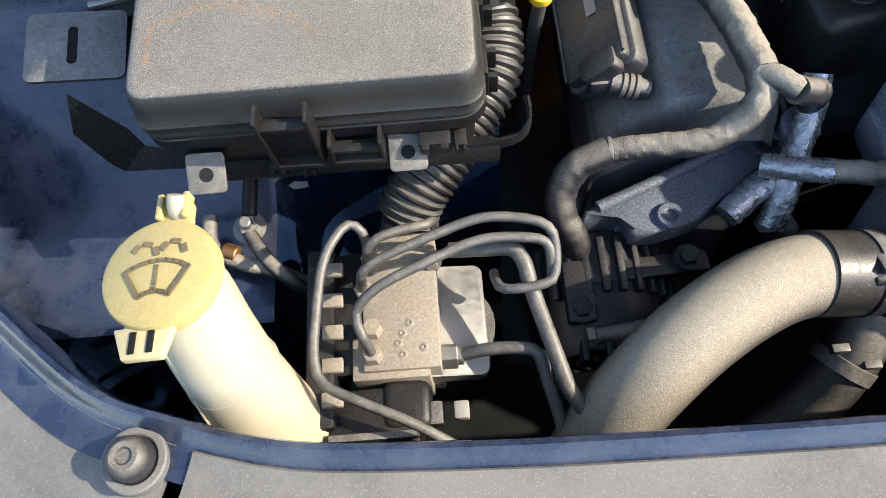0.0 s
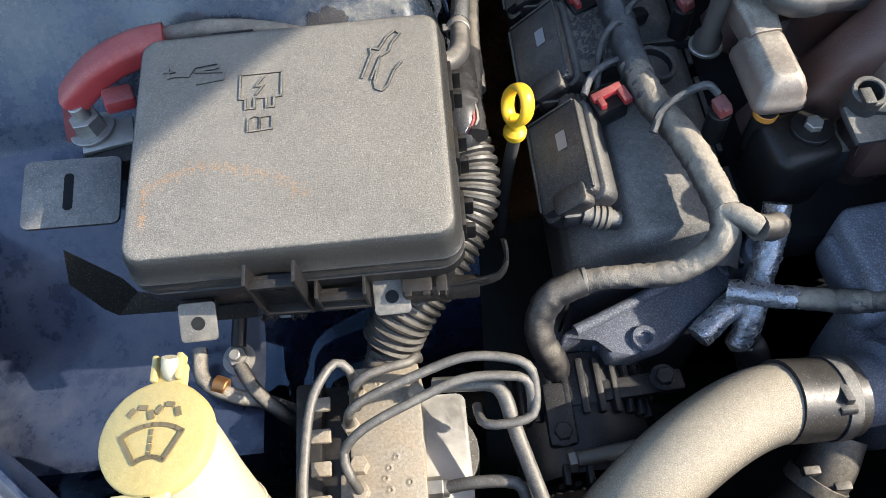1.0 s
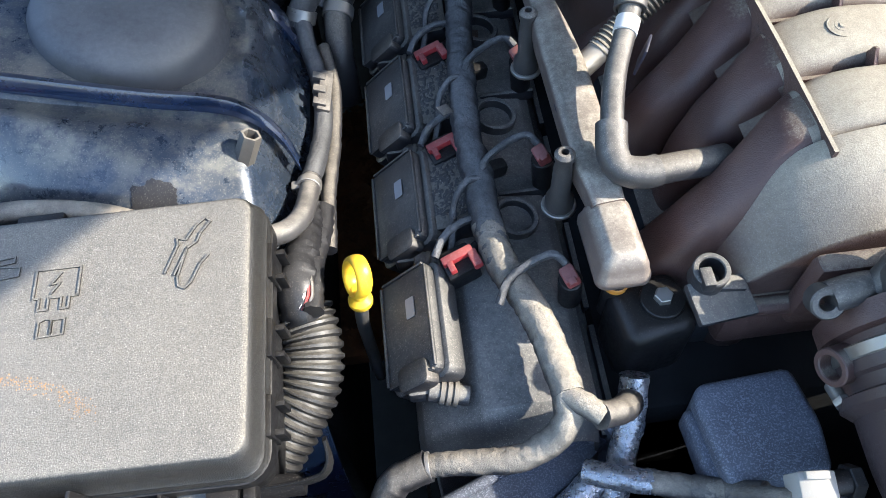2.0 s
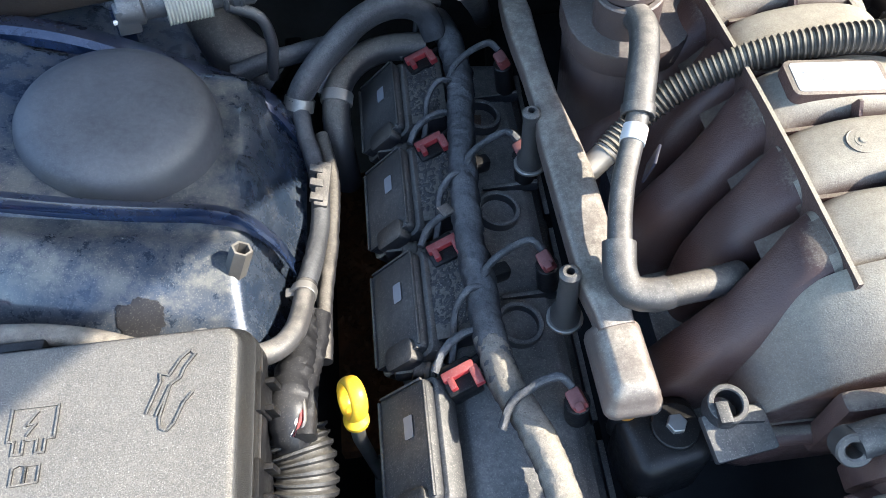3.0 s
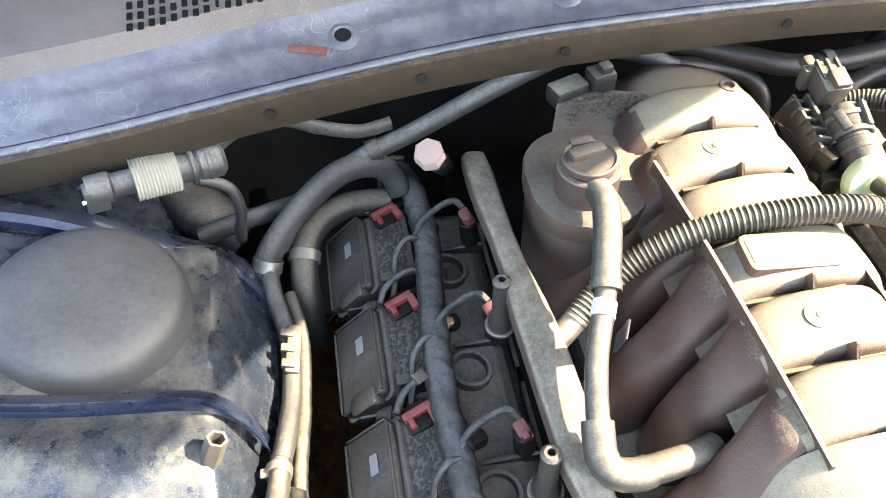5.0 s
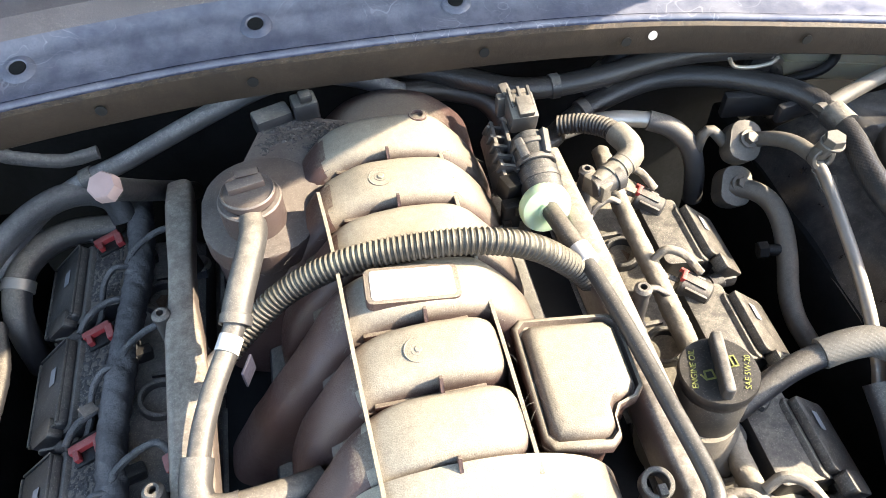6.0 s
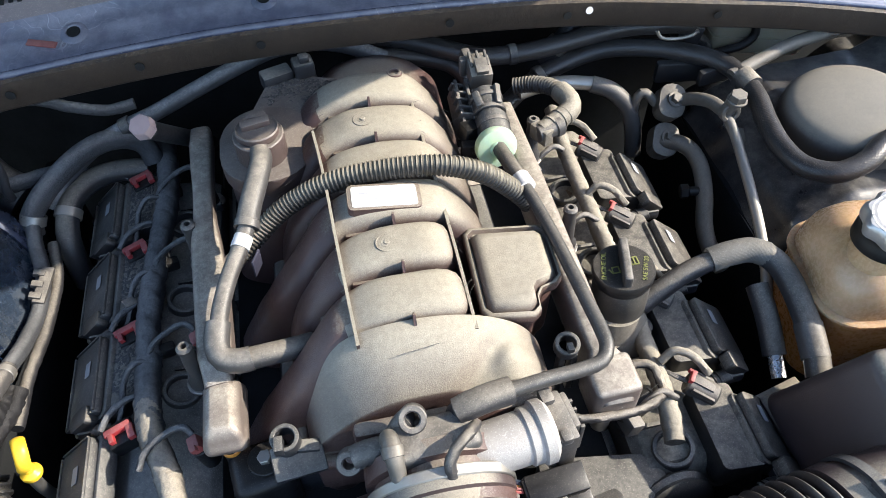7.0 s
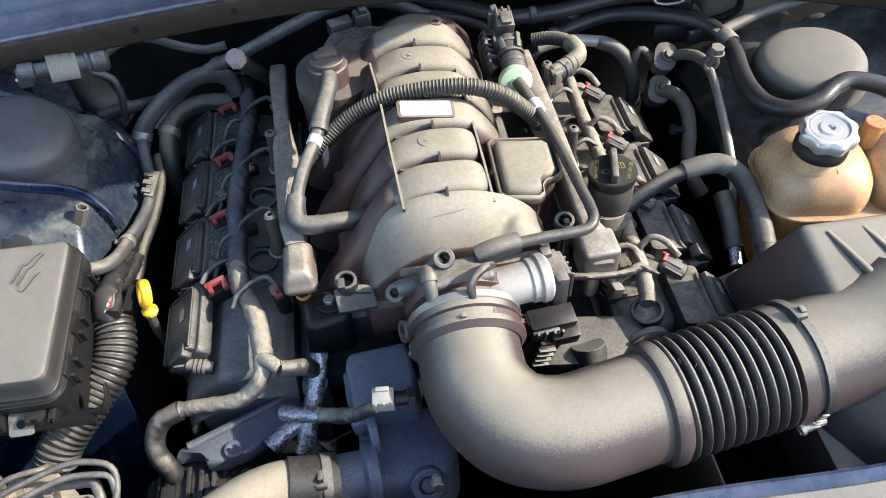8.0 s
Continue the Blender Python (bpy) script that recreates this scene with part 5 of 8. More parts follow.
part("lead", tube([(-0.212, 0.275, 1.005), (-0.208, 0.25, 1.003), (-0.185, 0.236, 1.0), (-0.165, 0.232, 0.995), (-0.145, 0.228, 0.975)], 0.006, 12), TAPE, gnd2)
part("lug", cyl((-0.199, 0.246, 1.004), (-0.189, 0.242, 1.003), 0.0072), COPPER, gnd2)
fast = thing("push_fastener", (-0.268, 0.19, 0.99), "small weathered fastener on the inner fender", "fastener")
part("head", cyl((-0.266, 0.192, 0.99), (-0.266, 0.192, 1.000), 0.0055, n=8), STEEL, fast)

# ---- brake modulator ----
abs_ = thing("brake_modulator", (-0.085, 0.165, 0.93), "dirt-stained aluminium brake modulator with steel lines", "brake modulator")
ecu = part("control_unit", join(box((-0.122, 0.168, 0.995), (0.020, 0.128, 0.055), 0.003), box((-0.104, 0.185, 0.99), (0.022, 0.09, 0.05), 0.002)), BLACK, abs_, "black finned control unit")
for k in range(5):
    part("fin", box((-0.113, 0.122 + 0.023 * k, 1.024), (0.014, 0.010, 0.005), 0.001), BLOCK, ecu, "dusty step")
part("block", join(box((-0.067, 0.190, 0.992), (0.052, 0.100, 0.058), 0.0015), box((-0.075, 0.150, 0.990), (0.052, 0.030, 0.055), 0.0015)), BLOCK, abs_)
part("motor_plate", prism(rounded(0.052, 0.082, 0.006), plane_at((-0.036, 0.180, 0.985), (0.1, 0, 1)), 0.014, 0.002), ALU, abs_, "dull aluminium motor cover")
part("motor", cyl((-0.036, 0.180, 0.93), (-0.036, 0.180, 0.986), 0.034, n=28), DARK, abs_)
conn = part("connector", join(box((-0.087, 0.113, 0.995), (0.060, 0.036, 0.04), 0.004), box((-0.066, 0.118, 1.006), (0.034, 0.034, 0.022), 0.008, (0, 6, 0), 4), box((-0.085, 0.094, 1.0), (0.055, 0.02, 0.025), 0.003)), BLACK, abs_)
part("lever", join(box((-0.088, 0.098, 1.016), (0.058, 0.005, 0.008), 0.001), box((-0.048, 0.112, 1.006), (0.012, 0.016, 0.012), 0.002)), DARK, conn)
part("white_clip", box((-0.030, 0.112, 1.012), (0.010, 0.012, 0.008), 0.0015), GREYPLAST, abs_, "pale clip")
part("pin_row", join(*[box((-0.082 + 0.007 * i, 0.086, 1.009), (0.003, 0.008, 0.004), 0.0005) for i in range(6)]), STEEL, conn)
for x, y in ((-0.086, 0.219), (-0.091, 0.196), (-0.086, 0.168), (-0.086, 0.150), (-0.043, 0.215)):
    part("port_nut", hexbolt((x, y, 1.019), (0, 0, 1), 0.0068, 0.012), BLOCK, abs_)
for x, y in ((-0.066, 0.165), (-0.061, 0.172), (-0.069, 0.158), (-0.052, 0.154), (-0.066, 0.150), (-0.072, 0.226)):
    part("crimp", lathe((x, y, 1.0205), (0, 0, 1), [(0.0035, 0), (0.0035, 0.0006), (0.0015, 0.0012), (0.001, 0.0004)], 10), BLOCK, abs_)
part("side_fitting", join(cyl((-0.048, 0.1505, 1.008), (-0.030, 0.150, 1.008), 0.0088, n=6), cyl((-0.036, 0.150, 1.008), (-0.026, 0.150, 1.008), 0.0062)), STEEL, abs_)


def brake_line(points, r=0.0034, label="dusty steel brake line bent over the modulator", sleeve=False):
    return solo("brake_line", tube(points, r, 12), LINE, label, "brake line", group="brake lines")


brake_line([(-0.086, 0.219, 1.03), (-0.088, 0.229, 1.05), (-0.097, 0.233, 1.055), (-0.106, 0.221, 1.058), (-0.114, 0.204, 1.055), (-0.119, 0.171, 1.05), (-0.120, 0.142, 1.048), (-0.114, 0.127, 1.045), (-0.091, 0.114, 1.045), (-0.064, 0.102, 1.04), (-0.039, 0.089, 1.03), (-0.02, 0.08, 1.01)])
brake_line([(-0.086, 0.207, 1.03), (-0.085, 0.215, 1.05), (-0.076, 0.221, 1.056), (-0.057, 0.226, 1.056), (-0.045, 0.229, 1.053), (-0.040, 0.236, 1.045), (-0.040, 0.243, 1.02)])
brake_line([(-0.091, 0.196, 1.03), (-0.090, 0.195, 1.046), (-0.086, 0.199, 1.055), (-0.072, 0.205, 1.06), (-0.042, 0.214, 1.065), (-0.008, 0.222, 1.07), (0.021, 0.219, 1.07), (0.035, 0.213, 1.068), (0.039, 0.205, 1.06), (0.038, 0.189, 1.05), (0.031, 0.182, 1.048), (0.010, 0.181, 1.045), (0.001, 0.186, 1.04), (-0.001, 0.20, 1.03)])
brake_line([(-0.086, 0.150, 1.03), (-0.090, 0.158, 1.046), (-0.093, 0.172, 1.048), (-0.078, 0.183, 1.06), (-0.043, 0.197, 1.065), (-0.009, 0.208, 1.067), (0.020, 0.208, 1.065), (0.033, 0.205, 1.062), (0.036, 0.197, 1.055), (0.036, 0.186, 1.04)])
brake_line([(-0.03, 0.215, 1.04), (-0.002, 0.211, 1.046), (0.011, 0.208, 1.05), (0.018, 0.199, 1.05), (0.023, 0.179, 1.04), (0.034, 0.138, 1.03), (0.041, 0.118, 1.02), (0.054, 0.101, 1.01), (0.071, 0.091, 0.995), (0.09, 0.085, 0.97)], 0.0055, "thick sleeved steel line running down behind the crossmember")
brake_line([(-0.030, 0.150, 1.008), (-0.011, 0.150, 1.018), (0.013, 0.148, 1.022), (0.024, 0.143, 1.02), (0.028, 0.129, 1.01), (0.033, 0.112, 1.0), (0.037, 0.095, 0.99), (0.04, 0.08, 0.97)], 0.0045, "steel line from the side port of the modulator")

# ---- big radiator hose ----
hose = thing("radiator_hose", (0.15, 0.15, 0.97), "thick dust-caked radiator hose with black sleeve", "hose")
part("hose", tube([(0.040, 0.07, 0.95), (0.068, 0.100, 1.0), (0.092, 0.121, 1.025), (0.125, 0.145, 1.036), (0.160, 0.165, 1.036), (0.190, 0.177, 1.032), (0.218, 0.182, 1.026)], 0.0278, 36), TANHOSE, hose)
part("sleeve", tube([(0.206, 0.181, 1.030), (0.232, 0.182, 1.023), (0.258, 0.184, 1.018)], 0.0293, 32), GLOSSCAP, hose, "clean black rubber sleeve")
part("clamp", join(ring((0.240, 0.1825, 1.0215), (0.250, 0.1832, 1.0195), 0.0305, 0.029, 32), box((0.244, 0.168, 1.045), (0.012, 0.008, 0.006), 0.001, (-30, 0, 0)), box((0.244, 0.176, 1.050), (0.006, 0.014, 0.006), 0.001, (-20, 0, 0))), DARK, hose, "dark spring clamp")
lower = thing("lower_hose", (0.235, 0.14, 0.9), "dark lower coolant hose with a spring clamp", "hose")
part("hose", tube([(0.262, 0.165, 0.985), (0.248, 0.140, 0.970), (0.225, 0.115, 0.94), (0.18, 0.09, 0.90), (0.12, 0.07, 0.87)], 0.020, 24), RUBBER, lower)
part("clamp", join(ring((0.240, 0.132, 0.962), (0.246, 0.139, 0.968), 0.0225, 0.0205), box((0.232, 0.140, 0.988), (0.012, 0.006, 0.008), 0.001), box((0.252, 0.128, 0.984), (0.012, 0.006, 0.008), 0.001)), LINE, lower, "plated spring clamp")

# ---- alternator ----
alt = thing("alternator", (0.09, 0.21, 0.80), "dirty grey alternator with vented case", "alternator")
part("case", lathe((0.085, 0.255, 0.905), (0, -1, 0.1), [(0.04, 0), (0.060, 0.006), (0.062, 0.03), (0.058, 0.05), (0.055, 0.09), (0.05, 0.10), (0.012, 0.105)], 36), BLACKHOSE, alt)
for k in range(11):
    a = radians(30 + 12 * k)
    part("case_rib", box((0.085 + 0.062 * math.cos(a), 0.225, 0.908 + 0.062 * math.sin(a)), (0.006, 0.045, 0.008), 0.0015, (0, -math.degrees(a) + 90, 0)), BLACKHOSE, alt)
part("strap", join(box((0.120, 0.222, 0.962), (0.095, 0.018, 0.010), 0.003, (0, 3, 4)), box((0.064, 0.205, 0.966), (0.022, 0.05, 0.012), 0.003)), BLACKHOSE, alt)
for x, y in ((0.064, 0.19), (0.150, 0.225)):
    part("bolt", hexbolt((x, y, 0.970), (0, 0, 1), 0.0075, 0.007, 0.011), BLACKHOSE, alt)

for k in range(12):
    a = radians(15 + 13 * k)
    part("vent_slot", box((0.085 + 0.050 * math.cos(a), 0.1505, 0.915 + 0.050 * math.sin(a)), (0.005, 0.004, 0.018), 0.001, (0, -math.degrees(a) + 90, 0)), SHADEBLACK, alt)
part("through_bolt", join(cyl((0.070, 0.168, 0.972), (0.140, 0.176, 0.968), 0.006), hexbolt((0.070, 0.168, 0.972), (-1, -0.1, 0), 0.009, 0.006)), STEEL, alt)
part("front_rib", join(*[box((0.062 + 0.018 * k, 0.158, 0.962 - 0.002 * k), (0.005, 0.016, 0.022), 0.0015) for k in range(5)]), BLACKHOSE, alt)

# ---- front cover casting ----
front = thing("front_cover", (0.24, 0.27, 0.70), "speckled sand-cast aluminium front cover of the engine", "front cover")
part("shelf", prism([(0.070, 0.254), (0.105, 0.262), (0.106, 0.240), (0.127, 0.241), (0.155, 0.247), (0.192, 0.273), (0.243, 0.314), (0.285, 0.352), (0.272, 0.366), (0.216, 0.326), (0.166, 0.302), (0.119, 0.283), (0.074, 0.266)], Matrix.Translation((0, 0, 0.962)), 0.024, 0.005, 3), CAST, front)
part("shelf_rib", tube([(0.085, 0.266, 0.986), (0.14, 0.287, 0.987), (0.20, 0.314, 0.987), (0.25, 0.344, 0.987)], 0.005, 10), CAST, front)
for x, y in ((0.138, 0.253), (0.222, 0.309)):
    part("shelf_boss", ring((x, y, 0.98), (x, y, 0.990), 0.011, 0.005), CAST, front)
part("wall", box((0.24, 0.335, 0.86), (0.30, 0.05, 0.28), 0.01), CAST, front)
part("boss", join(cyl((0.238, 0.318, 0.95), (0.238, 0.305, 1.020), 0.015), cyl((0.30, 0.345, 0.95), (0.30, 0.335, 1.010), 0.018)), CAST, front)
part("bolt_hole", join(cyl((0.289, 0.332, 0.99), (0.289, 0.332, 1.005), 0.017), ring((0.289, 0.332, 1.003), (0.289, 0.331, 1.007), 0.018, 0.010)), DARK, front)
pump = thing("water_pump", (0.33, 0.22, 0.80), "speckled cast aluminium water pump housing", "water pump")
pm = Matrix.Translation((0.320, 0.272, 1.0)) @ turn(0, -4, 4)
part("upper_housing", moved(prism([(-0.034, -0.030), (0.034, -0.034), (0.040, 0.0), (0.036, 0.040), (-0.030, 0.042), (-0.036, 0.030)], Matrix.Translation((0, 0, 0)), 0.066, 0.009, 4), pm), CAST, pump)
part("top_ledge", moved(prism([(-0.036, -0.036), (-0.010, -0.038), (-0.010, 0.030), (-0.036, 0.036)], Matrix.Translation((-0.006, -0.004, 0.02)), 0.030, 0.006, 3), pm), CAST, pump)
part("lower_housing", prism([(-0.050, -0.050), (0.045, -0.056), (0.062, -0.020), (0.045, 0.040), (-0.045, 0.045)], Matrix.Translation((0.330, 0.208, 0.93)) @ turn(-8, 0, 3), 0.090, 0.014, 4), CAST, pump)
part("housing_rib", box((0.300, 0.235, 1.035), (0.010, 0.060, 0.040), 0.003, (-20, 0, 6)), CAST, pump)
part("port_ring", ring((0.352, 0.170, 1.012), (0.353, 0.160, 1.020), 0.019, 0.011), CAST, pump)
part("neck", lathe((0.300, 0.190, 1.01), (-1, -0.1, 0.1), [(0.034, 0), (0.034, 0.012), (0.026, 0.016), (0.026, 0.05)], 32), CAST, pump)
part("bolt", cyl((0.352, 0.170, 1.010), (0.353, 0.162, 1.017), 0.009, n=6), STEEL, pump)
part("stud", join(cyl((0.362, 0.165, 1.03), (0.362, 0.150, 1.035), 0.006), hexbolt((0.362, 0.160, 1.032), (0, -1, 0.2), 0.008, 0.006)), STEEL, pump)
grey = thing("sensor_plug", (0.322, 0.225, 1.06), "pale grey electrical plug on the water pump", "plug")
part("shell", join(box((0.318, 0.226, 1.098), (0.022, 0.018, 0.024), 0.0015, (10, 0, -5)), box((0.318, 0.230, 1.112), (0.014, 0.005, 0.004), 0.001, (10, 0, -5)), *[box((0.310 + 0.008 * k, 0.2165, 1.100), (0.002, 0.002, 0.020), 0.0005, (10, 0, -5)) for k in range(3)]), GREYPLAST, grey)
part("sensor_body", join(cyl((0.328, 0.227, 1.094), (0.344, 0.228, 1.092), 0.008), cyl((0.342, 0.228, 1.092), (0.350, 0.228, 1.091), 0.011, n=6)), BLACK, grey)
part("lead", tube([(0.310, 0.222, 1.092), (0.298, 0.230, 1.075), (0.286, 0.238, 1.05)], 0.006, 12, wrap=0.15), TAPE, grey)

# ---- throttle body and motor ----
thr = thing("throttle_body", (0.42, 0.30, 1.05), "dusty throttle body with aluminium motor housing", "throttle body")
part("bore", lathe((0.415, 0.322, 1.118), (0, -1, -0.12), [(0.062, 0), (0.062, 0.014), (0.056, 0.016), (0.055, 0.036), (0.058, 0.038), (0.058, 0.05)], 40), INTAKE, thr)
part("gear_case", join(box((0.412, 0.318, 1.158), (0.075, 0.036, 0.040), 0.008, (0, 0, 4), 3), box((0.418, 0.306, 1.158), (0.050, 0.018, 0.022), 0.005, (0, 0, 8), 3)), GREYHOSE, thr, "grey cast gear case")
part("motor", lathe((0.436, 0.309, 1.144), (1, 0.12, 0.03), [(0.014, 0), (0.0205, 0.003), (0.0225, 0.008), (0.0225, 0.050), (0.0245, 0.052), (0.0245, 0.060), (0.027, 0.062), (0.027, 0.070), (0.022, 0.074)], 36), MOTOR, thr, "pale sand-blasted motor housing")
cap_m = Matrix.Translation((0.517, 0.322, 1.128)) @ turn(0, 0, 8)
part("motor_cap", moved(join(box((0, 0, 0), (0.018, 0.046, 0.060), 0.003), box((0.010, 0.004, 0.004), (0.010, 0.034, 0.046), 0.003), box((-0.004, 0.018, 0.030), (0.012, 0.014, 0.012), 0.003), box((-0.002, -0.018, 0.028), (0.010, 0.012, 0.010), 0.003)), cap_m), GREYHOSE, thr)
for k in range(4):
    part("cap_rib", moved(box((0.016, -0.012 + 0.008 * k, 0.004), (0.004, 0.003, 0.040), 0.0008), cap_m), GREYHOSE, thr)
for y, z in ((-0.019, 0.024), (0.016, 0.026), (-0.018, -0.022)):
    part("cap_screw", cyl(cap_m @ Vector((-0.012, y, z)), cap_m @ Vector((-0.007, y, z)), 0.0042, n=10), STEEL, thr)
part("boss", join(tube([(0.378, 0.325, 1.150), (0.390, 0.333, 1.168), (0.399, 0.336, 1.176)], 0.0105, 18), ring((0.400, 0.340, 1.168), (0.3985, 0.328, 1.187), 0.0115, 0.0058)), GREYHOSE, thr)
part("boss_stay", tube([(0.405, 0.332, 1.168), (0.420, 0.325, 1.160), (0.435, 0.318, 1.15)], 0.0075, 12), GREYHOSE, thr)
part("ear", join(tube([(0.376, 0.328, 1.148), (0.360, 0.326, 1.150), (0.348, 0.324, 1.148)], 0.0105, 16), ring((0.346, 0.328, 1.142), (0.344, 0.318, 1.152), 0.0105, 0.005)), GREYHOSE, thr)
part("side_port", ring((0.366, 0.295, 1.115), (0.346, 0.290, 1.120), 0.0125, 0.008), INTAKE, thr)
part("nipple", join(tube([(0.378, 0.322, 1.176), (0.3795, 0.312, 1.184), (0.380, 0.303, 1.180), (0.3815, 0.294, 1.164), (0.382, 0.290, 1.156)], (0.0078, 0.0062), 18), ring((0.3795, 0.311, 1.184), (0.380, 0.303, 1.181), 0.0088, 0.0075)), ACPIPE, thr, "pale plastic vent nipple")
part("nipple_end", ring((0.382, 0.2905, 1.157), (0.3825, 0.287, 1.149), 0.0075, 0.0045), GREEN, thr, "pale green nipple end")
plug_ = part("plug", join(box((0.506, 0.284, 1.112), (0.052, 0.024, 0.022), 0.002, (12, 2, 6)), box((0.484, 0.284, 1.114), (0.012, 0.016, 0.018), 0.002, (12, 0, 6)), box((0.520, 0.276, 1.095), (0.032, 0.020, 0.020), 0.002, (12, 2, 6))), BLACK, thr)
part("latch", join(box((0.498, 0.270, 1.108), (0.030, 0.004, 0.014), 0.001, (12, 2, 6)), *[box((0.488 + 0.009 * k, 0.267, 1.108), (0.003, 0.004, 0.018), 0.0006, (12, 2, 6)) for k in range(4)]), DARK, plug_)
tail_ = part("lower_plug", join(box((0.498, 0.276, 1.072), (0.026, 0.018, 0.050), 0.002, (8, 14, 6)), box((0.496, 0.265, 1.078), (0.018, 0.006, 0.030), 0.001, (8, 14, 6))), BLACK, thr)
part("plug_rib", join(*[box((0.499 - 0.002 * i, 0.2605, 1.090 - 0.009 * i), (0.020, 0.005, 0.003), 0.0006, (8, 14, 6)) for i in range(4)]), DARK, tail_)
part("taped_lead", tube([(0.448, 0.322, 1.172), (0.437, 0.306, 1.190), (0.425, 0.295, 1.189), (0.420, 0.287, 1.180), (0.425, 0.281, 1.165), (0.444, 0.278, 1.142), (0.471, 0.279, 1.116)], 0.0046, 18, wrap=0.2), RUBBER, thr)
for k in range(5):
    part("wire", tube([(0.464, 0.284 + 0.002 * k, 1.124), (0.474, 0.281 + 0.0025 * k, 1.120 + 0.001 * (k % 2)), (0.484, 0.280 + 0.002 * k, 1.117)], 0.0012, 6), (RED, PINK, COPPER, INK, GREYLAB)[k], thr)

# ---- intake duct, bellows, air box ----
duct = thing("intake_duct", (0.50, 0.17, 1.04), "dusty brown-black intake elbow duct with ribbed bellows", "intake duct")
part("elbow", tube([(0.414, 0.278, 1.115), (0.413, 0.250, 1.110), (0.418, 0.212, 1.103), (0.445, 0.176, 1.098), (0.490, 0.162, 1.096), (0.540, 0.168, 1.096), (0.585, 0.176, 1.096)], (0.0545, 0.0565), 48), DUCT, duct)
part("cuff", lathe((0.414, 0.296, 1.117), (0, -1, -0.15), [(0.057, 0), (0.060, 0.003), (0.060, 0.012), (0.057, 0.014), (0.057, 0.022), (0.062, 0.024), (0.062, 0.030), (0.056, 0.036)], 48), DUCT, duct)
part("cuff_clip", box((0.408, 0.262, 1.172), (0.006, 0.006, 0.010), 0.0015), DUCT, duct)
part("clamp_band", lathe((0.414, 0.300, 1.118), (0, -1, -0.15), [(0.0605, 0), (0.0615, 0.001), (0.0615, 0.008), (0.0605, 0.009)], 48, False), STEEL, duct)
part("clamp_screw", join(cyl((0.356, 0.288, 1.095), (0.356, 0.274, 1.10), 0.005), hexbolt((0.356, 0.276, 1.10), (0, -1, 0.3), 0.0065, 0.005)), STEEL, duct)
part("bead", lathe((0.580, 0.1752, 1.096), (1, 0.12, 0), [(0.056, 0), (0.062, 0.003), (0.064, 0.008), (0.064, 0.016), (0.060, 0.020)], 48), DUCT, duct)
part("mould_seam", tube([(0.374, 0.245, 1.075), (0.384, 0.200, 1.064), (0.418, 0.154, 1.058), (0.462, 0.129, 1.058), (0.50, 0.124, 1.0575), (0.545, 0.129, 1.0575), (0.582, 0.135, 1.057)], 0.0016, 8), DUCT, duct)
bx = [Vector((0.599 + 0.01125 * i, 0.1776 + 0.0014 * i, 1.097 + 0.00105 * i)) for i in range(10)]
for i, q in enumerate(bx):
    part("bellows_ring", lathe(q, (1, 0.12, 0.08), [(0.0545, 0.0), (0.0575, 0.0015), (0.0606, 0.0028), (0.0626, 0.0043), (0.0632, 0.0056), (0.0626, 0.0069), (0.0606, 0.0084), (0.0575, 0.0097), (0.0545, 0.0112)], 56, False), BELLOWS, duct)
part("bellows_end", lathe((0.711, 0.1915, 1.107), (1, 0.12, 0.08), [(0.052, 0), (0.062, 0.003), (0.063, 0.016), (0.0605, 0.018), (0.0605, 0.030), (0.056, 0.033)], 48), DUCT, duct)
clampb = part("hose_clamp", lathe((0.734, 0.1945, 1.109), (1, 0.12, 0.08), [(0.0612, 0), (0.0640, 0.001), (0.0640, 0.009), (0.0612, 0.010)], 48, False), DARK, duct, "dark band clamp")
part("clamp_buckle", join(box((0.730, 0.210, 1.172), (0.012, 0.016, 0.007), 0.001, (-12, 0, 8)), box((0.734, 0.212, 1.176), (0.006, 0.008, 0.004), 0.001)), DARK, clampb)
part("clamp_screw", join(cyl((0.752, 0.136, 1.088), (0.730, 0.132, 1.084), 0.0052), cyl((0.730, 0.132, 1.084), (0.725, 0.131, 1.083), 0.0066), box((0.7245, 0.131, 1.083), (0.002, 0.010, 0.002), 0.0004), *[box((0.741, 0.1325 - 0.001 * abs(k - 3), 1.088 + 0.004 * k), (0.007, 0.002, 0.0016), 0.0004) for k in range(7)]), STEEL, clampb, "plated clamp screw")

air = thing("air_box", (0.90, 0.22, 0.95), "dusty dark plastic air filter box with ribbed lid", "air box")
part("snout", lathe((0.735, 0.194, 1.109), (1, 0.12, 0.05), [(0.058, 0), (0.060, 0.002), (0.060, 0.05), (0.066, 0.08), (0.08, 0.12)], 48), DUCT, air)
def lid_form():
    low = [(0.738, 0.352, 1.045), (1.09, 0.352, 1.045), (1.09, 0.075, 1.045), (0.80, 0.075, 1.045), (0.738, 0.19, 1.045)]
    high = [(0.780, 0.318, 1.179), (1.07, 0.312, 1.186), (1.07, 0.120, 1.150), (0.835, 0.120, 1.146), (0.780, 0.195, 1.158)]
    bm = bmesh.new()
    rows = [[bm.verts.new(p) for p in ring_] for ring_ in (low, high)]
    for k in range(5):
        bm.faces.new((rows[0][k], rows[0][(k + 1) % 5], rows[1][(k + 1) % 5], rows[1][k]))
    bm.faces.new(rows[0][::-1])
    bm.faces.new(rows[1])
    bmesh.ops.bevel(bm, geom=bm.edges[:], offset=0.012, segments=4, profile=0.5, affect="EDGES", clamp_overlap=True)
    return bm


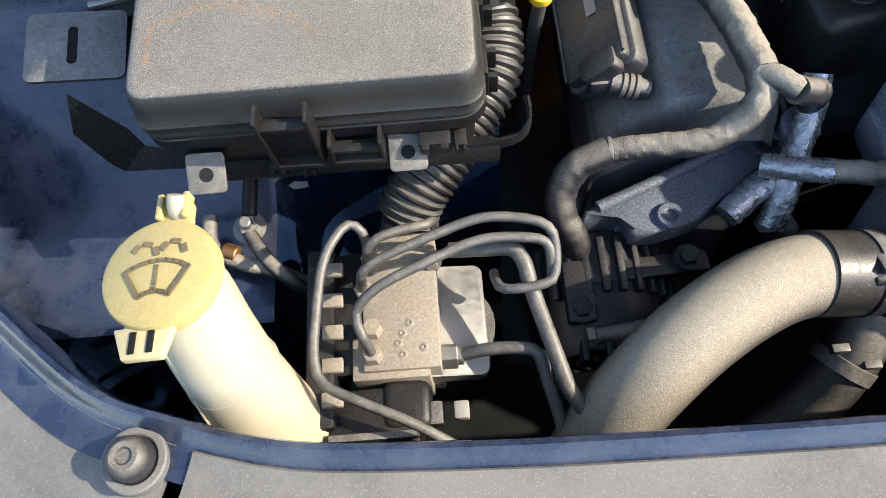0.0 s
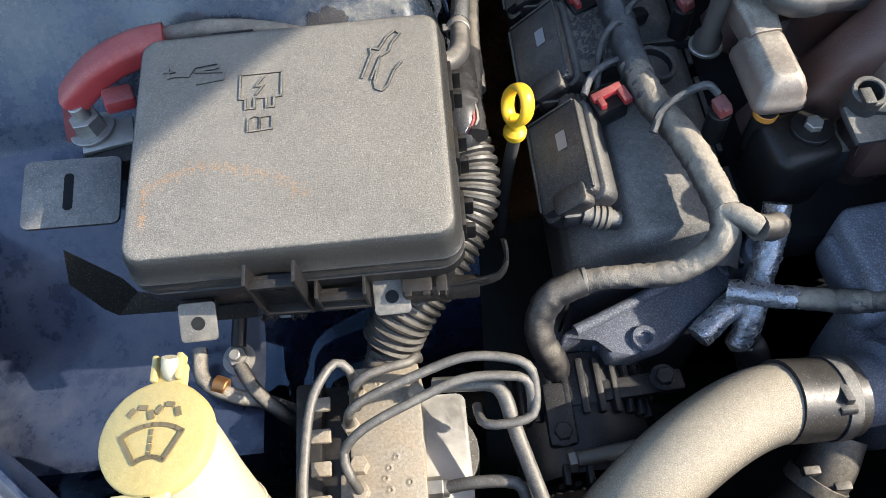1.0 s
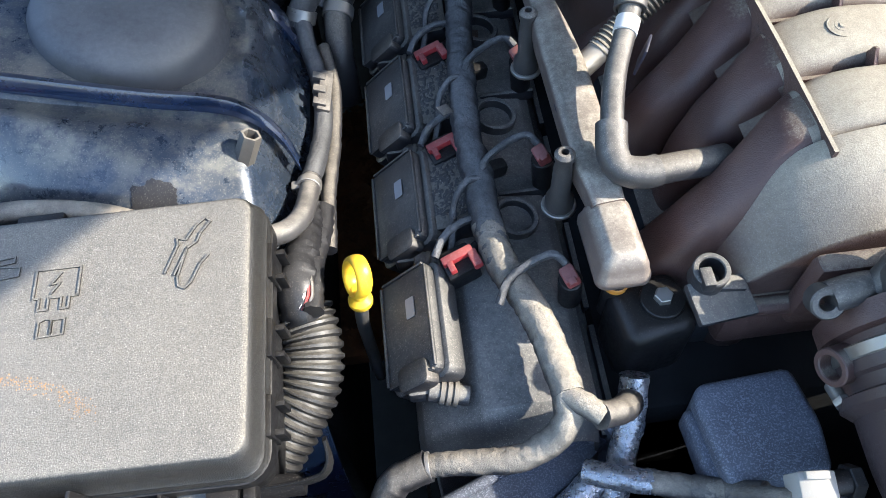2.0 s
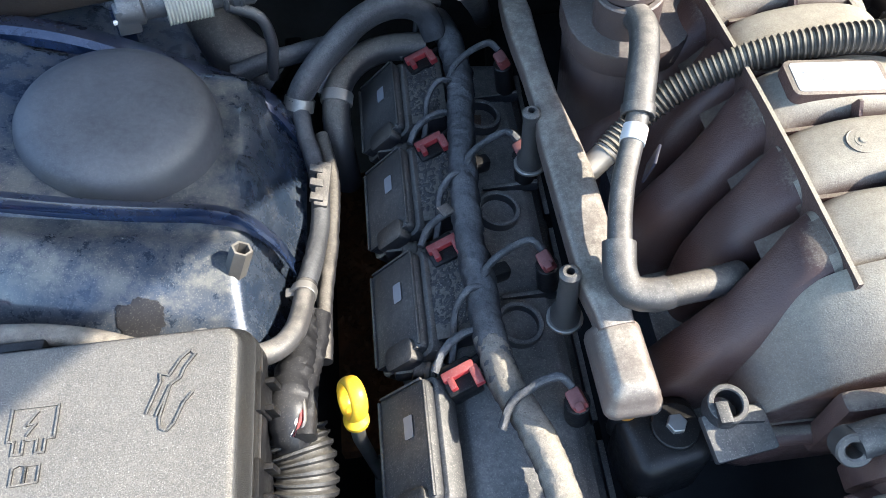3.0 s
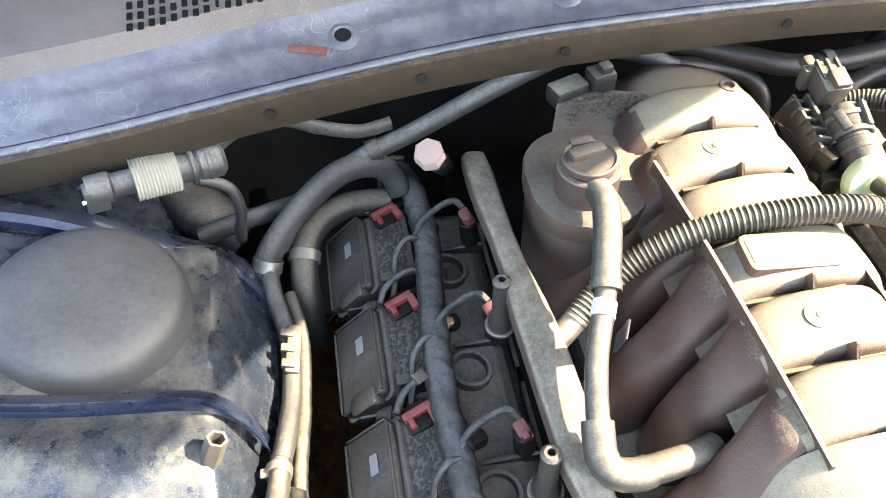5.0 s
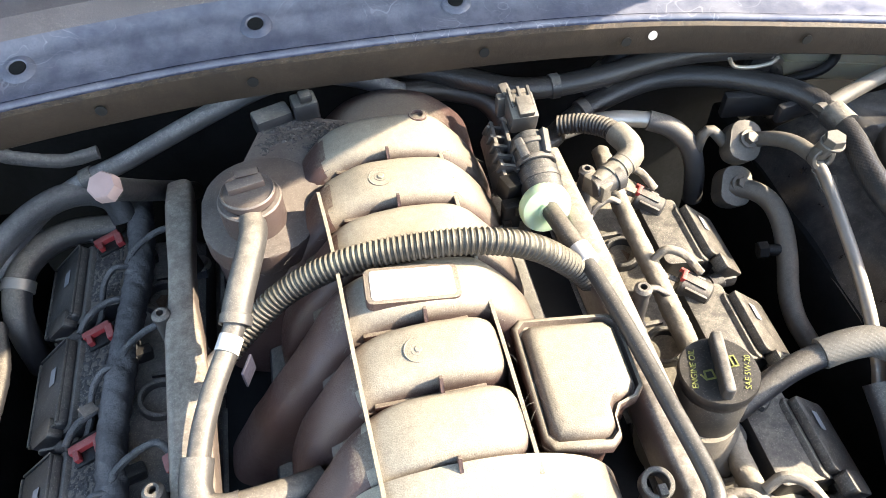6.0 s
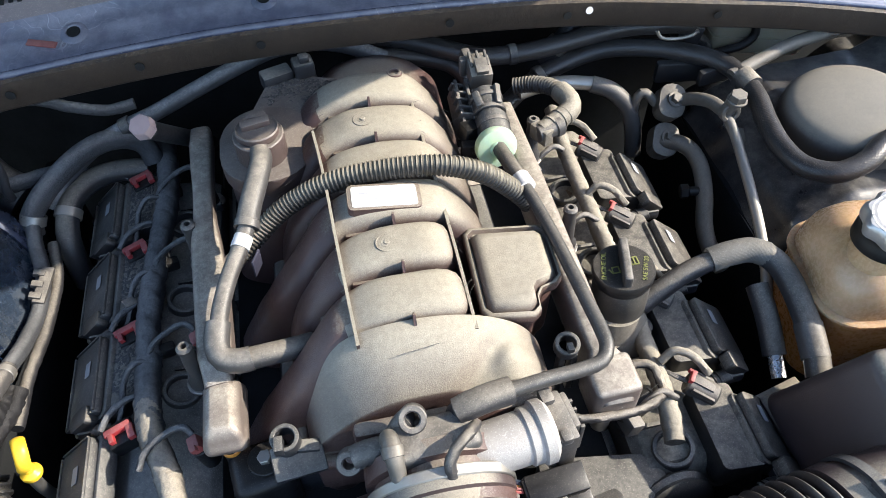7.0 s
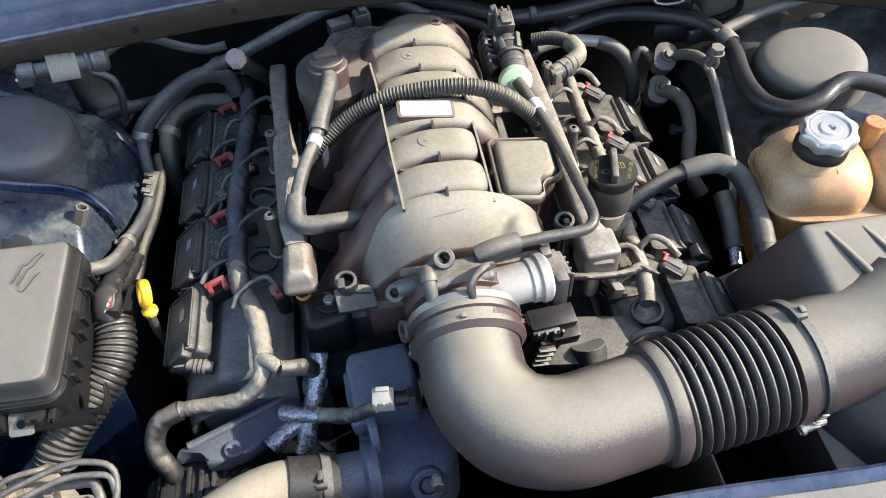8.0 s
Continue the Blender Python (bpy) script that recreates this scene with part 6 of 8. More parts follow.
part("lid", lid_form(), DUCT, air)
for k in range(4):
    part("rib", tube([(0.806 + 0.040 * k, 0.302, 1.1755), (0.818 + 0.041 * k, 0.270, 1.1725), (0.836 + 0.042 * k, 0.225, 1.1655), (0.862 + 0.044 * k, 0.165, 1.156)], (0.0035, 0.0085), 14), DUCT, air)
part("lid_step", box((0.757, 0.300, 1.052), (0.030, 0.10, 0.014), 0.004, (0, -20, 4)), DUCT, air)
part("base", box((0.92, 0.21, 1.005), (0.32, 0.28, 0.09), 0.012), DUCT, air)
part("latch", join(box((0.762, 0.350, 1.045), (0.050, 0.018, 0.012), 0.002, (0, -8, 12)), box((0.750, 0.330, 1.03), (0.018, 0.05, 0.03), 0.003, (0, 0, 8))), DUCT, air)
part("foot", join(prism([(-0.04, 0), (0.03, 0.05), (0.09, 0.05), (0.09, -0.01), (0.0, -0.012)], Matrix.Translation((0.785, 0.09, 1.035)), 0.004, 0.001), tube([(0.785, 0.105, 1.042), (0.815, 0.145, 1.075)], 0.003, 8), tube([(0.815, 0.10, 1.042), (0.83, 0.14, 1.075)], 0.003, 8), ring((0.792, 0.094, 1.036), (0.792, 0.093, 1.042), 0.010, 0.005)), DARK, air)

# ---- coolant reservoir ----
res = thing("coolant_reservoir", (0.87, 0.42, 0.96), "aged peach translucent coolant reservoir with plated cap", "coolant reservoir")
RM = Matrix.Translation((0.932, 0.425, 0)) @ turn(0, 0, -8)
part("lower_tank", moved(stacked([(0.225, 0.115, 0.03, 1.0), (0.238, 0.126, 0.034, 1.04), (0.240, 0.128, 0.036, 1.10), (0.240, 0.128, 0.036, 1.113)], 8), RM), PEACH, res)
part("seam", moved(stacked([(0.246, 0.134, 0.038, 1.110), (0.250, 0.138, 0.040, 1.1115), (0.250, 0.138, 0.040, 1.1145), (0.246, 0.134, 0.038, 1.116)], 8), RM), PALEPEACH, res)
for cx_, w_, hh in ((-0.060, 0.118, 1.172), (0.055, 0.118, 1.168)):
    part("upper_tank", moved(stacked([(w_, 0.124, 0.034, 1.114), (w_, 0.124, 0.036, 1.128), (w_ - 0.004, 0.120, 0.040, 1.145), (w_ - 0.016, 0.108, 0.043, 1.158), (w_ - 0.036, 0.088, 0.040, hh - 0.004), (w_ - 0.06, 0.062, 0.03, hh)], 8), RM @ Matrix.Translation((cx_, 0, 0))), PALEPEACH, res, angle=60)
part("neck", lathe((0.853, 0.418, 1.16), (0, 0, 1), [(0.028, 0), (0.026, 0.008), (0.024, 0.012), (0.024, 0.025)], 32), PALEPEACH, res)
part("collar", lathe((0.853, 0.418, 1.180), (0, 0, 1), [(0.027, 0), (0.030, 0.002), (0.030, 0.012), (0.0285, 0.014), (0.0285, 0.022)], 32), BLACK, res)
capm = bmesh.new()
nn = 48
prof = ((0.0, 0.98), (0.004, 1.0), (0.013, 1.0), (0.017, 0.9), (0.018, 0.7), (0.016, 0.66), (0.016, 0.4), (0.018, 0.36), (0.018, 0.16), (0.015, 0.12), (0.015, 0.02))
rows = []
for h, f in prof:
    rows.append([capm.verts.new((f * (0.034 + (0.0022 * math.cos(8 * 2 * math.pi * k / nn) if f > 0.85 else 0)) * math.cos(2 * math.pi * k / nn), f * (0.034 + (0.0022 * math.cos(8 * 2 * math.pi * k / nn) if f > 0.85 else 0)) * math.sin(2 * math.pi * k / nn), h)) for k in range(nn)])
for a, c in zip(rows, rows[1:]):
    for k in range(nn):
        capm.faces.new((a[k], a[(k + 1) % nn], c[(k + 1) % nn], c[k]))
capm.faces.new(rows[0][::-1])
capm.faces.new(rows[-1])
rc = part("cap", moved(capm, Matrix.Translation((0.853, 0.416, 1.203)) @ turn(4, -4, 0) @ Matrix.Scale(0.9, 4)), CHROME, res, "worn plated pressure cap")
part("print_ring", moved(join(*[stroke([(0.0275 * math.cos(radians(a)), 0.0275 * math.sin(radians(a))), (0.0275 * math.cos(radians(a + 9)), 0.0275 * math.sin(radians(a + 9)))], 0.0022, Matrix.Translation((0, 0, 0.0172)), 0.0004) for a in range(0, 360, 15)]), Matrix.Translation((0.853, 0.416, 1.203)) @ turn(4, -4, 0) @ Matrix.Scale(0.9, 4)), WHITE, rc, "unreadable white print round the cap")
part("port", join(cyl((0.935, 0.445, 1.155), (0.935, 0.445, 1.19), 0.012), cyl((0.98, 0.43, 1.15), (0.98, 0.43, 1.185), 0.018)), PEACH, res)

# ---- oil filler ----
oil = thing("oil_filler", (0.622, 0.45, 1.03), "tall dusty oil filler neck with black cap", "oil filler")
OA = Vector((-0.03, 0.05, 1.0)).normalized()
OC = Vector((0.626, 0.464, 1.146))
part("neck", lathe((0.624, 0.458, 1.035), (0, 0, 1), [(0.045, 0), (0.044, 0.012), (0.039, 0.026), (0.032, 0.046), (0.0275, 0.058)], 36), SUNTAPE, oil, "tan dusty filler neck")
part("flange", prism(rounded(0.07, 0.05, 0.012), Matrix.Translation((0.626, 0.448, 1.045)) @ turn(-8, 8, 20), 0.02, 0.005), GREYHOSE, oil)
oc = part("cap", lathe(OC - OA * 0.062, OA, [(0.0255, 0.0), (0.0265, 0.003), (0.0272, 0.045), (0.0296, 0.053), (0.0302, 0.060), (0.0290, 0.0625), (0.001, 0.063)], 44), GLOSSCAP, oil)
mo = Matrix.Translation(OC + OA * 0.0008) @ turn(-2.9, -1.7, 0)
part("grip", moved(box((0.001, 0.001, 0.004), (0.0090, 0.054, 0.017), 0.003, (0, 0, -14), 3), mo), GREYHOSE, oc)
part("skirt", lathe(OC - OA * 0.063, OA, [(0.0262, 0.0), (0.0274, 0.003), (0.0280, 0.046), (0.0270, 0.049)], 44, False), SKIRT, oc, "dust-greyed cap skirt")
plate_text("ENGINE OIL", 0.0064, mo @ Matrix.Translation((-0.0185, 0.005, 0.0006)) @ turn(0, 0, 72), OLIVEINK, oc)
plate_text("SAE 5W-20", 0.0064, mo @ Matrix.Translation((0.0190, -0.007, 0.0006)) @ turn(0, 0, 66), OLIVEINK, oc)
part("can_symbol", stroke([(-0.013, -0.006), (-0.006, -0.006), (-0.006, 0.001), (-0.012, 0.001), (-0.013, -0.006), (-0.0155, -0.001)], 0.0012, mo, 0.0008), OLIVEINK, oc)
part("book_symbol", stroke([(0.008, 0.000), (0.015, 0.000), (0.015, 0.009), (0.008, 0.009), (0.008, 0.000), (0.0115, 0.000), (0.0115, 0.009)], 0.0012, mo, 0.0008), OLIVEINK, oc)


# ---- fuel rails ----
def loft(path, sections, mat_sides=4, exponent=0.45, n=20):
    """A bar along a path with rounded box sections (half width, half height)."""
    pts = [Vector(p) for p in path]
    bm = bmesh.new()
    rings = []
    for i, q in enumerate(pts):
        d = (pts[min(i + 1, len(pts) - 1)] - pts[max(i - 1, 0)]).normalized()
        side = d.cross(Vector((0, 0, 1))).normalized()
        up = side.cross(d)
        w, h = sections[i]
        rr = []
        for k in range(n):
            a = 2 * math.pi * k / n
            c, s = math.cos(a), math.sin(a)
            rr.append(bm.verts.new(q + side * math.copysign(abs(c) ** exponent, c) * w + up * math.copysign(abs(s) ** exponent, s) * h))
        rings.append(rr)
    for a, c in zip(rings, rings[1:]):
        for k in range(n):
            bm.faces.new((a[k], a[(k + 1) % n], c[(k + 1) % n], c[k]))
    bm.faces.new(rings[0][::-1])
    bm.faces.new(rings[-1])
    return bm


def rail_post(t, x, y, z):
    part("post", lathe((x, y, z - 0.062), (0, 0.02, 1), [(0.011, 0), (0.011, 0.010), (0.0078, 0.016), (0.0072, 0.045), (0.0062, 0.052), (0.0075, 0.056), (0.0075, 0.060), (0.005, 0.0625), (0.003, 0.0625), (0.0025, 0.055)], 20), GREYHOSE, t, "hollow grey mounting post")
    part("washer", cyl((x, y, z - 0.064), (x, y, z - 0.060), 0.0135, n=24), STEEL, t)


frail = thing("fuel_rail", (0.23, 0.57, 1.10), "dusty plated fuel rail beside the shaded coils", "fuel rail", group="fuel rails")
rp = [(0.221, 0.772, 1.130), (0.221, 0.762, 1.134), (0.222, 0.735, 1.135), (0.223, 0.70, 1.135), (0.225, 0.66, 1.136), (0.227, 0.62, 1.137), (0.229, 0.585, 1.136), (0.232, 0.55, 1.134), (0.234, 0.50, 1.131), (0.236, 0.455, 1.128), (0.237, 0.435, 1.126), (0.238, 0.425, 1.124)]
rs = [(0.006, 0.006), (0.0115, 0.010), (0.013, 0.012), (0.012, 0.012), (0.0105, 0.012), (0.011, 0.012), (0.015, 0.013), (0.0165, 0.013), (0.0165, 0.013), (0.0165, 0.013), (0.013, 0.013), (0.0125, 0.012)]
part("rail", loft(rp, rs), RAIL, frail)
em = Matrix.Translation((0.239, 0.402, 1.113)) @ turn(-3, 0, 1)
part("end_block", moved(stacked([(0.030, 0.058, 0.006, -0.012), (0.036, 0.064, 0.007, -0.008), (0.039, 0.067, 0.008, -0.006), (0.039, 0.067, 0.008, -0.001), (0.036, 0.064, 0.007, 0.001), (0.034, 0.060, 0.006, 0.009), (0.028, 0.054, 0.006, 0.016), (0.018, 0.046, 0.005, 0.021), (0.014, 0.042, 0.004, 0.0215)]), em), RAIL, frail, "sunlit ridged end block", 50)
part("label", box((0.2185, 0.53, 1.137), (0.0012, 0.055, 0.010), 0.0004, (0, 8, 3)), GREYLAB, frail, "narrow pale printed label")
part("print_bar", join(*[box((0.2177, 0.512 + 0.012 * i, 1.138), (0.0008, 0.007, 0.004), 0.0002, (0, 8, 3)) for i in range(4)]), INK, frail)
for y in (0.604, 0.456):
    rail_post(frail, 0.2125, y, 1.152)
part("seal", cyl((0.239, 0.383, 1.088), (0.239, 0.383, 1.094), 0.0092), ORANGE, frail, "orange rubber seal")
part("injector", cyl((0.239, 0.383, 1.05), (0.239, 0.383, 1.112), 0.0085), BLACK, frail)
for y in (0.507, 0.620, 0.733, 0.394):
    inj = thing("injector_plug", (0.205, y, 1.07), "faded red injector plug on a taped lead", "plug", group="injector plugs")
    part("shell", join(box((0.208, y - 0.002, 1.092), (0.011, 0.014, 0.013), 0.002, (0, -20, 15)), box((0.208, y - 0.010, 1.098), (0.006, 0.006, 0.006), 0.001, (0, -20, 15))), PINK, inj)
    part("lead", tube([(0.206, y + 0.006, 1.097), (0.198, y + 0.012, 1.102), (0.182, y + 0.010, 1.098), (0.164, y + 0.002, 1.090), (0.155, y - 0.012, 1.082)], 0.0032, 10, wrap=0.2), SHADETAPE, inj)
    part("body", cyl((0.212, y + 0.002, 1.05), (0.209, y - 0.001, 1.086), 0.009), BLACK, inj)

frail2 = thing("fuel_rail", (0.575, 0.53, 1.10), "sunlit dusty plated fuel rail beside the oil filler", "fuel rail", group="fuel rails")
part("rail", loft([(0.570, 0.735, 1.124), (0.571, 0.722, 1.126), (0.573, 0.60, 1.126), (0.574, 0.50, 1.125), (0.575, 0.40, 1.124), (0.576, 0.385, 1.123), (0.577, 0.372, 1.122), (0.577, 0.345, 1.120), (0.577, 0.338, 1.118)], [(0.008, 0.012), (0.0125, 0.024), (0.0135, 0.025), (0.0140, 0.025), (0.0140, 0.025), (0.013, 0.024), (0.0205, 0.024), (0.0205, 0.024), (0.014, 0.016)]), RAIL, frail2)
part("end_block", box((0.577, 0.356, 1.124), (0.043, 0.040, 0.046), 0.006, (0, 0, 2), 3), RAIL, frail2, "sunlit square end block")
for y in (0.548, 0.690):
    rail_post(frail2, 0.600, y, 1.146)
part("injector", join(cyl((0.575, 0.352, 1.06), (0.575, 0.350, 1.118), 0.009), cyl((0.585, 0.365, 1.05), (0.583, 0.362, 1.118), 0.008)), STEEL, frail2)
part("crossover_port", join(cyl((0.600, 0.672, 1.138), (0.632, 0.680, 1.140), 0.0095), ring((0.622, 0.678, 1.139), (0.630, 0.680, 1.140), 0.0115, 0.009)), GREYHOSE, frail2)

# ---- hoses over the manifold ----
pcv = thing("breather_hose", (0.26, 0.55, 1.10), "grey dusty breather hose with elbow and white band", "hose")
part("upper", tube([(0.297, 0.648, 1.196), (0.298, 0.628, 1.200), (0.292, 0.602, 1.198), (0.284, 0.577, 1.192), (0.278, 0.558, 1.184)], 0.0110, 20), GREYHOSE, pcv)
part("ring", ring((0.280, 0.564, 1.186), (0.278, 0.557, 1.183), 0.0122, 0.0100), GREYHOSE, pcv)
part("pipe", tube([(0.280, 0.562, 1.186), (0.271, 0.540, 1.178), (0.258, 0.510, 1.172), (0.249, 0.480, 1.166), (0.245, 0.458, 1.160)], 0.0082, 20), GREYHOSE, pcv)
part("band", tube([(0.275, 0.549, 1.181), (0.270, 0.538, 1.178)], 0.0090, 20, smooth=False), WHITE, pcv, "white paper band")
part("tag", box((0.283, 0.528, 1.165), (0.002, 0.016, 0.030), 0.0006, (10, 10, -25)), INK, pcv, "dark printed tag")
part("elbow", tube([(0.246, 0.468, 1.163), (0.243, 0.448, 1.156), (0.248, 0.437, 1.151), (0.262, 0.433, 1.150), (0.272, 0.434, 1.150)], 0.0113, 22), GREYHOSE, pcv)
part("lower", tube([(0.264, 0.433, 1.150), (0.285, 0.436, 1.148), (0.305, 0.440, 1.144), (0.325, 0.446, 1.138)], 0.0104, 20), RUBBER, pcv)

conv = thing("corrugated_hose", (0.41, 0.57, 1.13), "grey-brown corrugated hose arching over the manifold", "hose")
part("hose", tube([(0.262, 0.566, 1.137), (0.285, 0.580, 1.150), (0.315, 0.588, 1.172), (0.36, 0.587, 1.196), (0.41, 0.581, 1.209), (0.466, 0.574, 1.211), (0.51, 0.573, 1.193), (0.545, 0.573, 1.160), (0.562, 0.572, 1.138)], 0.0110, 20, ribs=0.0043, depth=0.0016), CORRUGATED, conv)
part("cuff", tube([(0.246, 0.556, 1.131), (0.256, 0.562, 1.134), (0.266, 0.568, 1.139)], 0.0100, 18), STEEL, conv)

vac = thing("vapour_pipe", (0.55, 0.48, 1.12), "grey plastic vapour pipe running along the fuel rail", "pipe")
part("rubber", tube([(0.545, 0.644, 1.158), (0.549, 0.615, 1.162), (0.556, 0.585, 1.160)], 0.0082, 16), RUBBER, vac)
part("band", tube([(0.5555, 0.590, 1.160), (0.559, 0.573, 1.160)], 0.0098, 18, smooth=False), WHITE, vac, "white paper band")
part("pipe", tube([(0.557, 0.580, 1.160), (0.562, 0.54, 1.162), (0.566, 0.49, 1.166), (0.569, 0.43, 1.171), (0.571, 0.385, 1.175), (0.570, 0.366, 1.175), (0.562, 0.355, 1.173), (0.545, 0.351, 1.173), (0.51, 0.346, 1.177), (0.475, 0.340, 1.180)], 0.0064, 20), VAPOUR, vac)
part("sleeve", tube([(0.480, 0.341, 1.180), (0.462, 0.338, 1.181), (0.447, 0.335, 1.180), (0.435, 0.333, 1.176)], 0.0115, 20), RUBBER, vac)
part("elbow_down", tube([(0.440, 0.334, 1.178), (0.436, 0.338, 1.165), (0.436, 0.342, 1.145)], 0.0095, 16), RUBBER, vac)

grom = thing("purge_valve", (0.545, 0.70, 1.11), "dusty purge valve with a pale green grommet", "valve")
part("grommet", lathe((0.5435, 0.648, 1.155), (0.02, -1, 0.30), [(0.014, -0.003), (0.0215, -0.002), (0.0232, 0.001), (0.0232, 0.007), (0.0215, 0.0105), (0.016, 0.0115), (0.009, 0.0115), (0.008, 0.0145)], 36), GREEN, grom, "pale green rubber grommet")
barrel = part("barrel", lathe((0.546, 0.715, 1.176), (0.0, -1, -0.28), [(0.012, 0), (0.016, 0.003), (0.0175, 0.012), (0.0175, 0.030), (0.0155, 0.032), (0.0155, 0.036), (0.0185, 0.038), (0.0185, 0.070)], 28), DARK, grom)
part("barrel_collar", join(*[ring((0.546, 0.704 - 0.016 * q, 1.173 - 0.0045 * q), (0.546, 0.699 - 0.016 * q, 1.1716 - 0.0045 * q), 0.0192, 0.0165) for q in range(3)]), GREYHOSE, barrel)
part("barrel_lug", join(box((0.534, 0.690, 1.186), (0.008, 0.020, 0.008), 0.0015, (15, -30, 0)), box((0.556, 0.694, 1.187), (0.007, 0.026, 0.007), 0.0015, (15, 30, 0))), GREYHOSE, barrel)
part("rear_plug", join(box((0.546, 0.738, 1.186), (0.026, 0.030, 0.024), 0.003, (15, 0, 0)), box((0.546, 0.728, 1.201), (0.014, 0.020, 0.006), 0.001, (15, 0, 0)), box((0.546, 0.756, 1.186), (0.020, 0.014, 0.018), 0.002, (15, 0, 0))), GREYHOSE, grom)
part("plug_key", join(*[box((0.537 + 0.009 * k, 0.744, 1.199), (0.003, 0.022, 0.005), 0.0008, (15, 0, 0)) for k in range(3)]), DARK, grom)
part("rear_clip", join(box((0.536, 0.760, 1.194), (0.010, 0.016, 0.010), 0.002, (15, 0, 10)), box((0.530, 0.752, 1.186), (0.008, 0.010, 0.022), 0.0015)), GREYHOSE, grom)
part("ladder_bracket", join(box((0.514, 0.712, 1.158), (0.004, 0.066, 0.030), 0.001, (8, 14, 0)), box((0.528, 0.712, 1.162), (0.004, 0.060, 0.024), 0.001, (8, 8, 0)), *[box((0.520, 0.686 + 0.013 * k, 1.168), (0.018, 0.0035, 0.012), 0.0008, (8, 20, 0)) for k in range(5)]), GREYHOSE, grom)
part("dark_clip", join(box((0.520, 0.672, 1.158), (0.020, 0.018, 0.020), 0.002, (0, 10, 20)), box((0.516, 0.655, 1.132), (0.016, 0.012, 0.05), 0.002), box((0.524, 0.655, 1.150), (0.012, 0.016, 0.010), 0.002), *[box((0.511, 0.648, 1.118 + 0.010 * k), (0.008, 0.006, 0.005), 0.0008) for k in range(3)]), BLACK, grom)
part("stay", box((0.520, 0.640, 1.125), (0.03, 0.03, 0.003), 0.001, (20, 10, 10)), RAIL, grom)

elb = thing("vacuum_elbow", (0.635, 0.70, 1.10), "grey moulded vacuum elbow hose behind the rail", "hose")
part("hose", tube([(0.600, 0.775, 1.128), (0.622, 0.765, 1.135), (0.640, 0.745, 1.142), (0.648, 0.722, 1.144)], 0.0105, 16, ribs=0.004, depth=0.0010), RUBBER, elb)
part("elbow", tube([(0.645, 0.735, 1.144), (0.650, 0.716, 1.145), (0.648, 0.702, 1.143), (0.638, 0.694, 1.141)], 0.0125, 20), SUNTAPE, elb)
part("tee", join(tube([(0.644, 0.698, 1.142), (0.626, 0.687, 1.140), (0.606, 0.676, 1.137)], 0.0118, 20, smooth=False), *[ring((0.632 - 0.012 * k, 0.6905 - 0.007 * k, 1.1408 - 0.0015 * k), (0.630 - 0.012 * k, 0.6893 - 0.007 * k, 1.1405 - 0.0015 * k), 0.0128, 0.0115) for k in range(2)], box((0.606, 0.676, 1.136), (0.014, 0.026, 0.020), 0.002, (0, 0, 30))), SUNTAPE, elb)

clipu = thing("pipe_clip", (0.546, 0.392, 1.09), "dusty plastic pipe clip standing beside the rail", "clip", group="pipe clips")
part("clip", join(ring((0.546, 0.392, 1.140), (0.546, 0.390, 1.152), 0.0115, 0.0075), box((0.541, 0.388, 1.11), (0.006, 0.010, 0.06), 0.001), box((0.552, 0.388, 1.11), (0.006, 0.010, 0.06), 0.001), box((0.5465, 0.384, 1.153), (0.006, 0.008, 0.006), 0.001)), DARK, clipu)
clipv = thing("pipe_clip", (0.293, 0.362, 1.06), "dusty dark plastic pipe clip on the manifold foot", "clip", group="pipe clips")
part("clip", join(ring((0.292, 0.364, 1.115), (0.292, 0.362, 1.132), 0.0125, 0.0085), box((0.306, 0.36, 1.112), (0.026, 0.012, 0.008), 0.002, (0, 15, 0)), box((0.287, 0.356, 1.13), (0.008, 0.014, 0.010), 0.001), box((0.300, 0.35, 1.11), (0.045, 0.030, 0.006), 0.002, (12, 10, 10))), DARK, clipv)
hs = thing("thermostat_bracket", (0.262, 0.365, 1.0), "black plastic bracket with a bolt beside the manifold foot", "bracket")
part("body", join(box((0.262, 0.364, 1.05), (0.055, 0.05, 0.075), 0.012, (0, 0, 10), 4), cyl((0.2685, 0.366, 1.06), (0.2685, 0.366, 1.092), 0.016)), BLACK, hs)
part("bolt", join(hexbolt((0.2685, 0.366, 1.090), (0, 0, 1), 0.0070, 0.007, 0.0100)), ALU, hs)

# ---- wiring looms on the shaded bank ----
loom = thing("wiring_loom", (0.16, 0.5, 1.04), "cloth-taped wiring loom along the shaded valve cover", "wiring loom")
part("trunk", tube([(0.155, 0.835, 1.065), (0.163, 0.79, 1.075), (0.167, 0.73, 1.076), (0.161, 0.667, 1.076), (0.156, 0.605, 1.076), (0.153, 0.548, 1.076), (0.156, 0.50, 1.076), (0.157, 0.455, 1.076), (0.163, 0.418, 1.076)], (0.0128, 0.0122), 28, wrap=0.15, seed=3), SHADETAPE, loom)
# same loom in the paler tape, where it runs into the sun
part("front_trunk", tube([(0.157, 0.455, 1.076), (0.163, 0.418, 1.077), (0.179, 0.376, 1.077), (0.187, 0.338, 1.078), (0.191, 0.308, 1.080)], (0.0126, 0.0112), 28, wrap=0.14, seed=13), TAPE, loom, "dusty cloth tape, coloured paler tan for its sunlit run")
part("branch", tube([(0.190, 0.312, 1.080), (0.188, 0.294, 1.072), (0.173, 0.284, 1.056), (0.149, 0.280, 1.046), (0.113, 0.284, 1.040), (0.088, 0.286, 1.035)], (0.0104, 0.0085), 28, wrap=0.13, seed=5), TAPE, loom)
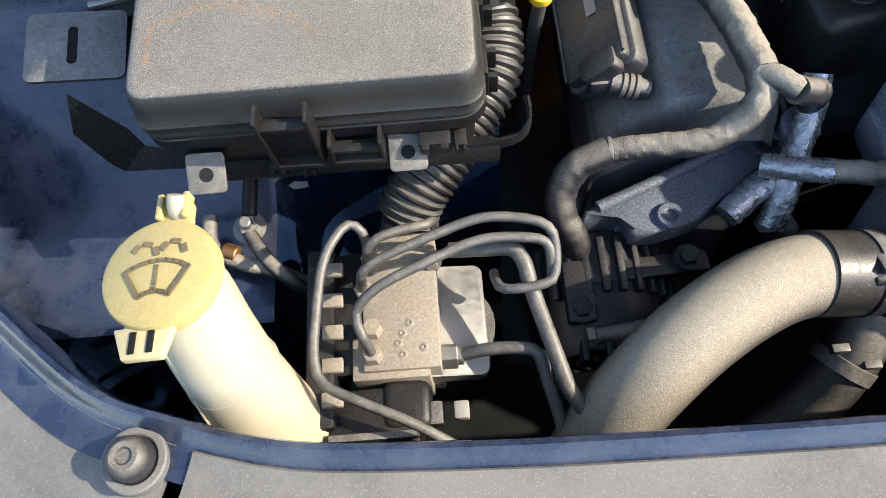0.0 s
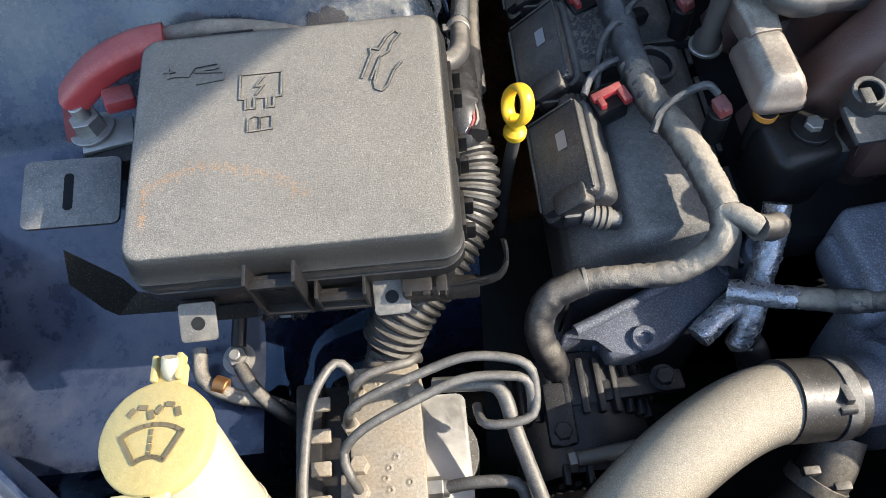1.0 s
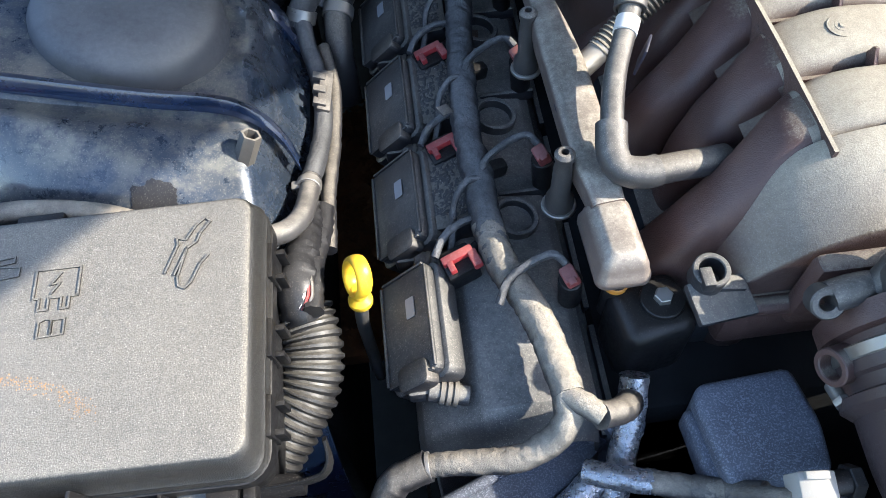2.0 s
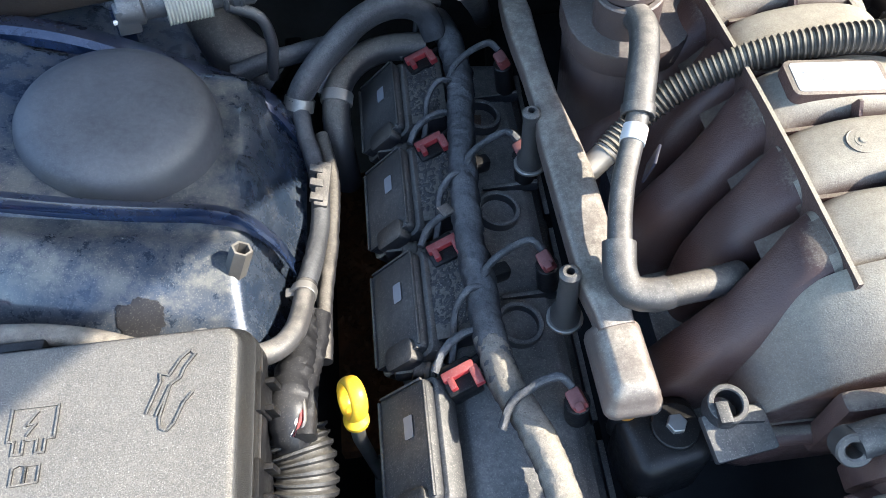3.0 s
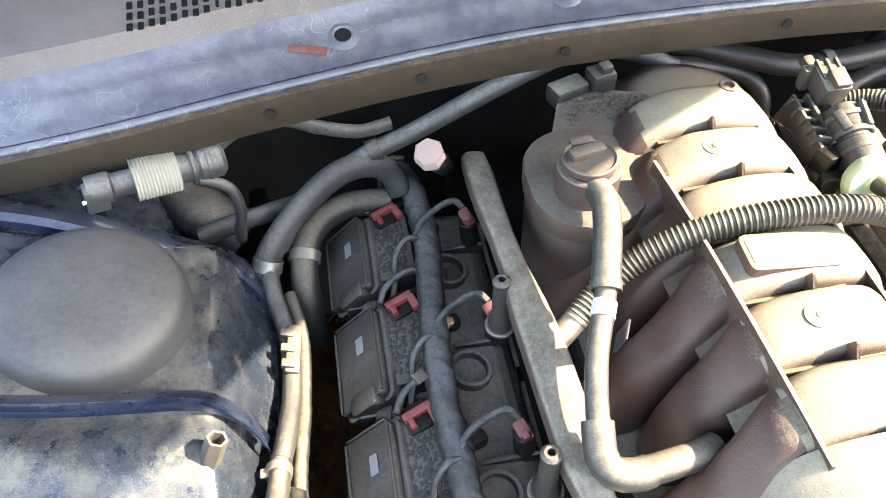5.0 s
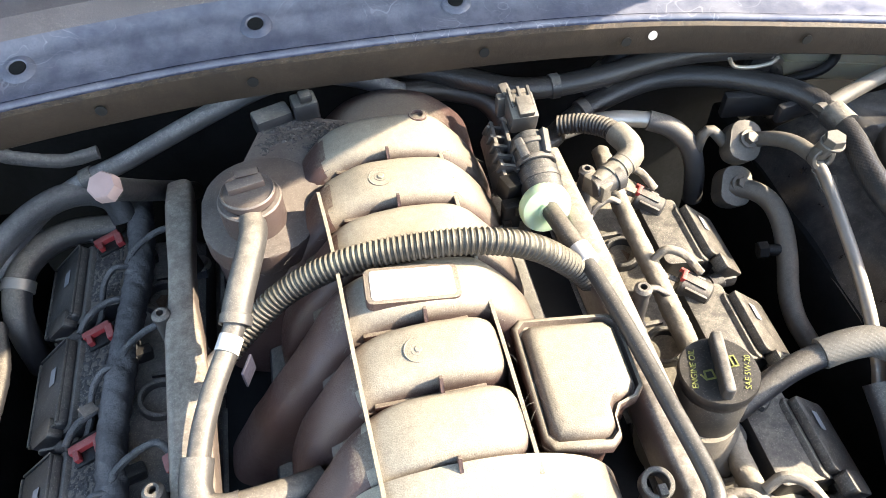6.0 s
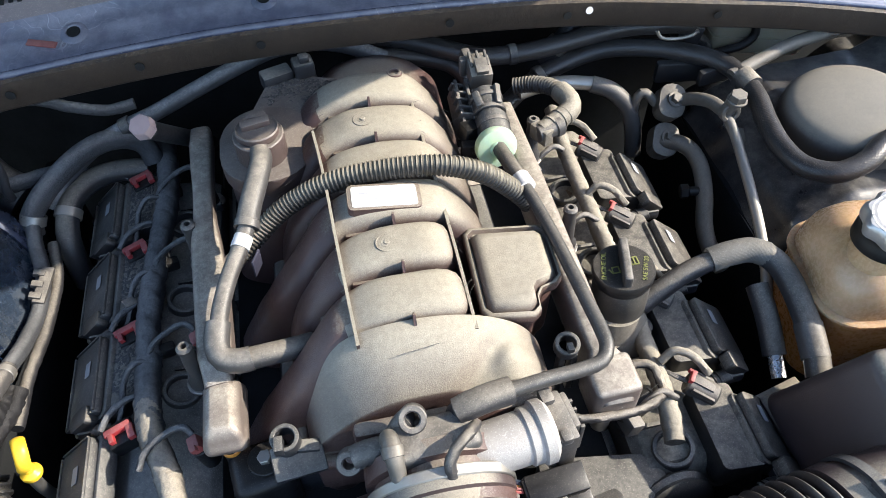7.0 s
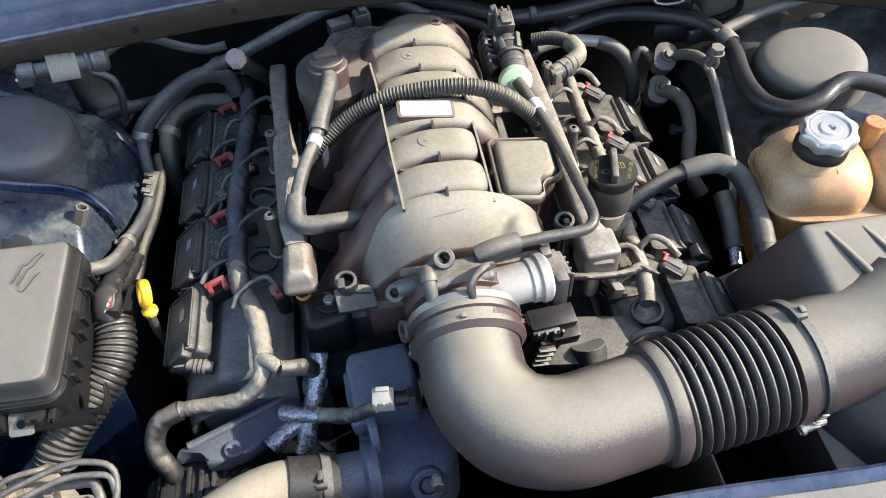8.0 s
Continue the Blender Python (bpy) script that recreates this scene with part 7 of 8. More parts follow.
part("wire_ring", ring((0.092, 0.2862, 1.0355), (0.089, 0.2862, 1.0352), 0.0098, 0.0085), STEEL, loom)
part("tail", tube([(0.090, 0.286, 1.035), (0.068, 0.281, 1.028), (0.056, 0.270, 1.012), (0.056, 0.256, 0.995), (0.066, 0.244, 0.975), (0.07, 0.235, 0.94)], 0.0115, 16, wrap=0.1, seed=6), RUBBER, loom)
part("spur", tube([(0.190, 0.309, 1.080), (0.201, 0.298, 1.084), (0.210, 0.290, 1.083)], (0.0095, 0.0075), 14, wrap=0.12, seed=7), TAPE, loom)
part("sleeve", tube([(0.208, 0.291, 1.083), (0.224, 0.296, 1.072), (0.236, 0.306, 1.055), (0.240, 0.312, 1.035)], 0.0095, 14, wrap=0.12), RUBBER, loom)
for k in range(4):
    y = 0.419 + 0.1133 * k
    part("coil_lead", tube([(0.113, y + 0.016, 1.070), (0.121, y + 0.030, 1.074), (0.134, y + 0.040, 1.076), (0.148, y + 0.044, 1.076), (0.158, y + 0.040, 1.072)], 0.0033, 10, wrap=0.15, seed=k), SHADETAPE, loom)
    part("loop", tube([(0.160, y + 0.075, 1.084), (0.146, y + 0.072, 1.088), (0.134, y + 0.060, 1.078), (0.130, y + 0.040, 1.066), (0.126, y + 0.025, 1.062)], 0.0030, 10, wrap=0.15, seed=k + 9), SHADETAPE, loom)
    part("clamp", box((0.172, y - 0.02, 1.072), (0.018, 0.012, 0.014), 0.003, (0, 10, 20)), BLACK, loom)
part("torn_tape", box((0.137, 0.568, 1.089), (0.013, 0.010, 0.002), 0.0006, (15, 20, 40)), GREYHOSE, loom, "pale scrap of torn tape")

foil = thing("foil_sleeved_wires", (0.22, 0.27, 0.95), "silver foil sleeved wires crossing the front cover", "wires")
part("upright_sleeve", tube([(0.247, 0.330, 1.045), (0.243, 0.312, 1.030), (0.233, 0.285, 1.008), (0.224, 0.262, 0.990), (0.216, 0.245, 0.972)], 0.0108, 24, wrap=0.12, seed=2), FOIL, foil)
part("short_sleeve", tube([(0.180, 0.250, 0.985), (0.196, 0.262, 0.990), (0.214, 0.274, 0.992)], 0.0105, 24, wrap=0.12), FOIL, foil)
part("cross_sleeve", tube([(0.200, 0.273, 1.020), (0.215, 0.266, 1.024), (0.232, 0.260, 1.028), (0.246, 0.256, 1.030)], 0.0088, 24, wrap=0.12, seed=4), FOIL, foil)
part("taped_lead", tube([(0.240, 0.258, 1.029), (0.256, 0.252, 1.034), (0.270, 0.246, 1.040), (0.286, 0.240, 1.05)], 0.0085, 16, wrap=0.15), TAPE, foil)
part("end_sleeve", tube([(0.268, 0.247, 1.039), (0.286, 0.240, 1.050), (0.302, 0.232, 1.072)], (0.0095, 0.007), 16, wrap=0.05), RUBBER, foil)
part("dark_end", tube([(0.217, 0.250, 0.975), (0.228, 0.244, 0.96), (0.236, 0.236, 0.935)], 0.013, 14, wrap=0.12), RUBBER, foil)

# ---- left flank: lines, clips, dipstick ----
dip = thing("dipstick", (0.05, 0.41, 0.95), "yellow ring-pull oil dipstick handle", "dipstick")
bm_ring = bmesh.new()
seg_, tubes_ = 32, 12
ringv = [[bm_ring.verts.new(((0.0128 + 0.0032 * math.cos(2 * math.pi * j / tubes_)) * math.cos(2 * math.pi * i / seg_), 0.0062 * math.sin(2 * math.pi * j / tubes_), (0.0158 + 0.0032 * math.cos(2 * math.pi * j / tubes_)) * math.sin(2 * math.pi * i / seg_))) for j in range(tubes_)] for i in range(seg_)]
for i in range(seg_):
    for j in range(tubes_):
        bm_ring.faces.new((ringv[i][j], ringv[(i + 1) % seg_][j], ringv[(i + 1) % seg_][(j + 1) % tubes_], ringv[i][(j + 1) % tubes_]))
part("handle", moved(bm_ring, Matrix.Translation((0.055, 0.413, 1.093)) @ turn(0, 18, 0) @ turn(0, 0, -70)), DIPYELLOW, dip)
part("collar", lathe((0.053, 0.408, 1.062), (0.05, 0.08, 1), [(0.0085, 0), (0.0095, 0.002), (0.0095, 0.006), (0.0055, 0.010), (0.005, 0.02)], 20), DIPYELLOW, dip)
part("tube", tube([(0.0528, 0.4055, 1.062), (0.050, 0.408, 1.03), (0.048, 0.415, 0.98), (0.046, 0.425, 0.88)], 0.0055, 14), STEEL, dip, "dull steel dipstick tube")

lines = thing("taped_cable_run", (0.02, 0.6, 1.0), "dusty taped cables clipped along the strut tower edge", "cables")
part("curved_tube", tube([(-0.040, 0.449, 1.118), (-0.015, 0.447, 1.110), (0.004, 0.453, 1.104), (0.015, 0.470, 1.096), (0.0185, 0.495, 1.086), (0.020, 0.525, 1.076)], 0.0085, 16), GREYHOSE, lines)
part("main", tube([(0.020, 0.520, 1.078), (0.024, 0.556, 1.065), (0.028, 0.602, 1.056), (0.026, 0.652, 1.058), (0.018, 0.688, 1.070), (0.014, 0.717, 1.078)], 0.0085, 16, wrap=0.06), SHADETAPE, lines)
part("second", tube([(0.030, 0.46, 1.06), (0.031, 0.52, 1.058), (0.036, 0.58, 1.05), (0.038, 0.65, 1.048), (0.030, 0.70, 1.055)], 0.0065, 14, wrap=0.12), RUBBER, lines)
part("torn_sleeve", tube([(0.022, 0.39, 1.09), (0.022, 0.43, 1.085), (0.026, 0.47, 1.07), (0.028, 0.50, 1.062)], 0.008, 14, wrap=0.2), BLACKHOSE, lines)
part("slotted_clip", join(box((0.031, 0.632, 1.062), (0.013, 0.050, 0.010), 0.002, (0, 20, -6)), *[box((0.027, 0.615 + 0.016 * k, 1.068), (0.012, 0.008, 0.006), 0.001, (0, 20, -6)) for k in range(3)]), GREYHOSE, lines, "pale slotted plastic clip")
part("p_clip", join(ring((0.018, 0.508, 1.081), (0.0185, 0.516, 1.078), 0.0105, 0.0085), box((0.010, 0.511, 1.084), (0.010, 0.008, 0.003), 0.001)), STEEL, lines)

cab = thing("terminal_cable", (-0.14, 0.455, 1.12), "dusty black cable from the jump terminal behind the fuse box", "cable")
part("cable", tube([(-0.222, 0.470, 1.140), (-0.195, 0.464, 1.150), (-0.165, 0.462, 1.154), (-0.130, 0.458, 1.152), (-0.10, 0.452, 1.146), (-0.07, 0.446, 1.13)], 0.0082, 16, wrap=0.05), TAPE, cab)
part("socket", join(box((-0.148, 0.445, 1.150), (0.032, 0.016, 0.022), 0.002), box((-0.148, 0.441, 1.156), (0.022, 0.012, 0.010), 0.001)), BLACK, cab)

stud = thing("hollow_stud", (-0.030, 0.516, 1.10), "hollow steel stud standing on the strut tower", "stud")
part("stud", lathe((-0.027, 0.505, 1.116), (0.52, 0.22, 1), [(0.0082, 0), (0.0082, 0.036), (0.0078, 0.038), (0.0058, 0.038), (0.0055, 0.036), (0.0055, 0.026), (0.0005, 0.026)], 6), ACPIPE, stud)
sb = thing("tower_bolt", (-0.043, 0.456, 1.11), "weathered bolt head with washer on the tower", "bolt")
part("bolt", join(hexbolt((-0.047, 0.463, 1.112), (0.1, -0.1, 1), 0.0085, 0.008, 0.0135)), STEEL, sb)

# ---- hoses behind the shaded bank ----
rear = thing("heater_hose", (0.08, 0.75, 1.0), "grey dusty heater hose looping behind the coils", "hose", group="heater hoses")
part("hose", tube([(0.010, 0.712, 1.064), (0.014, 0.722, 1.082), (0.030, 0.738, 1.098), (0.052, 0.757, 1.110), (0.078, 0.778, 1.118), (0.104, 0.792, 1.120), (0.128, 0.798, 1.114), (0.144, 0.798, 1.100), (0.150, 0.788, 1.080)], 0.0125, 20, wrap=0.02), SHADETAPE, rear)
part("clamp", ring((0.012, 0.718, 1.074), (0.016, 0.725, 1.083), 0.0145, 0.0125), STEEL, rear)
rear2 = thing("heater_hose", (0.06, 0.74, 0.96), "second dark heater hose dropping beside the coils", "hose", group="heater hoses")
part("hose", tube([(0.045, 0.690, 0.99), (0.045, 0.701, 1.04), (0.046, 0.720, 1.062), (0.052, 0.747, 1.073), (0.070, 0.771, 1.077), (0.098, 0.786, 1.076), (0.138, 0.790, 1.07)], 0.0135, 20), RUBBER, rear2)
part("clamp", ring((0.047, 0.728, 1.066), (0.0495, 0.738, 1.0705), 0.0155, 0.0135), STEEL, rear2)
rear3 = thing("wrapped_pipe", (0.03, 0.77, 1.06), "cloth-wrapped pipe behind the strut tower", "pipe")
part("pipe", tube([(-0.045, 0.757, 1.092), (-0.015, 0.762, 1.098), (0.015, 0.769, 1.098), (0.04, 0.778, 1.095), (0.07, 0.79, 1.09)], 0.0095, 16, wrap=0.06), SHADETAPE, rear3)
pipe1 = thing("long_pipe", (0.25, 0.82, 1.10), "long grey pipe crossing in front of the firewall", "pipe")
part("pipe", tube([(0.030, 0.745, 1.068), (0.050, 0.768, 1.090), (0.080, 0.788, 1.108), (0.12, 0.802, 1.124), (0.17, 0.808, 1.140), (0.23, 0.815, 1.163), (0.30, 0.825, 1.186), (0.335, 0.836, 1.186), (0.375, 0.846, 1.178), (0.41, 0.848, 1.165), (0.45, 0.845, 1.145)], 0.0095, 18), SHADEHOSE, pipe1)
part("clip", ring((0.125, 0.8035, 1.1255), (0.137, 0.805, 1.129), 0.0118, 0.0092), DARK, pipe1)
wire = thing("taped_wire", (0.08, 0.79, 1.13), "taped wire drooping under the cowl", "wire")
part("wire", tube([(-0.005, 0.77, 1.19), (0.010, 0.782, 1.192), (0.034, 0.792, 1.194), (0.06, 0.795, 1.186), (0.085, 0.796, 1.172), (0.119, 0.800, 1.158), (0.15, 0.805, 1.158)], 0.0065, 14, wrap=0.12), SHADETAPE, wire)
hexc = thing("hex_capped_stick", (0.19, 0.73, 1.10), "rod with a faded hexagonal knob behind the coils", "stick")
part("knob", lathe((0.176, 0.722, 1.184), (-0.15, -0.45, 0.9), [(0.011, 0), (0.0135, 0.002), (0.0135, 0.012), (0.012, 0.015), (0.004, 0.0155)], 7), KNOB, hexc, "faded pinkish knob")
part("rod", tube([(0.177, 0.725, 1.182), (0.186, 0.758, 1.145), (0.196, 0.80, 1.10), (0.207, 0.857, 1.04)], 0.0105, 18), DARK, hexc)
conb = thing("ribbed_connector", (-0.05, 0.74, 1.15), "large round multi-pin connector with a pale ribbed sleeve", "connector")
ca, cb = Vector((-0.104, 0.722, 1.202)), Vector((0.004, 0.758, 1.186))
cd = (cb - ca).normalized()
part("body", join(lathe(ca, cd, [(0.012, 0), (0.013, 0.003), (0.013, 0.018), (0.010, 0.020), (0.0105, 0.04), (0.0125, 0.042), (0.0125, 0.088), (0.0145, 0.09), (0.0145, 0.108), (0.010, 0.112)], 24), box(ca + cd * 0.006 + Vector((0, -0.004, -0.004)), (0.018, 0.016, 0.022), 0.002, (0, 10, 20)), *[ring(ca + cd * s, ca + cd * (s + 0.004), 0.0155, 0.012) for s in (0.082, 0.095)]), SHADEHOSE, conb)
part("sleeve", tube([ca + cd * 0.036, ca + cd * 0.072], 0.0185, 24, ribs=0.0026, depth=0.0010, smooth=True, step=0.002), GREYPLAST, conb, "pale grey ribbed sleeve")
part("lead", tube([ca + cd * 0.085 + Vector((0, -0.006, -0.010)), (0.000, 0.742, 1.165), (0.004, 0.738, 1.14), (-0.002, 0.738, 1.115), (-0.006, 0.745, 1.095)], 0.0052, 12), DARK, conb)
part("bracket", box((-0.112, 0.735, 1.165), (0.014, 0.004, 0.075), 0.001, (10, 8, 10)), BLUE, conb)
part("paint_dab", box((-0.102, 0.712, 1.200), (0.010, 0.002, 0.005), 0.0008, (20, 10, 20)), WHITE, conb)
part("booster_shade", tube([(-0.09, 0.86, 1.10), (-0.05, 0.80, 1.085), (-0.01, 0.775, 1.06)], 0.028, 20), DARK, conb, "dark moulded pipe behind")

# ---- sunlit rear corner: air-conditioning lines and hoses ----
hoseu = thing("braided_hose", (0.62, 0.83, 1.10), "dark woven-sleeve hose across the firewall", "hose", group="rear hoses")
part("hose", tube([(0.43, 0.885, 1.150), (0.478, 0.868, 1.150), (0.526, 0.848, 1.144), (0.567, 0.832, 1.138), (0.611, 0.828, 1.136), (0.662, 0.828, 1.140), (0.717, 0.832, 1.146), (0.763, 0.832, 1.150), (0.807, 0.825, 1.152), (0.85, 0.82, 1.15)], 0.0115, 84, weave=0.00028), BRAID, hoseu)
part("clamp", ring((0.606, 0.828, 1.136), (0.616, 0.828, 1.1365), 0.0135, 0.0115), DARK, hoseu)
hosev = thing("black_hose", (0.50, 0.84, 1.06), "plain black hose behind the manifold", "hose", group="rear hoses")
part("hose", tube([(0.44, 0.848, 1.145), (0.470, 0.852, 1.138), (0.505, 0.852, 1.128), (0.535, 0.846, 1.118), (0.552, 0.832, 1.10), (0.556, 0.82, 1.06)], 0.0100, 18), BLACKHOSE, hosev)
brd = thing("power_steering_hose", (0.80, 0.75, 1.08), "dark braided hose sweeping round the strut tower", "hose", group="rear hoses")
part("hose", tube([(0.60, 0.805, 1.075), (0.637, 0.826, 1.088), (0.69, 0.843, 1.100), (0.745, 0.846, 1.110), (0.80, 0.822, 1.120), (0.845, 0.788, 1.126), (0.872, 0.757, 1.128), (0.883, 0.725, 1.126)], 0.0118, 84, weave=0.00028), BRAID, brd)
part("braid", tube([(0.883, 0.725, 1.126), (0.882, 0.690, 1.125), (0.875, 0.650, 1.123), (0.873, 0.610, 1.121), (0.882, 0.575, 1.121), (0.908, 0.554, 1.126), (0.940, 0.556, 1.134), (0.968, 0.571, 1.142), (0.995, 0.574, 1.146), (1.04, 0.55, 1.14), (1.07, 0.50, 1.12)], 0.0120, 84, weave=0.00028), BRAID, brd, "woven sleeve, catching light")
part("cuff", tube([(0.881, 0.733, 1.127), (0.8845, 0.710, 1.1265)], 0.0145, 18, smooth=False), TAPE, brd, "cloth tape wrap")
part("clamp", ring((0.646, 0.8295, 1.090), (0.656, 0.8325, 1.0925), 0.0155, 0.0125), GREYHOSE, brd)
hoser = thing("black_hose", (0.67, 0.88, 1.08), "thick black hose rising to the cowl", "hose", group="rear hoses")
part("hose", tube([(0.66, 0.86, 1.10), (0.69, 0.855, 1.13), (0.71, 0.87, 1.165), (0.715, 0.90, 1.20)], 0.014, 18), BLACKHOSE, hoser)
part("clamp", ring((0.676, 0.857, 1.115), (0.684, 0.8565, 1.123), 0.0158, 0.0135), STEEL, hoser)
suc = thing("suction_pipe", (0.70, 0.79, 1.06), "bright bare aluminium pipe along the firewall", "pipe")
part("pipe", tube([(0.615, 0.800, 1.095), (0.645, 0.802, 1.100), (0.680, 0.800, 1.101), (0.715, 0.792, 1.099)], 0.0092, 18), ALU, suc)
part("sleeve", tube([(0.710, 0.793, 1.099), (0.735, 0.782, 1.092), (0.755, 0.770, 1.072), (0.765, 0.760, 1.04), (0.77, 0.755, 1.0)], 0.0112, 18), GREYHOSE, suc)
acl = thing("ac_fitting", (0.80, 0.74, 1.03), "dusty aluminium air-conditioning block fittings", "fitting")
for (x, y, z) in ((0.804, 0.753, 1.082), (0.793, 0.726, 1.042)):
    part("block", moved(prism(rounded(0.034, 0.044, 0.013, 6), Matrix.Translation((0, 0, -0.013)), 0.026, 0.004), Matrix.Translation((x, y, z)) @ turn(35, 10, -15)), ACPIPE, acl)
    part("nut", hexbolt((x + 0.003, y - 0.008, z + 0.012), (0.1, -0.5, 0.8), 0.0072, 0.008, 0.0105), ACPIPE, acl)
part("thin_pipe", tube([(0.790, 0.760, 1.078), (0.776, 0.768, 1.092), (0.766, 0.768, 1.088), (0.762, 0.764, 1.065), (0.765, 0.76, 1.03)], 0.0062, 14), ACPIPE, acl)
part("large_pipe", tube([(0.790, 0.722, 1.046), (0.804, 0.710, 1.052), (0.816, 0.692, 1.052), (0.819, 0.665, 1.045), (0.812, 0.630, 1.032), (0.800, 0.595, 1.018), (0.800, 0.570, 1.004), (0.812, 0.550, 0.985)], 0.0105, 20), ACPIPE, acl)
part("small_pipe", tube([(0.812, 0.752, 1.084), (0.824, 0.735, 1.100), (0.834, 0.712, 1.112), (0.840, 0.688, 1.116)], 0.0082, 18), ACPIPE, acl)
part("liquid_pipe", tube([(0.840, 0.690, 1.115), (0.8405, 0.660, 1.110), (0.836, 0.620, 1.100), (0.829, 0.570, 1.087), (0.822, 0.525, 1.072), (0.815, 0.485, 1.052), (0.81, 0.46, 1.03)], 0.0062, 16), STEEL, acl, "bare bright metal pipe")
part("p_fitting", join(cyl((0.792, 0.640, 1.035), (0.806, 0.636, 1.036), 0.006), cyl((0.784, 0.642, 1.034), (0.794, 0.640, 1.035), 0.0095, n=6)), BLACK, acl)
part("charge_port", join(ring((0.840, 0.682, 1.122), (0.840, 0.672, 1.124), 0.0125, 0.007), cyl((0.842, 0.684, 1.12), (0.843, 0.676, 1.146), 0.0088), hexbolt((0.843, 0.675, 1.142), (0, -0.1, 1), 0.0105, 0.010, 0.012)), ACPIPE, acl, "charge port with cap")
part("ear_bracket", prism([(-0.012, -0.010), (0.012, -0.010), (0.018, -0.026), (0.010, -0.032), (0.002, -0.028), (-0.012, -0.006)], plane_at((0.854, 0.682, 1.106), (-0.3, -0.7, 0.6)), 0.004, 0.001), ACPIPE, acl)
bar = thing("tower_brace", (0.87, 0.70, 1.10), "dark sheet brace behind the air-conditioning fittings", "brace")
part("bar", join(box((0.848, 0.79, 1.10), (0.10, 0.012, 0.03), 0.003, (0, 0, -8)), box((0.868, 0.762, 1.112), (0.060, 0.010, 0.022), 0.003, (0, 0, 10))), BLACKHOSE, bar)
part("tube", tube([(0.868, 0.735, 1.128), (0.91, 0.748, 1.136), (0.96, 0.760, 1.145), (1.03, 0.770, 1.150)], 0.0085, 16), ACPIPE, bar, "dusty tan brace tube")

heat = thing("oil_breather_hose", (0.72, 0.46, 1.06), "grey-black hose with woven patch from the filler neck", "hose")
part("hose", tube([(0.650, 0.455, 1.086), (0.672, 0.462, 1.097), (0.70, 0.470, 1.109), (0.735, 0.475, 1.119)], 0.0105, 18), RUBBER, heat)
part("woven_patch", tube([(0.726, 0.4745, 1.117), (0.745, 0.475, 1.122), (0.766, 0.473, 1.125), (0.782, 0.465, 1.123)], 0.0126, 84, weave=0.00028), WOVEN, heat)
part("down", tube([(0.778, 0.468, 1.124), (0.790, 0.455, 1.118), (0.795, 0.435, 1.112), (0.795, 0.405, 1.105), (0.792, 0.372, 1.096), (0.788, 0.345, 1.082)], 0.0125, 20), RUBBER, heat)
part("pale_cuff", tube([(0.794, 0.392, 1.102), (0.790, 0.360, 1.090)], 0.0136, 20, smooth=False), GREYHOSE, heat)
part("second", tube([(0.775, 0.452, 1.09), (0.774, 0.42, 1.078), (0.770, 0.385, 1.062)], 0.0115, 18), RUBBER, heat)
part("ferrule", tube([(0.771, 0.39, 1.064), (0.768, 0.365, 1.052)], 0.0072, 16, smooth=False), FOIL, heat)

rl = thing("wiring_loom", (0.64, 0.55, 1.04), "taped wiring loom along the sunlit valve cover", "wiring loom")
part("trunk", tube([(0.655, 0.78, 1.075), (0.648, 0.72, 1.080), (0.647, 0.66, 1.078), (0.648, 0.60, 1.076), (0.648, 0.54, 1.074), (0.648, 0.48, 1.07), (0.645, 0.40, 1.07), (0.640, 0.35, 1.074), (0.634, 0.315, 1.07)], 0.0095, 16, wrap=0.14, seed=11), SUNTAPE, rl)
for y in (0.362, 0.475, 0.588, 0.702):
    part("coil_lead", tube([(0.648, y + 0.03, 1.082), (0.660, y + 0.032, 1.094), (0.676, y + 0.024, 1.092), (0.690, y + 0.010, 1.078)], 0.0042, 10, wrap=0.15), SUNTAPE, rl)
    part("injector_lead", tube([(0.648, y - 0.01, 1.082), (0.632, y - 0.006, 1.092), (0.616, y - 0.012, 1.088), (0.604, y - 0.018, 1.075)], 0.0036, 10, wrap=0.15), GREYHOSE, rl)
    part("injector_plug", box((0.600, y - 0.022, 1.074), (0.016, 0.020, 0.018), 0.003, (0, 20, 10)), GREYHOSE, rl)
front_lead = part("front_lead", tube([(0.530, 0.335, 1.125), (0.552, 0.332, 1.118), (0.580, 0.333, 1.112), (0.606, 0.338, 1.105), (0.628, 0.350, 1.092), (0.640, 0.362, 1.08)], 0.0042, 14, wrap=0.25), RUBBER, rl)
part("front_loop", tube([(0.640, 0.36, 1.08), (0.636, 0.385, 1.088), (0.618, 0.392, 1.086), (0.604, 0.386, 1.08)], 0.0045, 14, wrap=0.25), TAPE, rl)
part("sensor", join(box((0.612, 0.355, 1.070), (0.040, 0.016, 0.016), 0.002, (0, 0, 25)), box((0.595, 0.348, 1.068), (0.012, 0.020, 0.020), 0.002, (0, 0, 25))), BLACK, rl)

# engine front on the sunlit side, under the duct
fr2 = thing("engine_bracket", (0.58, 0.29, 0.95), "dusty cast bracket below the throttle plug", "bracket")
part("plate", box((0.565, 0.295, 1.02), (0.12, 0.07, 0.05), 0.008, (0, 0, -8)), DARK, fr2)
part("tube", cyl((0.560, 0.262, 1.02), (0.556, 0.285, 1.05), 0.020), DARK, fr2)
part("pulley", lathe((0.630, 0.285, 1.02), (0.1, -1, 0.3), [(0.034, 0), (0.036, 0.003), (0.033, 0.008), (0.036, 0.013), (0.030, 0.016), (0.012, 0.018)], 32), DARK, fr2)

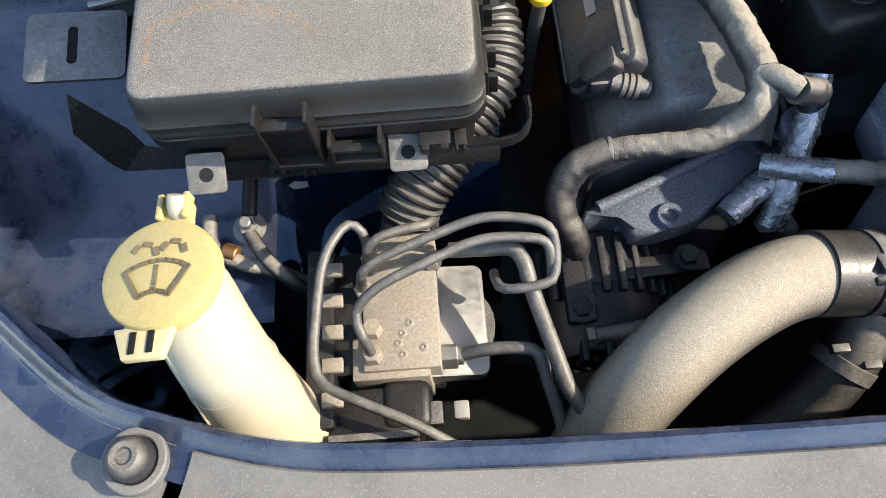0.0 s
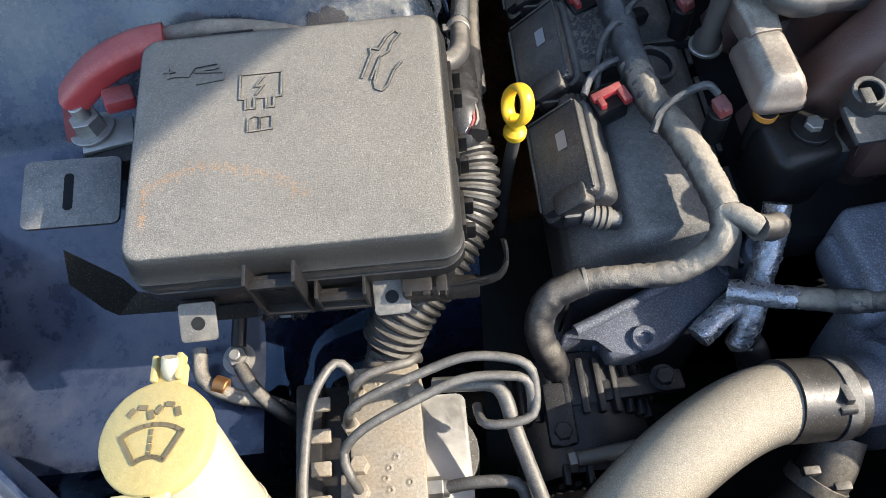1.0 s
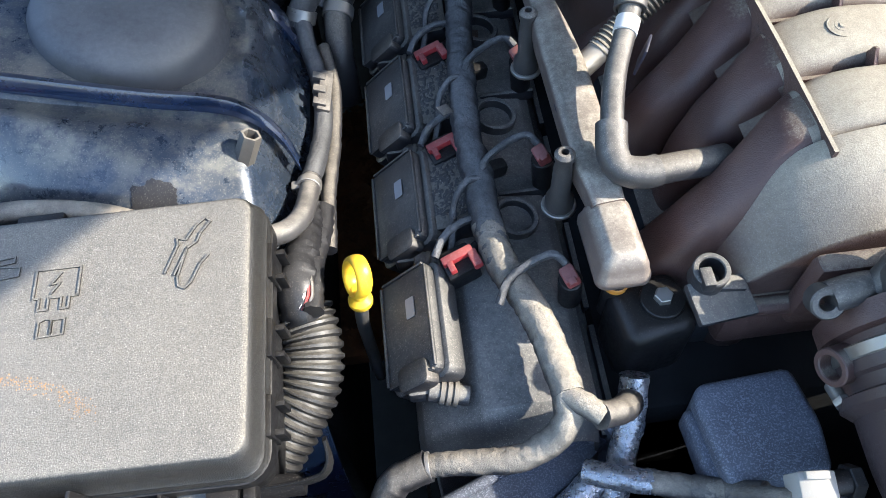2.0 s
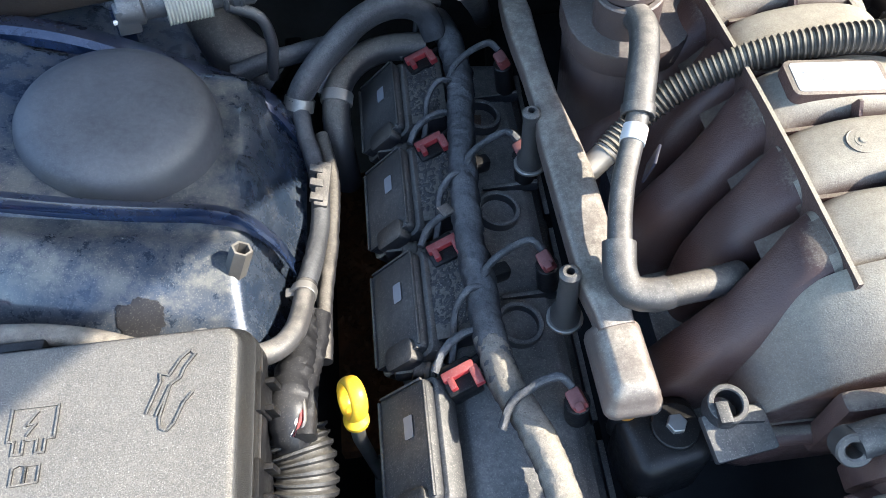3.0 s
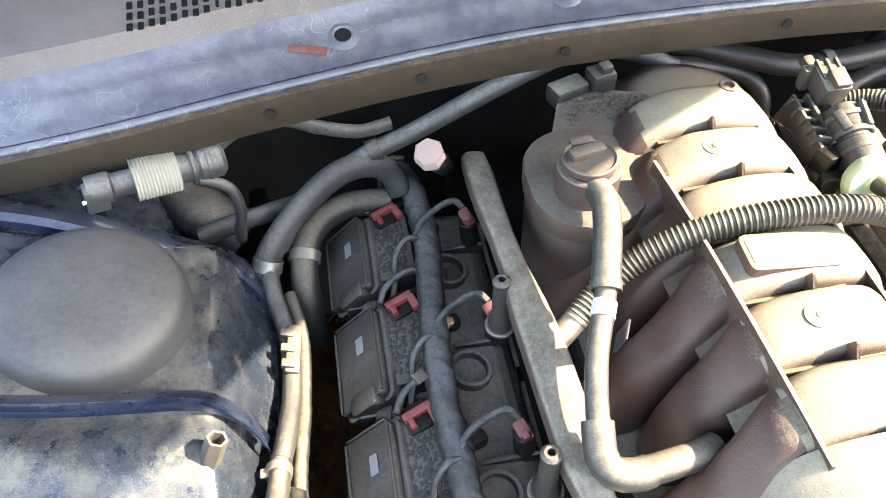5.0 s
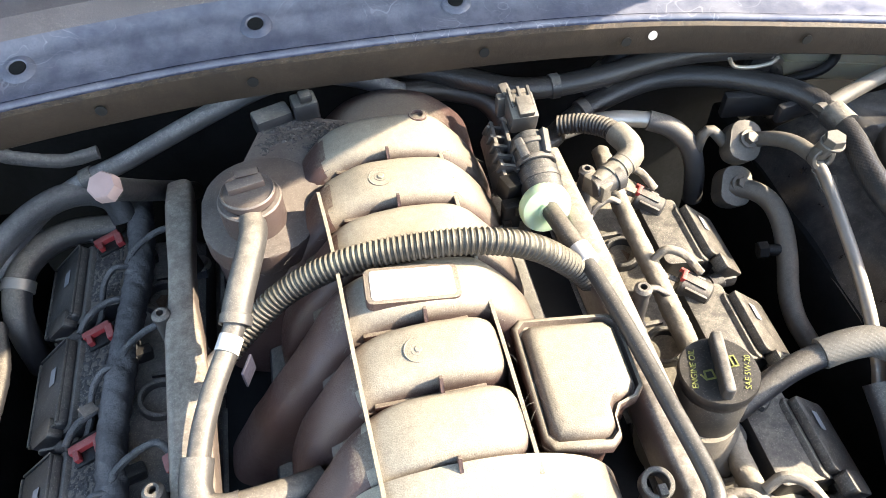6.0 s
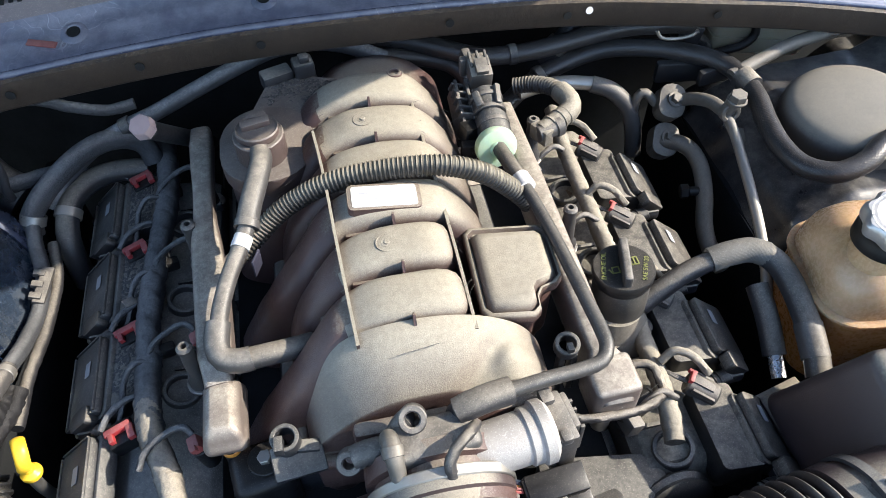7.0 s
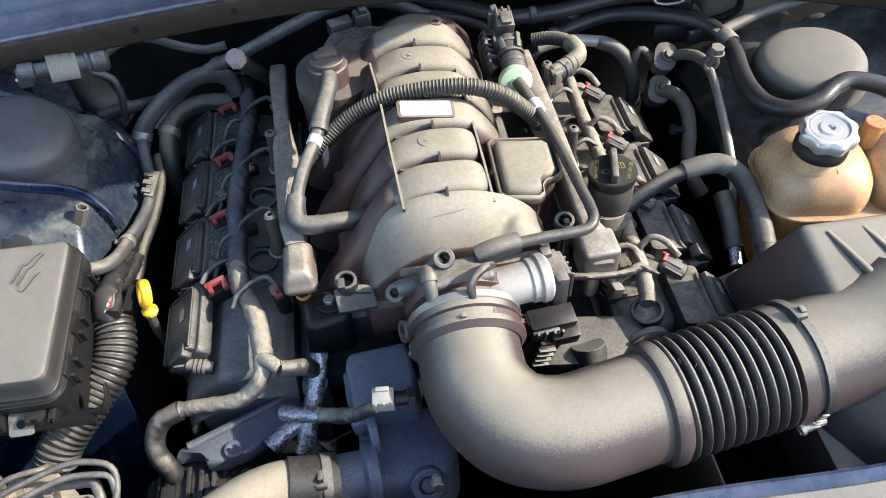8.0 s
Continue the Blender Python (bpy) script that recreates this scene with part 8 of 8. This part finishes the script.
# ---- under the cowl on the sunlit side ----
tank = thing("cowl_reservoir", (0.98, 0.89, 1.06), "beige plastic reservoir tucked under the cowl", "reservoir")
part("body", box((0.985, 0.885, 1.082), (0.15, 0.06, 0.055), 0.010, (0, 9, -4), 3), CREAM, tank)
part("seam", box((0.985, 0.885, 1.083), (0.154, 0.064, 0.003), 0.001, (0, 9, -4)), CREAM, tank)
part("hose", tube([(0.955, 0.85, 1.13), (0.965, 0.848, 1.10), (0.95, 0.845, 1.085), (0.92, 0.85, 1.075), (0.89, 0.86, 1.06)], 0.006, 12), BLACKHOSE, tank)
bulk = thing("bulkhead_connector", (0.865, 0.86, 1.09), "dusty grey square connector under the cowl", "connector")
part("shell", join(box((0.864, 0.856, 1.115), (0.036, 0.03, 0.034), 0.003, (10, 5, -10)), box((0.858, 0.838, 1.118), (0.024, 0.010, 0.022), 0.002, (10, 5, -10))), GREYHOSE, bulk)
part("lead", tube([(0.875, 0.86, 1.10), (0.892, 0.862, 1.09), (0.905, 0.862, 1.07), (0.90, 0.862, 1.04)], 0.010, 14, wrap=0.15), TAPE, bulk)
hang = thing("cowl_hanger", (0.80, 0.80, 1.17), "plated wire hanger below the cowl lip", "hanger")
part("loop", tube([(0.785, 0.792, 1.168), (0.792, 0.790, 1.158), (0.812, 0.788, 1.155), (0.830, 0.784, 1.160), (0.834, 0.782, 1.168)], 0.0022, 10), STEEL, hang)

# ---- cobwebs and lint ----
rng = random.Random(12)
ANCHORS = [((0.466, 0.44, 1.188), (0.495, 0.45, 1.16)), ((0.466, 0.43, 1.188), (0.492, 0.42, 1.15)), ((0.466, 0.455, 1.188), (0.44, 0.44, 1.19)), ((0.464, 0.62, 1.188), (0.50, 0.60, 1.17)), ((0.464, 0.60, 1.188), (0.44, 0.585, 1.205)), ((0.355, 0.64, 1.19), (0.33, 0.62, 1.17)), ((0.52, 0.68, 1.17), (0.47, 0.70, 1.18)), ((0.64, 0.36, 1.08), (0.60, 0.34, 1.11))]
threads = []
for a, b in ANCHORS:
    for k in range(2):
        p0 = Vector(a) + Vector([rng.uniform(-0.02, 0.02) for _ in range(3)])
        p1 = Vector(b) + Vector([rng.uniform(-0.03, 0.03) for _ in range(3)])
        mid = (p0 + p1) / 2 - Vector((0, 0, rng.uniform(0.001, 0.006)))
        threads.append(tube([p0, mid, p1], 0.00006, 4, step=0.01))
solo("cobweb", join(*threads), WEBS, "fine pale cobweb threads strung across the engine", "cobweb", kind="stuff")
lint = []
for k in range(100):
    if k < 40:
        i = rng.randrange(9)
        a = rng.uniform(-0.9, 0.9)
        c = Vector((0.598 + 0.0128 * i + 0.006, 0.1775 + 0.0016 * i + 0.060 * math.sin(a), 1.097 + 0.0012 * i + 0.060 * math.cos(a)))
    else:
        c = Vector((rng.choice((0.466, 0.36)) + rng.uniform(-0.004, 0.004), rng.uniform(0.42, 0.70), 1.190))
    d0 = Vector([rng.uniform(-1, 1) for _ in range(3)]) * 0.004
    lint.append(tube([c - d0, c + Vector((0, 0, rng.uniform(0.0005, 0.003))), c + d0], 0.00014, 4, step=0.003))
solo("lint", join(*lint), GREYHOSE, "pale curled lint caught on ribs and bellows", "lint", kind="stuff")
scrap = thing("paper_scrap", (-0.146, 0.299, 0.99), "torn pale paper scrap on the inner fender", "scrap")
part("scrap", slab([(-0.1530, 0.3000, 1.0010), (-0.1480, 0.3030, 1.0020), (-0.1430, 0.3015, 1.0030), (-0.1380, 0.3025, 1.0010), (-0.1370, 0.2980, 1.0000), (-0.1420, 0.2965, 1.0010), (-0.1490, 0.2970, 1.0000)], 0.0005), GREYLAB, scrap)
